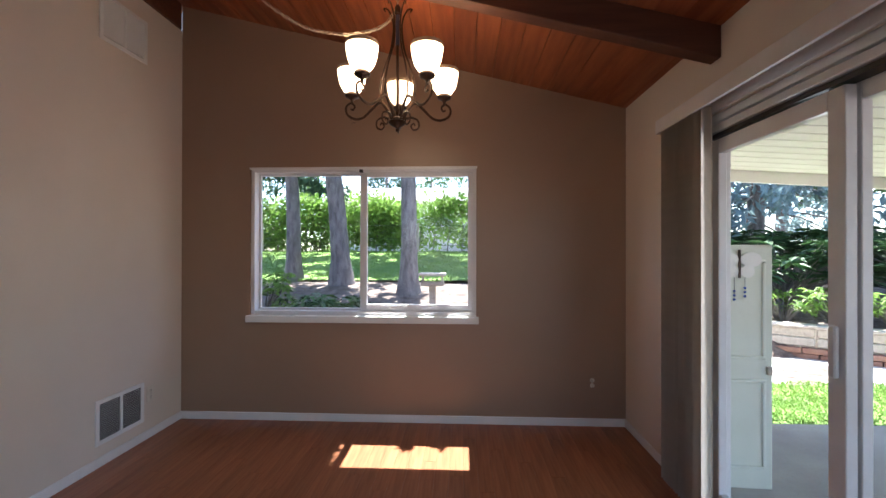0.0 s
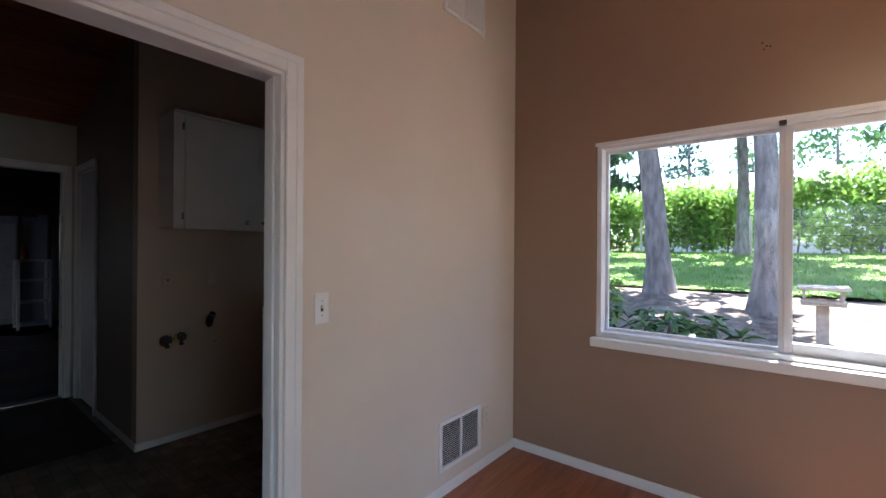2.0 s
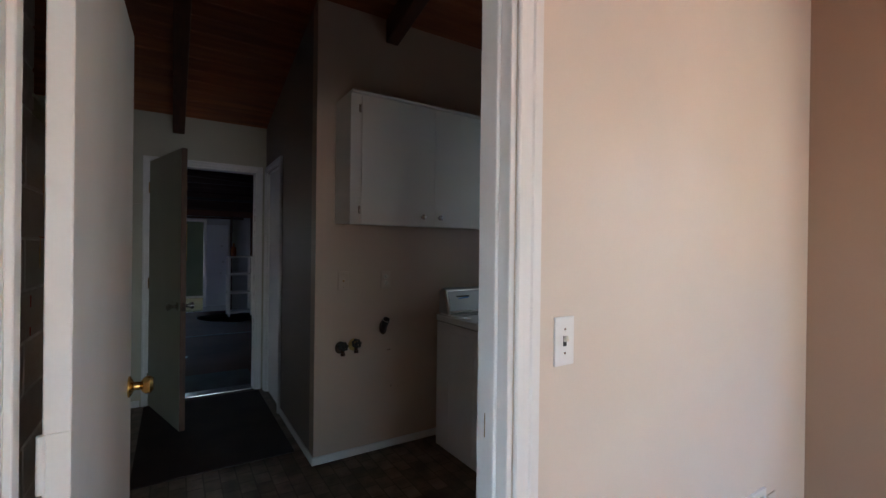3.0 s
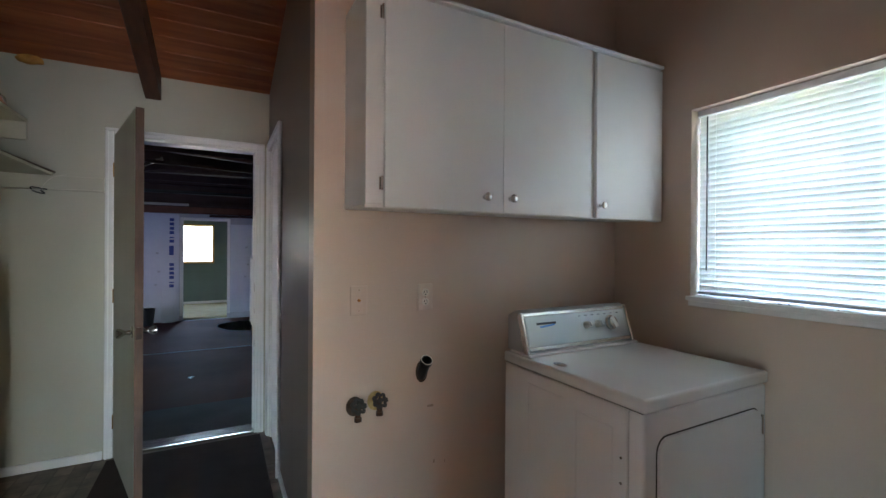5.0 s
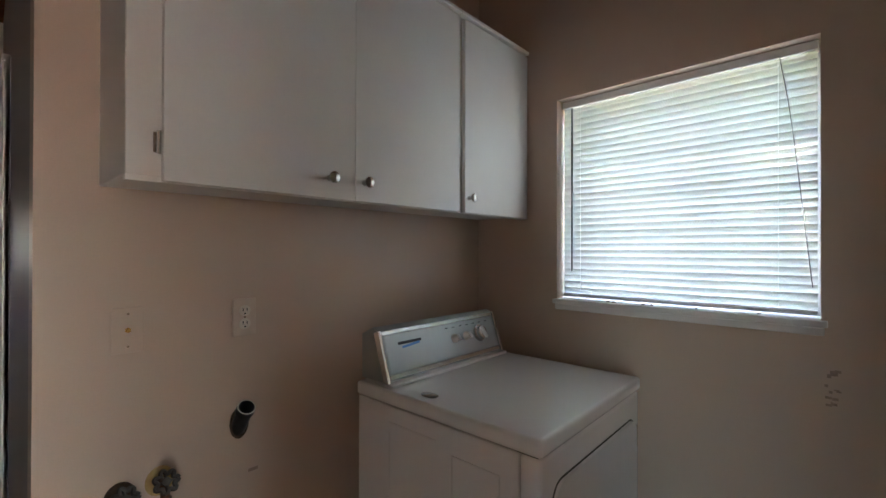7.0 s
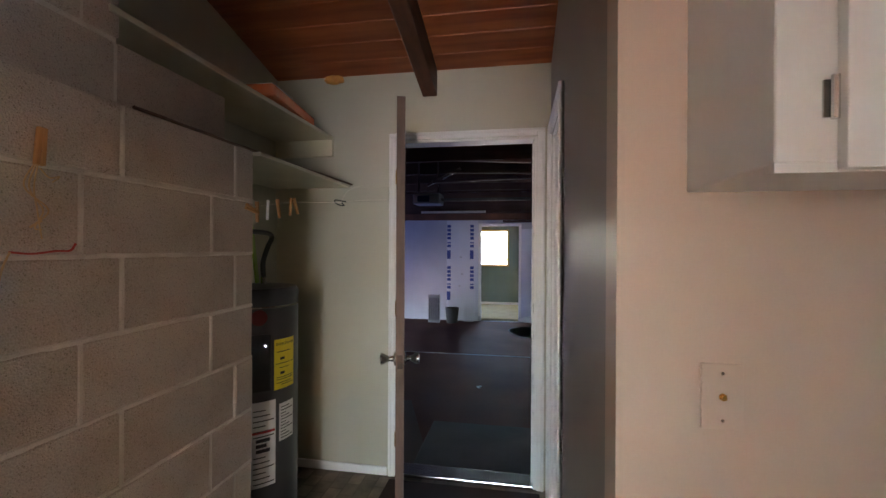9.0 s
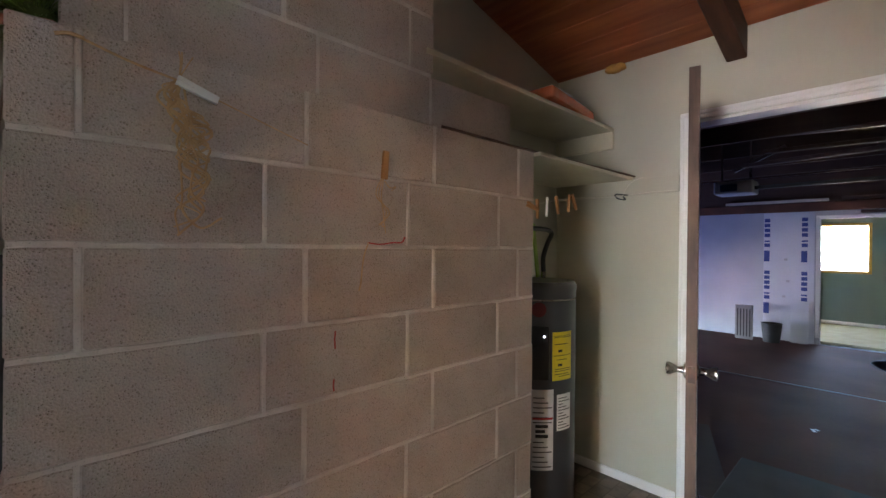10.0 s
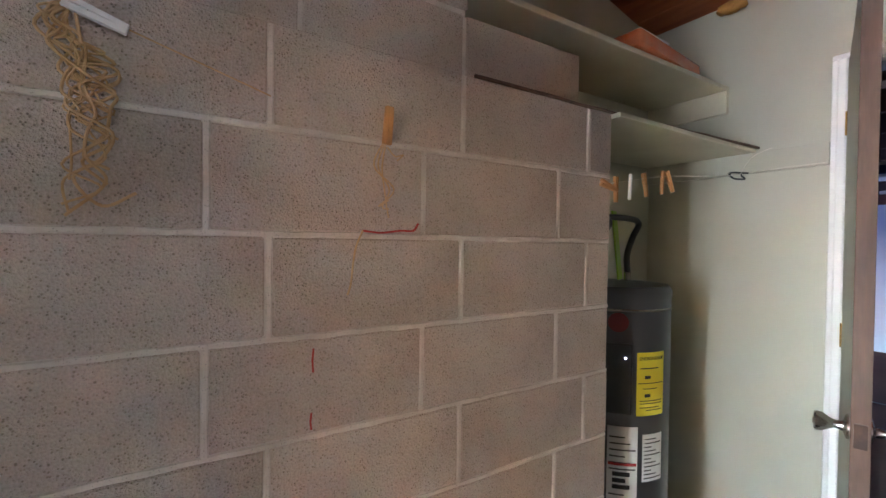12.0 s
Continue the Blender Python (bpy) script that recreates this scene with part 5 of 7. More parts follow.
def dryer():
    x0, x1, y0, y1, zt = -3.36, -2.662, 2.386, 3.08, 0.905
    d = thing("clothes_dryer", pose(x0, y0, 0, 0, 0, 0.6), "white enamelled clothes dryer with a grey control console", "dryer")
    W, D = y1 - y0, x1 - x0
    part("cabinet_body", B(0.006, D - 0.066, 0.005, W - 0.005, 0.02, zt - 0.048, bevel=0.006, seg=2), M_ENAMEL, d)
    front = part("front_panel", B(D - 0.064, D - 0.006, 0.004, W - 0.004, 0.02, zt - 0.048, bevel=0.014, seg=3), M_ENAMEL, d, smooth=True)
    part("lid_seam", B(0.012, D - 0.016, 0.012, W - 0.012, zt - 0.049, zt - 0.044), M_DARKVOID, d)
    part("top", B(0.0, D, 0.0, W, zt - 0.045, zt, bevel=0.013, seg=4), M_ENAMEL, d, smooth=True)
    part("top_step", B(0.02, 0.16, 0.02, W - 0.02, zt - 0.002, zt + 0.010, bevel=0.009, seg=3), M_ENAMEL, d, smooth=True)
    bm = bmesh.new()
    lathe(bm, [(0.022, 0), (0.024, 0.003), (0.014, 0.006), (0.0005, 0.0065)], 20, Matrix.Translation((0.29, 0.055, zt)) @ Matrix.Diagonal((1.35, 0.85, 1, 1)))
    part("badge", bm, M_CHROME, d, smooth=True)

    def rounded_panel(xa, xb, ya, yb, za, zb, rad):
        """An upright panel facing +x whose upper corners are rounded."""
        bm = bmesh.new()
        rim = [(ya, za), (yb, za)]
        for k in range(7):
            a = radians(15 * k)
            rim.append((yb - rad + rad * math.cos(a), zb - rad + rad * math.sin(a)))
        for k in range(7):
            a = radians(90 + 15 * k)
            rim.append((ya + rad + rad * math.cos(a), zb - rad + rad * math.sin(a)))
        f = bm.faces.new([bm.verts.new((xa, y, z)) for y, z in rim])
        top = bmesh.ops.extrude_face_region(bm, geom=[f])
        bmesh.ops.translate(bm, verts=[v for v in top["geom"] if isinstance(v, bmesh.types.BMVert)], vec=(xb - xa, 0, 0))
        bmesh.ops.recalc_face_normals(bm, faces=bm.faces)
        return bm

    part("loading_door_seam", rounded_panel(D - 0.008, D - 0.0045, 0.060, W - 0.050, 0.14, 0.782, 0.05), M_DARKVOID, front)
    part("loading_door", rounded_panel(D - 0.006, D + 0.004, 0.065, W - 0.055, 0.145, 0.777, 0.046), M_ENAMEL, front)
    part("hinge_cover", B(D - 0.007, D + 0.003, W - 0.047, W - 0.040, 0.68, 0.75), M_CHROME, front)
    # pressed panels in the side
    for a, b in ((0.16, 0.165), (0.42, 0.424), (0.575, 0.579)):
        part("side_crease", B(a, b, 0.0025, 0.0055, 0.08, zt - 0.12, bevel=0.001), M_ENAMEL, d)
    part("side_crease", B(0.42, 0.579, 0.0025, 0.0055, zt - 0.124, zt - 0.12, bevel=0.001), M_ENAMEL, d)
    part("side_crease", B(0.16, 0.36, 0.0025, 0.0055, zt - 0.10, zt - 0.096, bevel=0.001), M_ENAMEL, d)
    for z in (0.62, 0.70):
        bm = bmesh.new()
        cyl(bm, (D - 0.085, 0.006, z), (D - 0.085, 0.001, z), 0.004, seg=8)
        part("screw", bm, M_CHROME, d)
    for x in (0.06, D - 0.12):
        for y in (0.06, W - 0.06):
            bm = bmesh.new()
            cyl(bm, (x, y, 0), (x, y, 0.025), 0.02, seg=12)
            part("foot", bm, M_BLACK, d)
    # console, leaning back
    grey = material("silver_grey_console", (0.42, 0.43, 0.42), 0.3, metal=0.3, second=(0.40, 0.41, 0.40), scale=6, grain=120, bump=0.02, fine=0.02)
    bm = bmesh.new()
    prof = [(0.0, zt + 0.008), (0.130, zt + 0.008), (0.132, zt + 0.012), (0.080, zt + 0.170), (0.055, zt + 0.181), (0.0, zt + 0.155)]
    ends = [[bm.verts.new((x, y, z)) for x, z in prof] for y in (0.025, W - 0.03)]
    for k in range(6):
        bm.faces.new((ends[0][k], ends[0][(k + 1) % 6], ends[1][(k + 1) % 6], ends[1][k]))
    bm.faces.new(ends[0])
    bm.faces.new(ends[1][::-1])
    con = part("console", bm, grey, d)
    tilt = math.degrees(math.atan2(0.052, 0.158))
    C0 = pose(0.132, 0.025, zt + 0.012) @ pose(0, 0, 0, 0, -tilt, 0)      # local x out of the face, y along, z up the face
    L = W - 0.055
    part("trim_strip", B(0.0005, 0.006, 0.012, L - 0.012, 0.150, 0.164, bevel=0.002, m=C0), M_CHROME, con)
    part("trim_strip", B(0.0005, 0.006, 0.012, L - 0.012, 0.004, 0.020, bevel=0.002, m=C0), M_CHROME, con)
    for a in (-0.004, L - 0.008):
        part("end_cap", B(-0.02, 0.012, a, a + 0.012, -0.008, 0.168, bevel=0.004, m=C0), M_CHROME, con)
    part("face_plate", B(0.0005, 0.002, 0.022, L - 0.022, 0.024, 0.146, m=C0), material("brushed_grey_plate", (0.50, 0.52, 0.52), 0.35, metal=0.4, second=(0.47, 0.49, 0.49), scale=5, grain=120, bump=0.02, fine=0.02), con)
    for y, r in ((L * 0.565, 0.017), (L * 0.675, 0.017), (L * 0.81, 0.034)):
        bm = bmesh.new()
        lathe(bm, [(r, 0.0), (r, 0.006), (r * 0.8, 0.010), (r * 0.75, 0.022), (r * 0.6, 0.025), (0.0005, 0.025)], 24, C0 @ pose(0.002, y, 0.09, 0, 90, 0))
        kn = part("dial", bm, M_CHROME if r > 0.02 else M_IVORY, con, "white and chrome control dial", smooth=True)
        part("grip", B(0.02, 0.034, -r * 0.18, r * 0.18, -r * 0.75, r * 0.75, bevel=0.002, m=C0 @ pose(0.002, y, 0.09, 25, 0, 0)), M_TRIM, kn)
    part("lettering_bar", B(0.002, 0.0026, 0.075, 0.185, 0.110, 0.120, m=C0), M_INK, con)
    part("logo_swoosh", B(0.002, 0.0026, 0.10, 0.185, 0.088, 0.096, m=C0 @ pose(0, 0, 0, 5, 0, 0)), material("blue_logo", (0.10, 0.25, 0.60), 0.4, bump=0), con)
    for k in range(7):
        y = L * (0.50 + 0.065 * k)
        part("marking", B(0.002, 0.0025, y, y + 0.016, 0.132, 0.135, m=C0), M_INK, con)


dryer()

# ---------------------------------------------------------------- laundry: on the cabinet wall
M_OUTLET = material("beige_painted_outlet", (0.66, 0.54, 0.44), 0.4, scale=20, grain=90, bump=0.02, fine=0.03)
plate("wall_outlet", TO_X(CW, 2.075, 1.138), "beige painted-over duplex outlet on the laundry wall", "outlet", M_OUTLET)
plate("cable_jack", TO_X(CW, 1.780, 1.137), "beige painted cable plate on the laundry wall", "jack", M_LAUNDRY, 0.070, 0.118)
M_CUTHOLE = material("ragged_hole_in_drywall", (0.10, 0.07, 0.05), 0.95, second=(0.04, 0.03, 0.02), scale=30, bump=0.3)
M_YELLOWED = material("yellowed_sealant", (0.55, 0.40, 0.16), 0.7, second=(0.40, 0.26, 0.09), scale=30, grain=120, bump=0.4)


def hose_valve(y, z, ring):
    v = thing("hose_valve", TO_X(CW, y, z), "dark metal washing machine hose valve on the wall", "valve", "washing machine valves")
    bm = bmesh.new()
    lathe(bm, [(0.034, 0), (0.034, 0.002), (0.02, 0.004), (0.0005, 0.004)], 20, pose(0, 0, 0, 90, 0, 0) @ Matrix.Diagonal((1, 1.15, 1, 1)))
    part("escutcheon", bm, ring, v)
    bm = bmesh.new()
    tube(bm, curve_pts([(0, 0, 0), (0, -0.03, 0), (0, -0.045, -0.005), (0, -0.052, -0.018), (0, -0.054, -0.028)], 5), 0.0115, 10)
    part("body", bm, M_BRONZE, v, smooth=True)
    bm = bmesh.new()
    cyl(bm, (0, -0.054, -0.026), (0, -0.0545, -0.042), 0.0145, seg=14)
    part("outlet_thread", bm, M_BRONZE, v)
    bm = bmesh.new()
    m = pose(0.0, -0.058, 0.016, 58, 0, 0)
    lathe(bm, [(0.006, -0.03), (0.006, 0.002), (0.011, 0.004), (0.011, 0.010), (0.0005, 0.011)], 12, m)
    wheel = [(0.024 + 0.0045 * math.cos(7 * 6.2832 * k / 56), 6.2832 * k / 56) for k in range(57)]
    tube(bm, [m @ Vector((q * math.cos(a), q * math.sin(a), 0.004)) for q, a in wheel], 0.0062, 7)
    for k in range(4):
        a = 6.2832 * k / 4
        cyl(bm, m @ Vector((0, 0, 0.005)), m @ Vector((0.022 * math.cos(a), 0.022 * math.sin(a), 0.004)), 0.004, seg=6)
    part("handwheel", bm, M_DARKVOID, v, smooth=True)


hose_valve(1.765, 0.712, M_CUTHOLE)
hose_valve(1.853, 0.722, M_YELLOWED)


def standpipe():
    s = thing("drain_standpipe", TO_X(CW, 2.062, 0.824), "black plastic drain standpipe stub through the wall", "pipe")
    bm = bmesh.new()
    lathe(bm, [(0.032, 0), (0.032, 0.002), (0.01, 0.003), (0.0005, 0.003)], 16, pose(0, 0, -0.008, 90, 0, 0) @ Matrix.Diagonal((0.9, 1.5, 1, 1)))
    part("wall_hole", bm, M_CUTHOLE, s)
    bm = bmesh.new()
    m = pose(0, 0.012, -0.03, 38, 0, 0)
    lathe(bm, [(0.0225, 0.0), (0.0225, 0.085), (0.0265, 0.085), (0.0265, 0.105), (0.0225, 0.105), (0.0205, 0.03), (0.0005, 0.03)], 22, m)
    part("pipe", bm, M_BLACK, s, smooth=True)
    bm = bmesh.new()
    lathe(bm, [(0.0228, 0.1052), (0.0263, 0.1052), (0.0263, 0.1062), (0.0228, 0.1062)], 22, m, caps=False)
    part("rim", bm, M_IVORY, s)


standpipe()
M_SCUFF = material("grey_brown_scuff", (0.26, 0.19, 0.15), 0.7, second=(0.45, 0.34, 0.27), scale=60, grain=120, bump=0, mix=1.0)
for y, z, w, h, n in ((2.09, 0.655, 0.03, 0.010, "scuff_mark"), (2.12, 0.405, 0.008, 0.016, "scuff_mark"), (2.175, 0.395, 0.004, 0.014, "scuff_mark")):
    single(n, B(CW + 0.0003, CW + 0.0010, y, y + w, z, z + h, bevel=0.0003), M_SCUFF, "small dark scuff on the beige laundry wall", "scuff", "scuffs on the laundry wall")
s = thing("sticker_residue", pose(-2.183, YB, 0.93), "torn paper sticker residue on the beige wall below the window", "sticker")
bm = bmesh.new()
r9 = random.Random(3)
for k in range(16):
    a, b = r9.uniform(-0.018, 0.018), r9.uniform(-0.055, 0.055)
    box(bm, a, a + r9.uniform(0.004, 0.016), -0.0012 - 0.0002 * k / 16, -0.0002, b, b + r9.uniform(0.002, 0.012))
part("scraps", bm, M_SCUFF, s)

structure("doormat", B(-5.16, -3.75, 0.66, 1.545, 0.0, 0.009, bevel=0.003), material("dark_brown_mat", (0.045, 0.027, 0.024), 0.9, second=(0.03, 0.018, 0.016), scale=4, grain=250, bump=0.5, fine=0.2), "dark brown runner mat before the garage door")

# ---------------------------------------------------------------- laundry: heater alcove
def water_heater():
    hx, hy, r = -4.613, 0.112, 0.220
    w = thing("water_heater", pose(hx, hy, 0), "tall dark grey electric water heater with labels", "water heater")
    body = material("dark_grey_heater_jacket", (0.085, 0.085, 0.09), 0.32, metal=0.35, second=(0.075, 0.075, 0.08), scale=3, grain=150, bump=0.02, fine=0.03)
    bm = bmesh.new()
    lathe(bm, [(0.17, 0.0), (0.17, 0.03), (r, 0.035), (r, 1.165)], 48)
    part("jacket", bm, body, w, smooth=True)
    bm = bmesh.new()
    lathe(bm, [(r + 0.003, 1.160), (r + 0.003, 1.185), (r - 0.01, 1.205), (0.03, 1.212), (0.0005, 1.212)], 48)
    part("top_cap", bm, body, w, smooth=True)
    bm = bmesh.new()
    lathe(bm, [(r + 0.001, 1.115), (r + 0.003, 1.117), (r + 0.003, 1.122), (r + 0.001, 1.124)], 48, caps=False)
    part("trim_ring", bm, M_CHROME, w)

    def wrap(name, a0, a1, z0, z1, mat, lift, parent, label=""):
        """A label that follows the jacket from angle a0 to a1."""
        bm = bmesh.new()
        n = max(3, int(abs(a1 - a0) / 4))
        rows = []
        for rr in (r + lift, r + lift - 0.0012):
            rows.append([[bm.verts.new((rr * math.cos(radians(a0 + (a1 - a0) * k / n)), rr * math.sin(radians(a0 + (a1 - a0) * k / n)), z)) for k in range(n + 1)] for z in (z0, z1)])
        for row in rows:
            for k in range(n):
                bm.faces.new((row[0][k], row[0][k + 1], row[1][k + 1], row[1][k]))
        for z in (0, 1):
            for k in range(n):
                bm.faces.new((rows[0][z][k], rows[0][z][k + 1], rows[1][z][k + 1], rows[1][z][k]))
        return part(name, bm, mat, parent, label)

    yellow = material("yellow_energy_label", (0.75, 0.60, 0.03), 0.45, second=(0.70, 0.55, 0.03), scale=8, grain=100, bump=0, fine=0.03)
    a0, a1 = 60.0, 92.0
    lab = wrap("energy_label", a0, a1, 0.731, 0.966, yellow, 0.002, w, "bright yellow energy guide label")
    for z, h, f0, f1 in ((0.905, 0.004, 0.1, 0.75), (0.868, 0.012, 0.25, 0.45), (0.85, 0.003, 0.05, 0.95), (0.80, 0.012, 0.25, 0.45), (0.83, 0.003, 0.2, 0.7), (0.785, 0.003, 0.1, 0.9), (0.775, 0.003, 0.1, 0.9), (0.760, 0.003, 0.1, 0.8), (0.750, 0.003, 0.3, 0.9)):
        wrap("print_bar", a0 + (a1 - a0) * f0, a0 + (a1 - a0) * f1, z, z + h, M_INK, 0.0028, lab)
    for k, ch in enumerate("ENERGYGUIDE"):
        cu = bpy.data.curves.new("letter", "FONT")
        cu.body, cu.size, cu.extrude, cu.align_x = ch, 0.017, 0.0004, "CENTER"
        tmp = new("letter", cu)
        dg = bpy.context.evaluated_depsgraph_get()
        me = bpy.data.meshes.new_from_object(tmp.evaluated_get(dg))
        bpy.data.objects.remove(tmp)
        me.materials.append(M_INK)
        ob = new("letter", me)
        ob.parent = lab
        a = radians(a0 + 3.2 + (a1 - a0 - 6.4) * k / 10)
        ob.matrix_basis = Matrix.Translation((((r + 0.0032) * math.cos(a)), (r + 0.0032) * math.sin(a), 0.938)) @ pose(0, 0, 0, 90, 0, math.degrees(a) + 90)
    l2 = wrap("care_label", 67, 91, 0.485, 0.661, M_LABELWHITE, 0.002, w, "white printed paper label")
    for k in range(11):
        wrap("print_bar", 69, 89 - 6 * (k % 3), 0.496 + 0.0145 * k, 0.500 + 0.0145 * k, M_DARKVOID, 0.0028, l2)
    l3 = wrap("warning_label", 34, 62, 0.30, 0.69, M_LABELWHITE, 0.002, w, "tall white warning label with a red band")
    red = material("red_print", (0.45, 0.03, 0.03), 0.5, bump=0)
    wrap("print_bar", 35, 61, 0.545, 0.556, red, 0.0028, l3)
    for k in range(15):
        if k in (6, 7, 8):
            wrap("picture_bar", 39, 55 - 4 * (k % 2), 0.315 + 0.0238 * k, 0.331 + 0.0238 * k, M_INK, 0.0028, l3)
        else:
            wrap("print_bar", 36, 60 - 5 * (k % 3), 0.315 + 0.0238 * k, 0.320 + 0.0238 * k, M_DARKVOID, 0.0028, l3)
    pan = part("control_cover", B(-0.055, 0.055, 0.0, 0.02, 0.74, 1.0, bevel=0.008, seg=2, m=pose(0, 0, 0, 0, 0, -49) @ pose(0, r - 0.006, 0)), M_BLACK, w, "black control cover")
    part("status_light", B(-0.0022, 0.0022, 0.019, 0.0215, 0.946, 0.951, m=pose(0, 0, 0, 0, 0, -49) @ pose(-0.03, r - 0.006, 0)), glow("white_status_led", (0.8, 0.9, 1.0), 1.0), pan)
    maroon = material("maroon_badge", (0.16, 0.015, 0.02), 0.4, bump=0)
    bm = bmesh.new()
    lathe(bm, [(0.036, 0), (0.036, 0.003), (0.0005, 0.004)], 24, pose(0, 0, 0, 0, 0, -48) @ pose(0, r + 0.0005, 1.076, -90, 0, 0))
    part("badge", bm, maroon, w, "round maroon maker's badge")
    for sx in (-0.10, 0.10):
        bm = bmesh.new()
        cyl(bm, (sx, 0, 1.205), (sx, 0, 1.245), 0.014, seg=12)
        n = part("nipple", bm, M_CHROME, w)
        bm = bmesh.new()
        tube(bm, curve_pts([(sx, 0, 1.24), (sx + 0.005, 0, 1.32), (sx - 0.02, 0.01, 1.40), (sx - 0.05, 0.015, 1.455), (sx + 0.03, 0.015, 1.475), (sx + 0.30, 0.0, 1.475)], 7), 0.013, 10)
        part("insulated_pipe", bm, M_BLACK, w, smooth=True)
    return w


water_heater()
bm = bmesh.new()
box(bm, -0.03, 0.03, -0.004, 0.004, 0, 0.30, 0.003)
single("green_plastic_strip", bm, material("lime_green_plastic", (0.32, 0.55, 0.04), 0.4, bump=0), "lime green plastic strip behind the heater pipe", "plastic strip", m=pose(-4.70, SY + 0.20, 1.212, 6, 0, 20))

M_SHELF = material("cream_painted_shelf_board", (0.68, 0.63, 0.48), 0.5, second=(0.60, 0.54, 0.40), scale=3, grain=60, bump=0.1, fine=0.05)
sh = thing("wall_shelf", pose(GW, SY, 2.075), "cream painted upper shelf board on a wall cleat", "shelf", "shelves above the water heater")
part("board", B(0.0, 1.50, 0.0, 0.385, 0.0, 0.020, bevel=0.002), M_SHELF, sh)
part("cleat", B(0.0, 0.022, 0.0, 0.385, -0.105, 0.0, bevel=0.002), M_SHELF, sh)
sh = thing("wall_shelf", pose(GW, SY, 1.772), "cream lower shelf with a rough dark bark edge", "shelf", "shelves above the water heater")
part("board", B(0.0, 0.95, 0.0, 0.500, 0.0, 0.016, bevel=0.002), M_SHELF, sh)
part("cleat", B(0.0, 0.020, 0.0, 0.752, -0.088, 0.0, bevel=0.002), M_PALE, sh)
bm = bmesh.new()
tube(bm, [(0.0 + 0.1 * k, (0.508 - 0.045 * min(k / 9.5, 1)) + 0.002 * math.sin(k * 2.1), 0.0215 + 0.0012 * math.sin(k * 3.3)) for k in range(16)], 0.0055, 7)
part("bark_edge", bm, M_OLDWOODEDGE, sh, "rough dark brown edge strip")
bm = bmesh.new()
pk = thing("drop_cloth_package", pose(-4.76, 0.16, 2.096, 3, 0, 4), "orange and clear plastic wrapped package lying on the shelf", "package")
box(bm, -0.25, 0.25, -0.12, 0.105, 0.0, 0.07, 0.022, 3, m=pose(0, 0, 0, 0, -3, 0))
for v in bm.verts:
    v.co += Vector((0, 0, 0.012 * noise.noise(v.co * 12)))
part("pack", bm, material("orange_plastic_wrap", (0.62, 0.12, 0.03), 0.2, second=(0.50, 0.22, 0.12), scale=14, grain=60, bump=0.3, mix=1.0, coat=0.4), pk, smooth=True)
part("header_card", B(0.02, 0.24, 0.02, 0.10, 0.072, 0.077, bevel=0.001), M_LABELWHITE, pk, "white header card")
part("logo_bar", B(0.09, 0.15, 0.03, 0.08, 0.077, 0.0782), M_INK, pk)
bm = bmesh.new()
bmesh.ops.create_icosphere(bm, subdivisions=3, radius=0.05, matrix=Matrix.Diagonal((0.7, 1.25, 0.55, 1)))
for v in bm.verts:
    v.co *= 1 + 0.25 * noise.noise(v.co * 40)
single("foam_blob", bm, material("dried_orange_spray_foam", (0.55, 0.28, 0.06), 0.7, second=(0.42, 0.19, 0.04), scale=20, grain=90, bump=0.5), "dried orange spray foam where ceiling meets wall", "foam", smooth=True, m=pose(GW + 0.03, 0.285, 2.443))

# clothes line with pegs
cl = thing("clothes_line", pose(GW, 0.335, 1.68), "thin cord clothes line from a wall hook to the blocks", "clothes line")
line_pts = curve_pts([(0.022, 0.0, 0.0), (0.35, -0.003, -0.035), (0.62, -0.004, -0.062), (0.955, 0.012, -0.118)], 8)
bm = bmesh.new()
tube(bm, line_pts, 0.0014, 5)
part("cord", bm, M_IVORY, cl)
bm = bmesh.new()
tube(bm, curve_pts([(0.0, 0, 0.02), (0.02, 0.0, 0.0), (0.03, 0.02, -0.02), (0.02, -0.03, -0.01), (0.03, -0.04, 0.015), (0.022, 0.03, 0.005)], 5), 0.004, 6)
part("hook", bm, M_BLACK, cl)
bm = bmesh.new()
tube(bm, curve_pts([(0.03, 0, 0), (0.035, 0.03, 0.05), (0.03, 0.06, 0.08), (0.03, 0.12, 0.10)], 5), 0.0012, 5)
tube(bm, curve_pts([(0.022, 0.02, 0.005), (0.022, 0.16, 0.012), (0.022, 0.295, 0.012)], 5), 0.0012, 5)
part("tail", bm, M_IVORY, cl)
M_PEG = material("pine_clothes_peg", (0.52, 0.27, 0.10), 0.7, second=(0.42, 0.20, 0.07), scale=12, grain=60, bump=0.1, stretch=(1, 1, 0.3))


def peg(m, mat, label, spread=8):
    p = thing("clothes_peg", m, label, "clothes peg", "clothes pegs")
    for s in (-1, 1):
        part("jaw", B(-0.0052, 0.0052, -0.0055, 0.0055, -0.066, 0.020, bevel=0.0015, m=pose(s * 0.0055, 0, 0, 0, s * spread / 2, 0)), mat, p)
    bm = bmesh.new()
    tube(bm, [(-0.006, 0.004, -0.012), (0.006, 0.004, -0.012), (0.006, -0.004, -0.015), (-0.006, -0.004, -0.015)], 0.001, 5)
    part("spring", bm, M_CHROME, p)


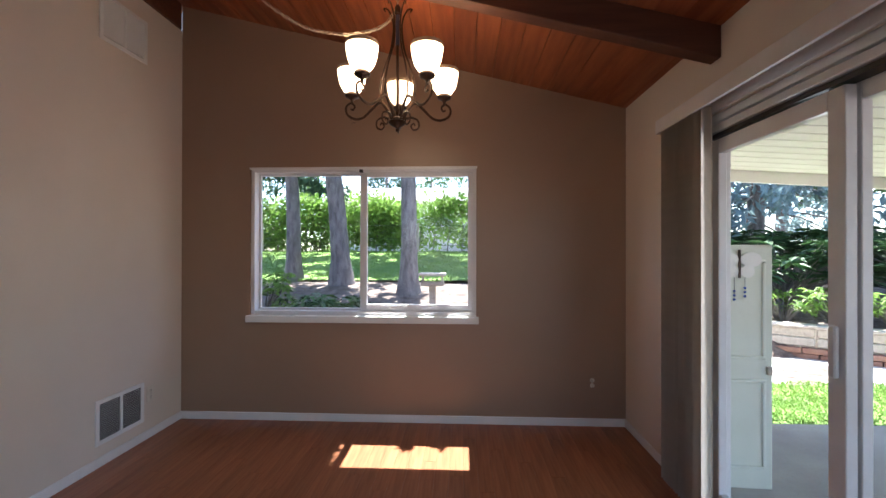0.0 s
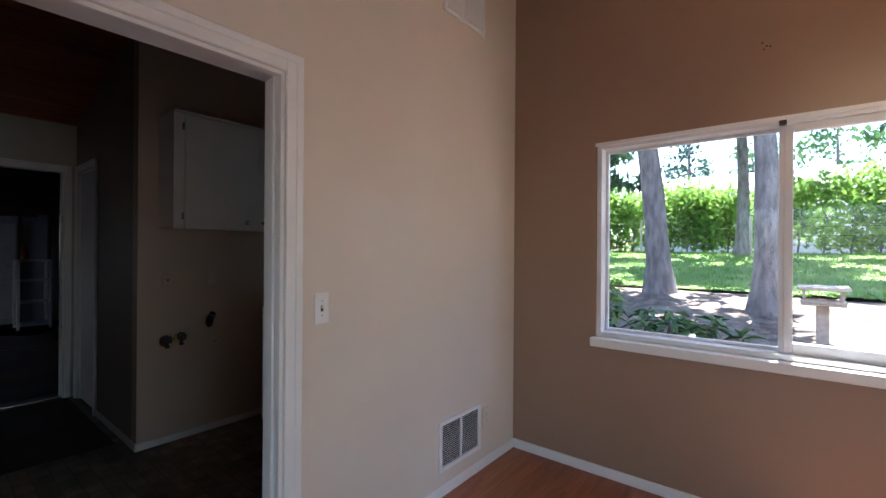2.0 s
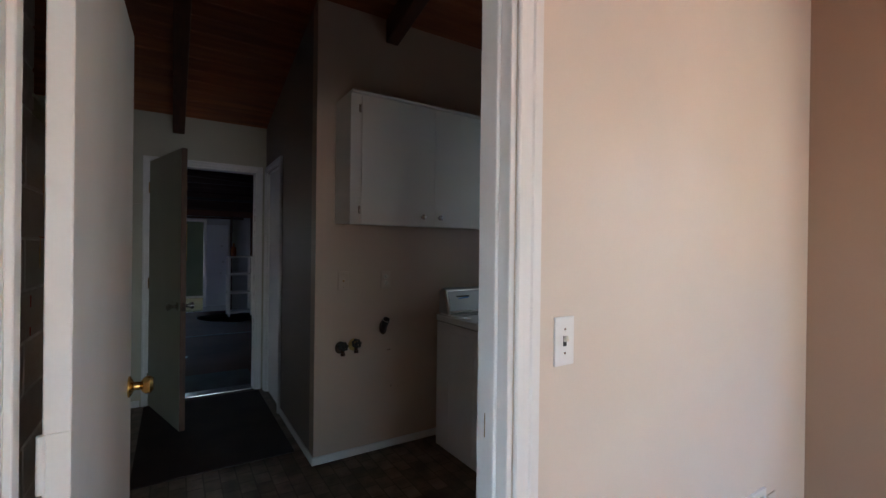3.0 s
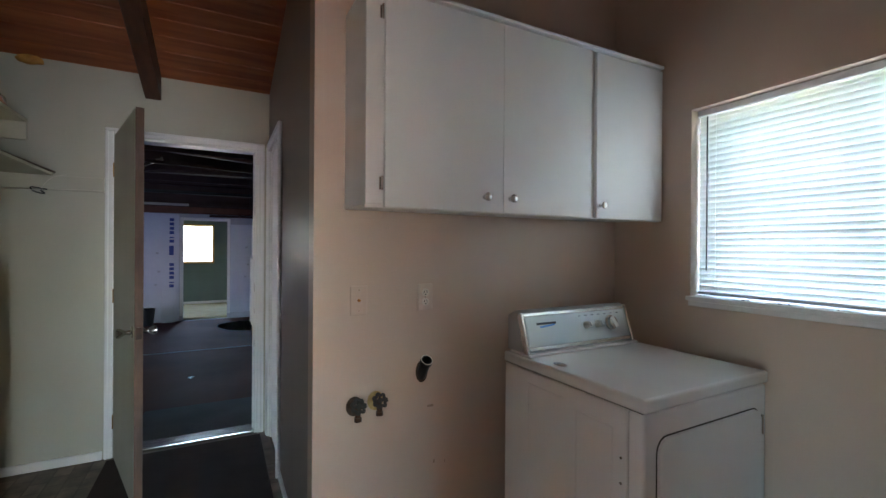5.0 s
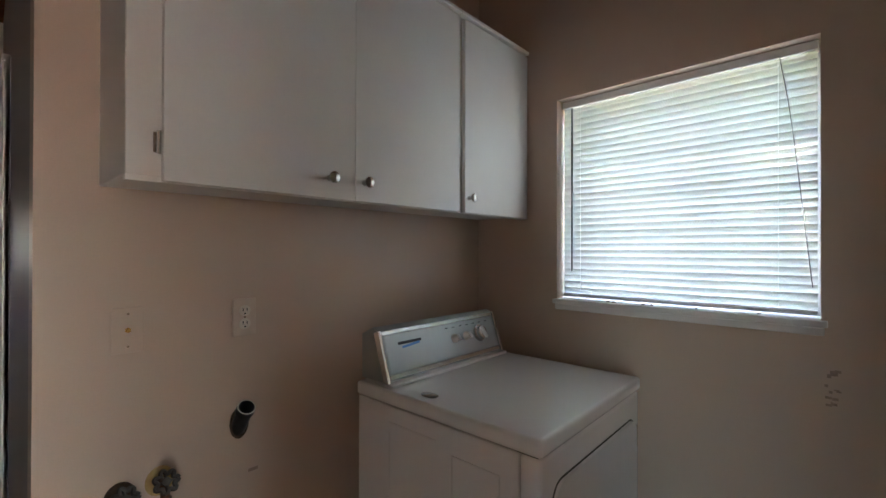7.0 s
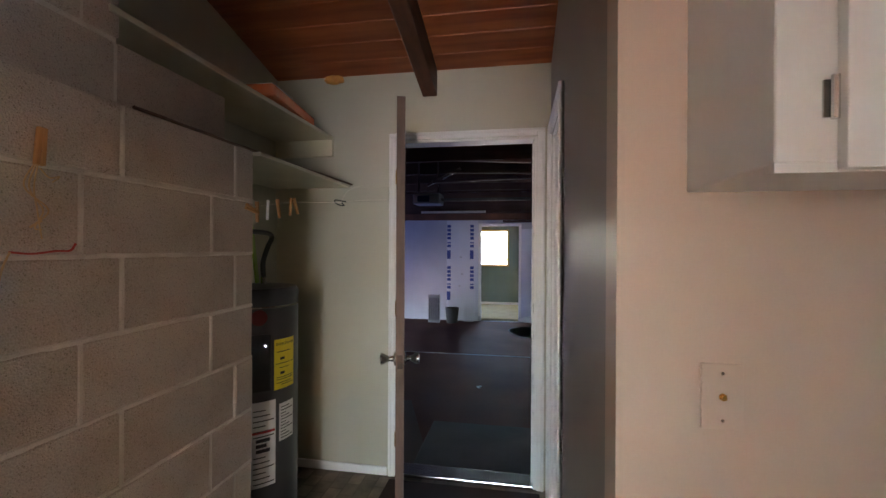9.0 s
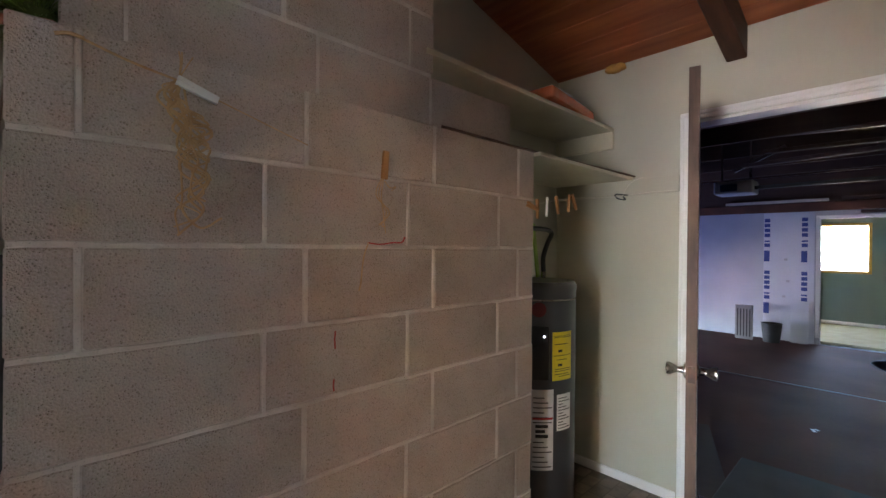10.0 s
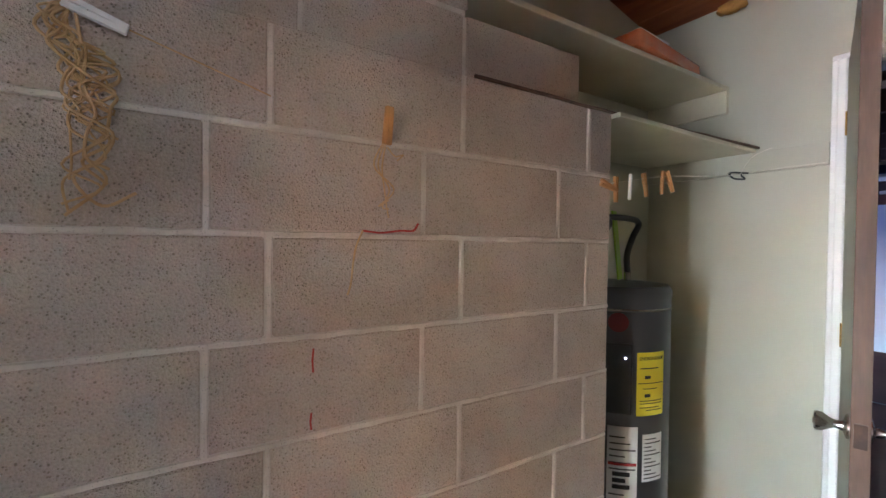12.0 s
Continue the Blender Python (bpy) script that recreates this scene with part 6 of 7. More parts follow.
for f, tilt, turn, mat, lab in ((0.97, 2, 15, M_PEG, "pine clothes peg on the line"), (0.885, -4, 30, M_TRIM, "white clothes peg on the line"), (0.81, 14, 10, M_PEG, "pine clothes peg on the line"), (0.69, -6, 20, M_PEG, "pine clothes peg on the line"), (0.63, 32, 0, M_PEG, "pine clothes peg hanging askew on the line")):
    p = line_pts[int(f * (len(line_pts) - 1))]
    peg(pose(GW, 0.335, 1.68) @ Matrix.Translation(p) @ pose(0, 0, 0, 0, tilt, 0) @ pose(0, 0, 0, 0, 0, turn), mat, lab)
p = line_pts[-1]
peg(pose(GW, 0.335, 1.68) @ Matrix.Translation(p) @ pose(0.03, 0.01, -0.005, 0, 75, 0), M_PEG, "pine clothes peg clipped sideways at the blocks")

# twine and pegs on the block face
M_TWINE = material("jute_twine", (0.62, 0.41, 0.22), 0.9, second=(0.46, 0.28, 0.13), scale=30, grain=150, bump=0.3)
M_REDSTRING = material("red_string", (0.42, 0.04, 0.03), 0.8, bump=0)


def twine(name, strands, label, extra=()):
    t = thing(name, pose(0, BY, 0), label, "twine")
    for k, (pts, r) in enumerate(strands):
        bm = bmesh.new()
        tube(bm, curve_pts([(x, y + 0.006, z) for x, y, z in pts], 6), r, 6)
        part("strand", bm, M_TWINE, t)
    return t


r7 = random.Random(21)
strands = []
for k in range(12):
    x, reach = -2.915 + r7.uniform(-0.010, 0.010), r7.uniform(0.16, 0.33)
    pts, n = [(x, 0.012, 1.728)], 9
    for q in range(1, n):
        f = q / (n - 1)
        x = -2.915 - 0.035 * f + 0.012 * math.sin(9 * f) + r7.uniform(-0.034, 0.034)
        pts.append((x, 0.008 + r7.uniform(0, 0.014), 1.728 - reach * f + r7.uniform(-0.012, 0.012)))
    if k % 3 == 0:
        pts.append((x + r7.choice((-0.045, 0.05)), 0.008, pts[-1][2] + r7.uniform(-0.03, 0.03)))
    strands.append((pts, 0.0020 + 0.0006 * (k % 2)))
for k in range(5):
    a = r7.uniform(0.3, 2.8)
    strands.append(([(-2.915, 0.01, 1.735), (-2.915 + 0.03 * math.cos(a), 0.025, 1.735 + 0.03 * math.sin(a)), (-2.915 + 0.06 * math.cos(a), 0.015, 1.735 + 0.055 * math.sin(a))], 0.0014))
strands.append(([(-2.755, 0.003, 1.768), (-2.83, 0.008, 1.745), (-2.915, 0.012, 1.728)], 0.0025))
strands.append(([(-2.715, 0.003, 1.765), (-2.735, 0.008, 1.77), (-2.757, 0.006, 1.768)], 0.0035))
strands.append(([(-2.915, 0.012, 1.728), (-3.02, 0.008, 1.698), (-3.215, 0.003, 1.642)], 0.0014))
tw = twine("twine_bundle", strands, "frayed jute twine bundle hanging on the block wall")
bm = bmesh.new()
for k in range(3):
    pts = [(-2.95 + 0.03 * math.cos(a + k), 0.012 + 0.004 * k, 1.625 + 0.02 * math.sin(a + k)) for a in (0.8 * i for i in range(9))]
    tube(bm, curve_pts(pts, 3), 0.0022, 6)
part("knot", bm, M_TWINE, tw)
peg(pose(-2.928, BY + 0.022, 1.722, 0, 72, 0), M_TRIM, "white clothes peg clipped across the twine bundle", 3)
strands = [([(-3.464, 0.004, 1.60), (-3.450 + 0.01 * k, 0.008, 1.53), (-3.455 - 0.012 * k, 0.010, 1.48), (-3.462 + 0.01 * k, 0.008, 1.44), (-3.468, 0.006, 1.415 + 0.02 * k)], 0.0016) for k in range(3)]
strands.append(([(-3.464, 0.004, 1.575), (-3.48, 0.01, 1.555), (-3.50, 0.012, 1.56), (-3.485, 0.012, 1.545)], 0.0016))
twine("twine_bundle", strands, "thin pale twine loop hanging from a peg")
peg(pose(-3.463, BY + 0.012, 1.600, 0, 176, 0), M_PEG, "pine clothes peg holding thin twine on the blocks", 2)
tw = twine("twine_end", [([(-3.408, 0.003, 1.385), (-3.392, 0.006, 1.35), (-3.385, 0.006, 1.31), (-3.380, 0.008, 1.27), (-3.372, 0.01, 1.245)], 0.0020)], "loose end of pale twine on the block face")
bm = bmesh.new()
tube(bm, curve_pts([(-3.408, BY + 0.006, 1.385), (-3.45, BY + 0.010, 1.381), (-3.50, BY + 0.008, 1.387), (-3.535, BY + 0.006, 1.388), (-3.548, BY + 0.006, 1.405)], 5), 0.0026, 6)
single("red_string", bm, M_REDSTRING, "short red string lying on the block joint", "string")
for x, z0, z1 in ((-3.305, 1.085, 1.135), (-3.302, 0.965, 1.0)):
    bm = bmesh.new()
    tube(bm, [(x, BY + 0.0008, z0), (x + 0.002, BY + 0.001, (z0 + z1) / 2), (x, BY + 0.0008, z1)], 0.0022, 5)
    single("red_mark", bm, M_REDSTRING, "thin red chalk mark on the concrete block", "mark", "red marks on the blocks")

# brooms and brushes in the gap beside the chimney
def pole(p0, p1, r, mat):
    bm = bmesh.new()
    cyl(bm, p0, p1, r, seg=12)
    return bm


br = thing("extension_duster", pose(-2.493, 0.457, 0.0), "green bristle duster on a metal extension pole, leaning", "duster")
def P3(t):
    return Vector((-0.158 * t, -0.378 * t, 1.80 * t))
part("pole", pole(P3(0), P3(0.72), 0.012, None), M_CHROME, br, smooth=True)
part("grip", pole(P3(0.72), P3(0.815), 0.014, None), material("yellow_red_pole_sleeve", (0.62, 0.45, 0.05), 0.4, second=(0.45, 0.05, 0.03), scale=14, mix=0.3, bump=0), br, "yellow and red printed sleeve")
part("pole", pole(P3(0.815), P3(1.02), 0.008, None), M_CHROME, br, smooth=True)
bm = bmesh.new()
r5 = random.Random(9)
c0 = Vector((-0.20, -0.34, 1.862))
for k in range(1500):
    d = Vector((r5.gauss(0, 1), r5.gauss(0, 0.7), r5.gauss(0, 1))).normalized()
    q = c0 + Vector((d.x * 0.098, d.y * 0.055, d.z * 0.085))
    side = d.cross(Vector((0.3, 0.5, 0.8))).normalized() * 0.0016
    b0 = c0 + (q - c0) * 0.35
    bm.faces.new([bm.verts.new(v) for v in (b0 - side, b0 + side, q + side * 0.4, q - side * 0.4)])
part("bristles", bm, leafy("green_nylon_bristle", (0.16, 0.24, 0.03), (0.08, 0.13, 0.015), 0.2), br, "olive green bristle head")
bm = bmesh.new()
bmesh.ops.create_icosphere(bm, subdivisions=2, radius=0.048, matrix=Matrix.Translation(c0))
part("bristle_core", bm, material("olive_core", (0.07, 0.10, 0.015), 0.9, bump=0.2), br)
bl = thing("broom_handle", pose(-2.628, 0.43, 0.0), "dark metal broom handle leaning beside the blocks", "broom")
part("pole", pole((0, 0, 0), (-0.012, -0.24, 1.35), 0.010, None), M_DARKVOID, bl, smooth=True)
bm = bmesh.new()
tube(bm, curve_pts([(-2.36, 0.16, 1.20), (-2.40, 0.18, 1.50), (-2.455, 0.18, 1.666), (-2.488, 0.18, 1.732), (-2.542, 0.18, 1.788), (-2.599, 0.18, 1.819), (-2.70, 0.20, 1.836), (-2.725, 0.23, 1.82)], 8), 0.011, 12)
single("orange_hose", bm, material("orange_brown_hose", (0.42, 0.13, 0.05), 0.4, second=(0.34, 0.10, 0.04), scale=8, bump=0.05), "orange brown hose curving over the gap", "hose", smooth=True)

# ---------------------------------------------------------------- garage and the room beyond it
GZ, GX, GD = -0.10, -11.55, 0.12
structure("floor_garage", B(GX - 0.12, GW - 0.12, -3.3, 4.4, GZ - 0.1, GZ), M_GARAGEFLOOR, "worn oxblood painted concrete garage floor")
structure("floor_far_room", B(-14.2, GX - 0.12, -1.5, 3.0, GZ - 0.1, GZ + 0.04), material("pale_tan_carpet", (0.52, 0.46, 0.28), 0.9, second=(0.46, 0.40, 0.23), scale=5, grain=120, bump=0.3), "pale tan floor of the room beyond")
M_DRYWALL = material("bare_drywall", (0.52, 0.53, 0.56), 0.8, second=(0.44, 0.45, 0.48), scale=1.5, grain=60, bump=0.1)
M_FOAM = material("white_foam_insulation_board", (0.66, 0.68, 0.74), 0.6, second=(0.60, 0.62, 0.68), scale=2, grain=60, bump=0.05)
M_GREEN = material("grey_green_wall_paint", (0.15, 0.19, 0.17), 0.6, second=(0.13, 0.17, 0.15), scale=2, grain=100, bump=0.1)
D_FAR = (0.655, 1.420, GZ, 1.86)
wall("wall_garage_far", M_DRYWALL, "y", GX, -0.12, -3.3, 4.4, GZ - 0.05, 3.0, "bare drywall at the far end of the garage", [D_FAR])
# unseen opening, cut low so blue light brightens the far wall's foot
wall("wall_garage_south", M_DARKWOOD, "x", -3.3, -0.1, GX, GW - 0.12, GZ - 0.05, 3.0, "dark garage wall, unseen vehicle door opening kept low to shape light", [(-10.9, -8.1, GZ, 0.36)])
# added out of view to keep sky light from leaking into the garage
wall("wall_garage_east", M_DARKWOOD, "y", GW - 0.122, -0.05, -3.4, 4.5, GZ - 0.05, 3.0, "unseen dark wall added on the garage side to block sky light", [(DOOR_G[0], DOOR_G[1], -0.02, DOOR_G[3])])
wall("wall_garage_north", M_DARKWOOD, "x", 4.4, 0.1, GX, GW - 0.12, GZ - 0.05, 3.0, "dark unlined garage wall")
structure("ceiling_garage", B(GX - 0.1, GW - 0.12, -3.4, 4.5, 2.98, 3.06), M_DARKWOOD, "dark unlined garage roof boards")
structure("wall_garage_gable", B(GX, GX + 0.02, -3.3, 4.4, 2.115, 2.98), M_DARKWOOD, "dark unlined boards above the header in the garage")
wall("wall_far_room", M_GREEN, "y", -14.0, -0.12, -1.5, 3.0, GZ, 2.6, "grey green painted wall of the far room", [(0.36, 1.115, 0.98, 1.845)])
wall("wall_far_room_south", M_GREEN, "x", -1.5, -0.1, -14.0, GX - 0.12, GZ, 2.6, "grey green side wall of the far room")
wall("wall_far_room_north", M_GREEN, "x", 3.0, 0.1, -14.0, GX - 0.12, GZ, 2.6, "grey green side wall of the far room")
structure("ceiling_far_room", B(-14.1, GX - 0.12, -1.6, 3.1, 2.6, 2.66), M_TRIM, "white ceiling of the far room")
structure("baseboard", B(-14.0, -13.985, -1.5, 3.0, GZ + 0.04, GZ + 0.10), M_TRIM, "pale baseboard of the far room")
w3 = thing("window_3", pose(-14.0, 0.36, 0.98), "bright window with a yellow wooden frame", "window", kind="structure")
M_PINE = material("yellow_pine_frame", (0.50, 0.30, 0.05), 0.5, second=(0.42, 0.24, 0.04), scale=6, grain=60, bump=0.1)
for a, b, c, d in ((-0.05, 0.0, -0.05, 0.915), (0.755, 0.805, -0.05, 0.915), (0.0, 0.755, 0.865, 0.915), (0.0, 0.755, -0.05, 0.0)):
    part("window_frame", B(0.0, 0.03, a, b, c, d, bevel=0.004), M_PINE, w3)
part("sash_bar", B(-0.05, -0.02, 0.0, 0.755, 0.13, 0.15), M_PINE, w3)
bm = bmesh.new()
box(bm, -0.04, -0.036, 0, 0.755, 0, 0.865)
part("pane", bm, M_GLASS, w3).visible_shadow = False
c = casing("door_casing", "y", GX, D_FAR[0], D_FAR[1], D_FAR[3], 0.055, 0.016, "grey painted casing round the far doorway")

# insulation boards with blue print
def foam_board(y0, y1, z0, z1, bars, label):
    f = thing("insulation_board", pose(GX + 0.002, y0, z0), label, "insulation board", "insulation boards on the garage wall")
    part("board", B(0, 0.025, 0, y1 - y0, 0, z1 - z0, bevel=0.003), M_FOAM, f)
    blue = bpy.data.materials.get("blue_board_print") or material("blue_board_print", (0.05, 0.08, 0.30), 0.6, bump=0)
    for yy, zz in bars:
        for k in range(6):
            part("print_bar", B(0.025, 0.0262, yy, yy + 0.075, zz + 0.082 * k, zz + 0.082 * k + (0.058 if k != 1 else 0.025)), blue, f, "blue printed block")
        part("logo", B(0.025, 0.0262, yy - 0.005, yy + 0.07, zz - 0.24, zz - 0.06), blue, f)
    for yy, zz in ((0.25, 0.7), (0.27, 1.3), (0.30, 0.95)):
        part("faint_mark", B(0.025, 0.0261, yy, yy + 0.045, zz, zz + 0.035), M_DRYWALL, f)


foam_board(-0.06, 0.59, GZ, 1.98, ((0.01, 0.66), (0.01, 1.52), (0.49, 0.66), (0.49, 1.52)), "white foam insulation board with blue printing")
foam_board(1.48, 1.90, GZ + 0.12, 1.80, (), "white foam insulation board beside the doorway")
single("board_offcut", B(-0.22, 0.0, 0.0, 0.012, 0, 0.66, bevel=0.002), M_FOAM, "white board offcut leaning on the garage wall", "board", m=pose(GX + 0.12, 0.53, GZ, 0, 0, 90) @ pose(0, 0, 0, -6, 0, 0))
pn = thing("leaning_panel", pose(GX + 0.35, -0.38, GZ, 0, 0, 92), "grey metal louvred panel standing by the wall", "panel")
part("panel", B(0.0, 0.24, -0.03, 0.03, 0.0, 0.56, bevel=0.006), M_CONCRETE, pn)
for k in range(5):
    part("rib", B(0.03 + 0.042 * k, 0.045 + 0.042 * k, -0.036, -0.03, 0.05, 0.5), M_DARKVOID, pn)
bk = thing("dark_bucket", pose(GX + 0.3, 0.10, GZ), "dark bucket and rags by the wall", "bucket")
bm = bmesh.new()
lathe(bm, [(0.11, 0), (0.14, 0.30), (0.145, 0.30), (0.135, 0.29), (0.105, 0.01)], 20, caps=False)
part("pail", bm, M_BLACK, bk, smooth=True)
structure("trim_far_wall", B(GX, GX + 0.05, -3.3, 4.4, 1.985, 2.115, bevel=0.004), material("reddish_header_lumber", (0.16, 0.06, 0.03), 0.7, second=(0.10, 0.04, 0.02), scale=4, grain=40, bump=0.2), "reddish timber header along the garage wall")
for k, (y0, y1, z) in enumerate(((-0.6, 0.75, 2.13), (0.9, 1.8, 2.14), (1.1, 2.2, 1.93))):
    single("wall_brace", B(GX + 0.05, GX + 0.09, y0, y1, z, z + 0.045, bevel=0.003), M_DARKWOOD if k else M_WEATHERED, "rough timber batten nailed along the garage wall", "batten", "battens on the garage wall")
for y in (1.93, 2.35):
    single("wall_stud", B(GX, GX + 0.09, y, y + 0.045, GZ, 1.985), M_DARKWOOD, "dark timber stud of the unlined garage wall", "stud", "studs of the garage wall")
bm = bmesh.new()
for k in range(7):
    x = GX + 0.4 + 0.95 * k
    box(bm, x, x + 0.045, -3.3, 4.4, 2.55, 2.75)
tagged(part("rafters", bm, M_DARKWOOD), "dark rough-sawn garage ceiling joists", "joists", kind="structure")
for k, (y, z, a) in enumerate(((1.45, 2.16, 8), (1.55, 2.02, 6), (1.35, 1.95, 3))):
    single("loose_lumber", B(-1.3, 1.3, -0.045, 0.045, -0.02, 0.02, bevel=0.003), M_DARKWOOD if k else M_BEAM, "reddish brown lumber stored under the joists", "lumber", "lumber under the joists", m=pose(-8.2, y, z + 0.35, 0, a, 62))
op = thing("garage_door_opener", pose(-9.0, 0.08, 2.05), "pale garage door opener hanging from the joists", "garage door opener")
part("housing", B(-0.18, 0.18, -0.2, 0.2, 0.0, 0.16, bevel=0.025, seg=3), material("grey_opener_housing", (0.42, 0.42, 0.40), 0.5, bump=0.05), op)
part("lens", B(0.17, 0.19, -0.13, 0.05, 0.03, 0.12, bevel=0.008), material("smoked_lens", (0.04, 0.06, 0.10), 0.2, bump=0), op)
for y in (-0.15, 0.15):
    part("hanger", B(-0.01, 0.01, y - 0.012, y + 0.012, 0.15, 0.93), M_CHROME, op)
part("rail", B(0.0, 0.06, 0.2, 4.2, 0.05, 0.09), M_DARKVOID, op)
part("strap", B(-0.012, 0.012, -0.02, 0.02, 0, 0.55, m=pose(0.1, 0.0, 0.28, 0, 0, 0) @ pose(0, 0, 0, -65, 0, 0)), M_CHROME, op)
bm = bmesh.new()
tube(bm, [(-8.6, -3.31, 2.17), (-8.6, 4.41, 2.19)], 0.008, 6)
single("hanging_wire", bm, M_CHROME, "thin wire strung across the garage", "wire")


def frame_shelf():
    s = thing("white_shelf_unit", pose(-10.75, 1.83, GZ, 0, 0, 0), "white plastic open shelf unit by the garage wall", "shelf unit")
    for x in (-0.2, 0.2):
        for y in (0.0, 0.42):
            part("post", B(x - 0.022, x + 0.022, y - 0.022, y + 0.022, 0, 1.22, bevel=0.004), M_TRIM, s)
    for z in (0.06, 0.46, 0.84, 1.20):
        part("shelf", B(-0.22, 0.22, -0.02, 0.44, z, z + 0.03, bevel=0.004), M_TRIM, s)
    bt = thing("amber_bottle", pose(-10.72, 1.92, GZ + 1.231), "amber bottle standing on the shelf unit", "bottle")
    bm = bmesh.new()
    lathe(bm, [(0.045, 0), (0.05, 0.01), (0.05, 0.16), (0.02, 0.21), (0.018, 0.27), (0.0005, 0.27)], 18)
    part("body", bm, material("amber_plastic", (0.30, 0.09, 0.02), 0.25, bump=0), bt, smooth=True)


frame_shelf()
bm = bmesh.new()
vs = []
r6 = random.Random(2)
for k in range(22):
    a = 6.2832 * k / 22
    rr = 0.75 + 0.25 * r6.random()
    vs.append(bm.verts.new((-10.5 + 0.75 * rr * math.cos(a), 1.85 + 0.62 * rr * math.sin(a), GZ + 0.004)))
bm.faces.new(vs)
bmesh.ops.solidify(bm, geom=list(bm.faces), thickness=-0.002)
single("bare_floor_patch", bm, M_CONCRETE, "bare grey concrete patch in the painted garage floor", "floor patch")
structure("garage_step", B(-6.25, GW - 0.14, 0.72, 1.60, GZ, GZ + 0.035, bevel=0.006), material("dark_landing_concrete", (0.075, 0.068, 0.062), 0.8, second=(0.05, 0.045, 0.042), scale=3, grain=50, bump=0.3), "low worn concrete landing inside the garage")
single("floor_board", B(-0.65, 0.65, -0.28, 0.28, 0, 0.012, bevel=0.002), M_DARKWOOD, "dark board lying on the garage floor", "board", m=pose(-6.05, 0.35, GZ + 0.002, 0, 0, 20))
structure("floor_seam", B(-8.72, -8.70, -3.2, 4.3, GZ, GZ + 0.003), M_CONCRETE, "pale control joint in the garage floor")
bm = bmesh.new()
box(bm, -0.03, 0.03, -0.012, 0.012, 0, 0.003)
box(bm, -0.02, 0.01, 0.03, 0.045, 0, 0.003, m=pose(0, 0, 0, 0, 0, 30))
single("paint_chips", bm, M_LABELWHITE, "pale paint chips on the garage floor", "chips", m=pose(-7.3, 1.0, GZ, 0, 0, 25))

# ---------------------------------------------------------------- pieces: blocks, floor strips
def rounded_block(w, d, h, seed):
    """A rough block with worn arrises; face towards +y."""
    r = random.Random(seed)
    bm = bmesh.new()
    box(bm, -w / 2, w / 2, -d, 0, 0, h, 0.004, 1)
    for v in bm.verts:
        v.co += Vector((r.uniform(-0.0012, 0.0012), r.uniform(-0.0012, 0.0012), r.uniform(-0.0012, 0.0012)))
    return mesh_of("block", bm, M_BLOCK)


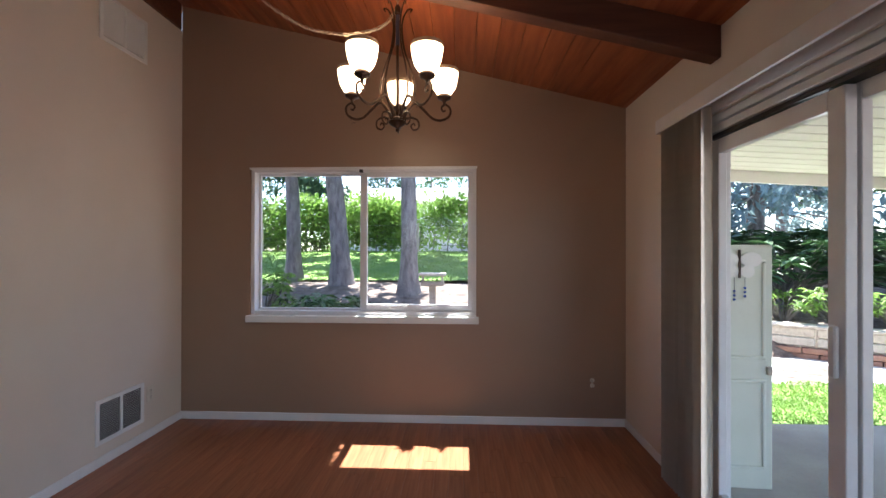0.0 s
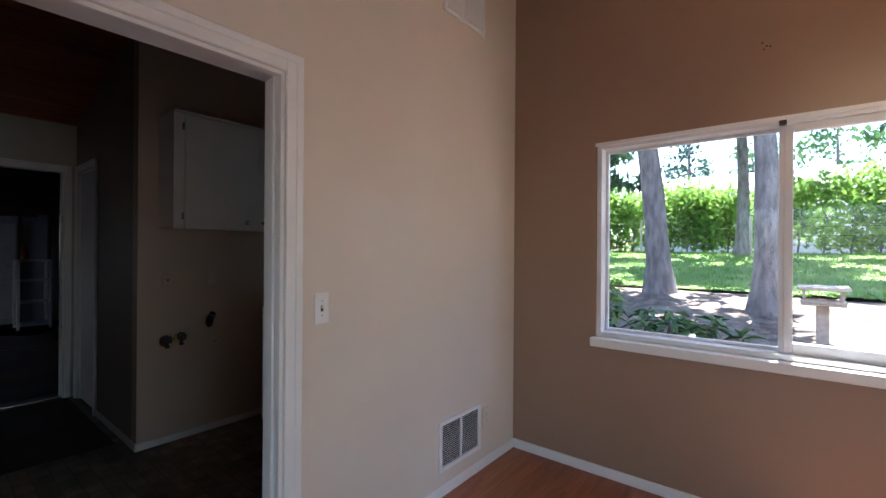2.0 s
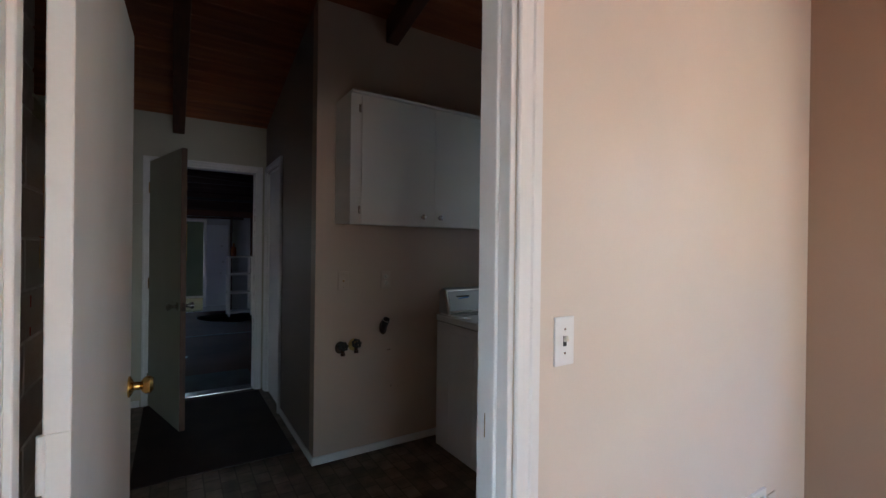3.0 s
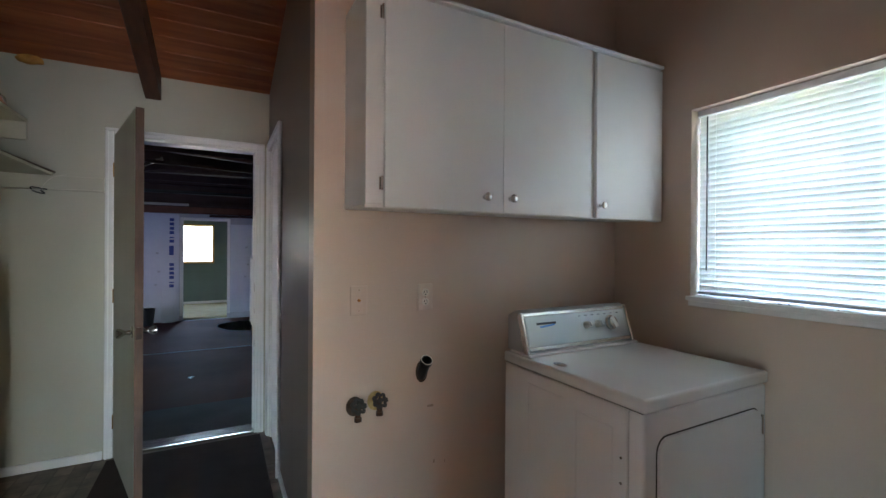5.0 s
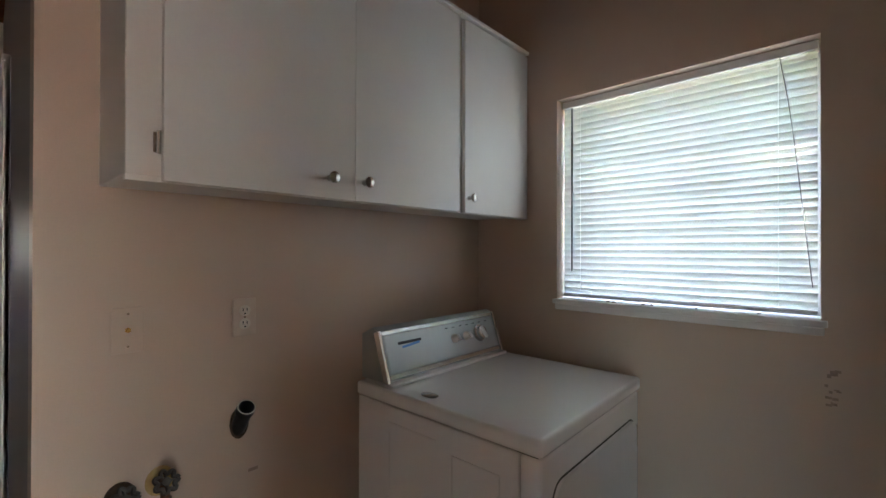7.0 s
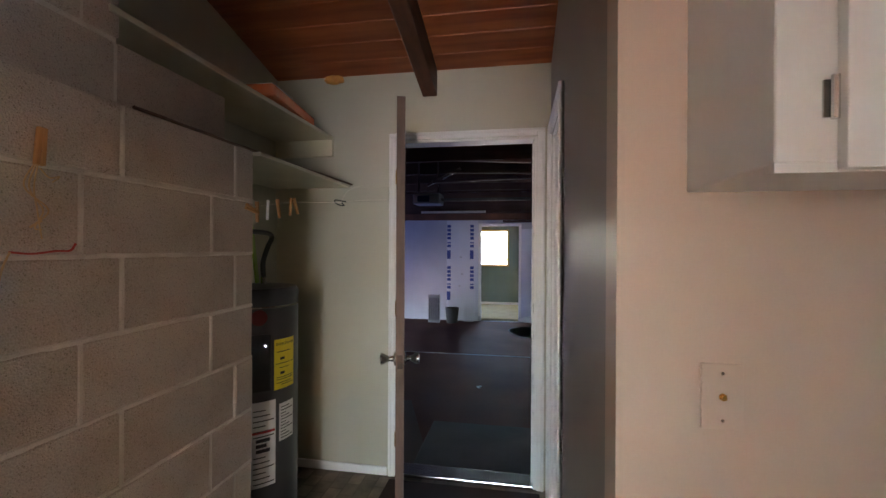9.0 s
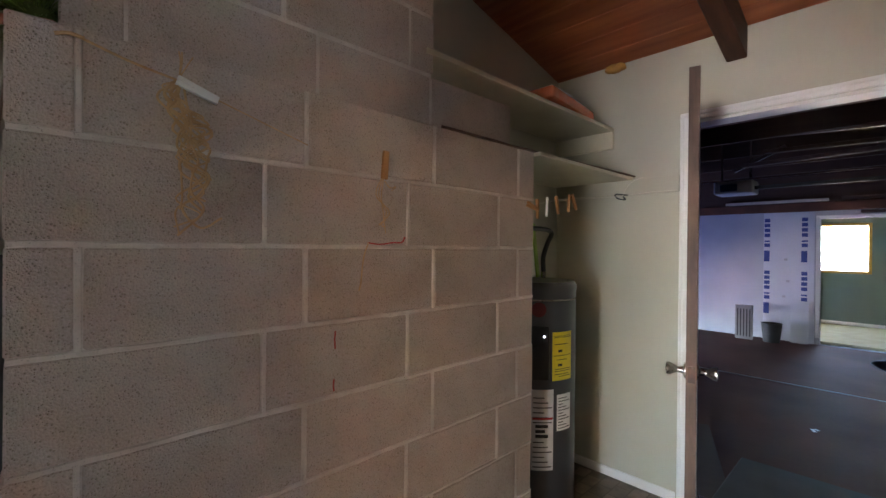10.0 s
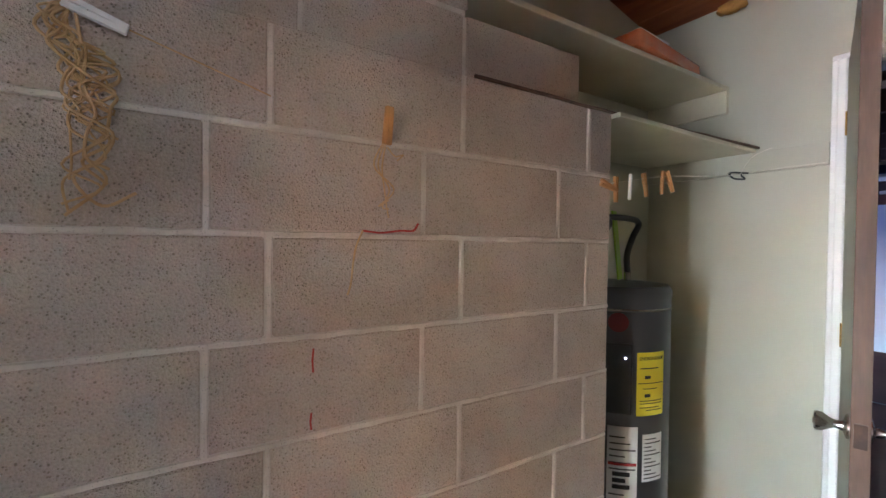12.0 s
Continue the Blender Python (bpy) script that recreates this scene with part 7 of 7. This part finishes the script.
def block_chimney():
    J, H = 0.013, 0.2117
    c = thing("wall_block_chimney", pose(0, 0, 0), "grey concrete block chimney breast with pale mortar joints", "block wall", kind="structure")
    part("mortar_core", B(-4.262, -2.655, SY + 0.001, BY - 0.005, 0.0, 1.784), M_MORTAR, c)
    part("mortar_core", B(-4.205, -2.735, SY + 0.001, 0.257, 1.79, 1.990), M_MORTAR, c)
    part("mortar_core", B(-3.742, -2.735, SY + 0.001, 0.257, 1.992, 2.80), M_MORTAR, c)
    cache = {}

    def lay(x0, x1, y, z0, z1, depth):
        key = (round(x1 - x0, 2), round(z1 - z0, 2), depth)
        variants = cache.setdefault(key, [])
        if len(variants) < 3:
            variants.append(rounded_block(x1 - x0, depth, z1 - z0, len(cache) * 7 + len(variants)))
            me = variants[-1]
        else:
            me = variants[random.randrange(3)]
        ob = new("block", me)
        ob.parent = c
        ob.matrix_basis = pose((x0 + x1) / 2, y + random.uniform(-0.0015, 0.0015), z0, 0, 0, random.uniform(-0.15, 0.15))

    def joint(x0, x1, z0, z1, y, proud):
        """A tooled bead of mortar that stands a little out of its joint."""
        bm = bmesh.new()
        n = max(2, int(max(x1 - x0, z1 - z0) / 0.03))
        rows = []
        for k in range(n + 1):
            f, q = k / n, random.uniform(-0.0018, 0.0018)
            if x1 - x0 > z1 - z0:
                x, mid, half = x0 + (x1 - x0) * f, (z0 + z1) / 2 + q, (z1 - z0) / 2 * random.uniform(0.8, 1.25)
                prof = [(x, -0.006, mid - half), (x, proud * 0.75, mid - half * 0.55), (x, proud, mid), (x, proud * 0.75, mid + half * 0.55), (x, -0.006, mid + half)]
            else:
                z, mid, half = z0 + (z1 - z0) * f, (x0 + x1) / 2 + q * 0.5, (x1 - x0) / 2 * random.uniform(0.9, 1.1)
                prof = [(mid - half, -0.006, z), (mid - half * 0.55, proud * 0.75, z), (mid, proud, z), (mid + half * 0.55, proud * 0.75, z), (mid + half, -0.006, z)]
            rows.append([bm.verts.new((a, y + b, c_)) for a, b, c_ in prof])
        for a, b in zip(rows, rows[1:]):
            for k in range(4):
                bm.faces.new((a[k], a[k + 1], b[k + 1], b[k]))
        part("mortar_joint", bm, M_MORTAR, c, smooth=True)

    odd, even = (-4.268, -4.157, -3.680, -3.216, -2.750, -2.648), (-4.268, -4.028, -3.566, -3.106, -2.648)
    for r in range(9):
        z1 = 1.790 - H * r
        z0 = max(z1 - H + J, 0.0)
        if z1 < 0.03:
            continue
        xs = odd if r % 2 == 0 else even
        for k, (a, b) in enumerate(zip(xs, xs[1:])):
            lay(a + (0 if k == 0 else J / 2), b - (0 if k == len(xs) - 2 else J / 2), BY, z0, z1, 0.10)
            if k:
                joint(a - 0.0075, a + 0.0075, z0 - 0.002, z1 + (0.002 if r else -0.004), BY, 0.0028)
        if r:
            joint(xs[0] + 0.003, xs[-1] - 0.003, z1 - 0.001, z1 + J + 0.001, BY, 0.0012)
    up = [(-4.210, -3.741, -3.293, -2.833, -2.728), (-3.747, -3.643, -3.190, -2.833, -2.728), (-3.747, -3.293, -2.833, -2.728), (-3.747, -3.643, -3.190, -2.728)]
    for r in range(4):
        z0 = 1.797 + H * r
        xs = up[r]
        for k, (a, b) in enumerate(zip(xs, xs[1:])):
            lay(a + (0 if k == 0 else J / 2), b - (0 if k == len(xs) - 2 else J / 2), 0.262, z0, z0 + H - J, 0.10)
    for a, b in ((-4.31, -4.06), (-4.055, -3.76)):
        lay(a, b, 0.11, 1.992, 2.068, 0.10)


block_chimney()


def laminate_floor():
    f = thing("floor_dining", pose(0, 0, 0), "glossy red brown laminate strip floor", "floor", kind="structure")
    w, L = 0.0875, 1.20
    me = mesh_of("strip", B(-w / 2 + 0.0003, w / 2 - 0.0003, -L / 2 + 0.0003, L / 2 - 0.0003, -0.011, 0.0, bevel=0.0006), M_FLOOR)
    n = int((XR - XL - WT / 2 * 0) / w) + 1
    for i in range(n):
        x = XL + w * (i + 0.5)
        off = (i * 0.43) % 1.0 * L
        for k in range(7):
            y = YS - 0.2 + off + L * k + L / 2
            if y - L / 2 > YW or x > XR + w / 2:
                continue
            ob = new("strip", me)
            ob.parent = f
            ob.matrix_basis = pose(x, min(y, YW + 0.02 + 0 * L) if y - L / 2 < YW - L else y, 0)
    part("doorway_strip", B(XL - WT, XL, DOOR_D[0] + 0.016, DOOR_D[1] - 0.016, -0.03, 0.001, bevel=0.001), M_FLOOR, f)


laminate_floor()
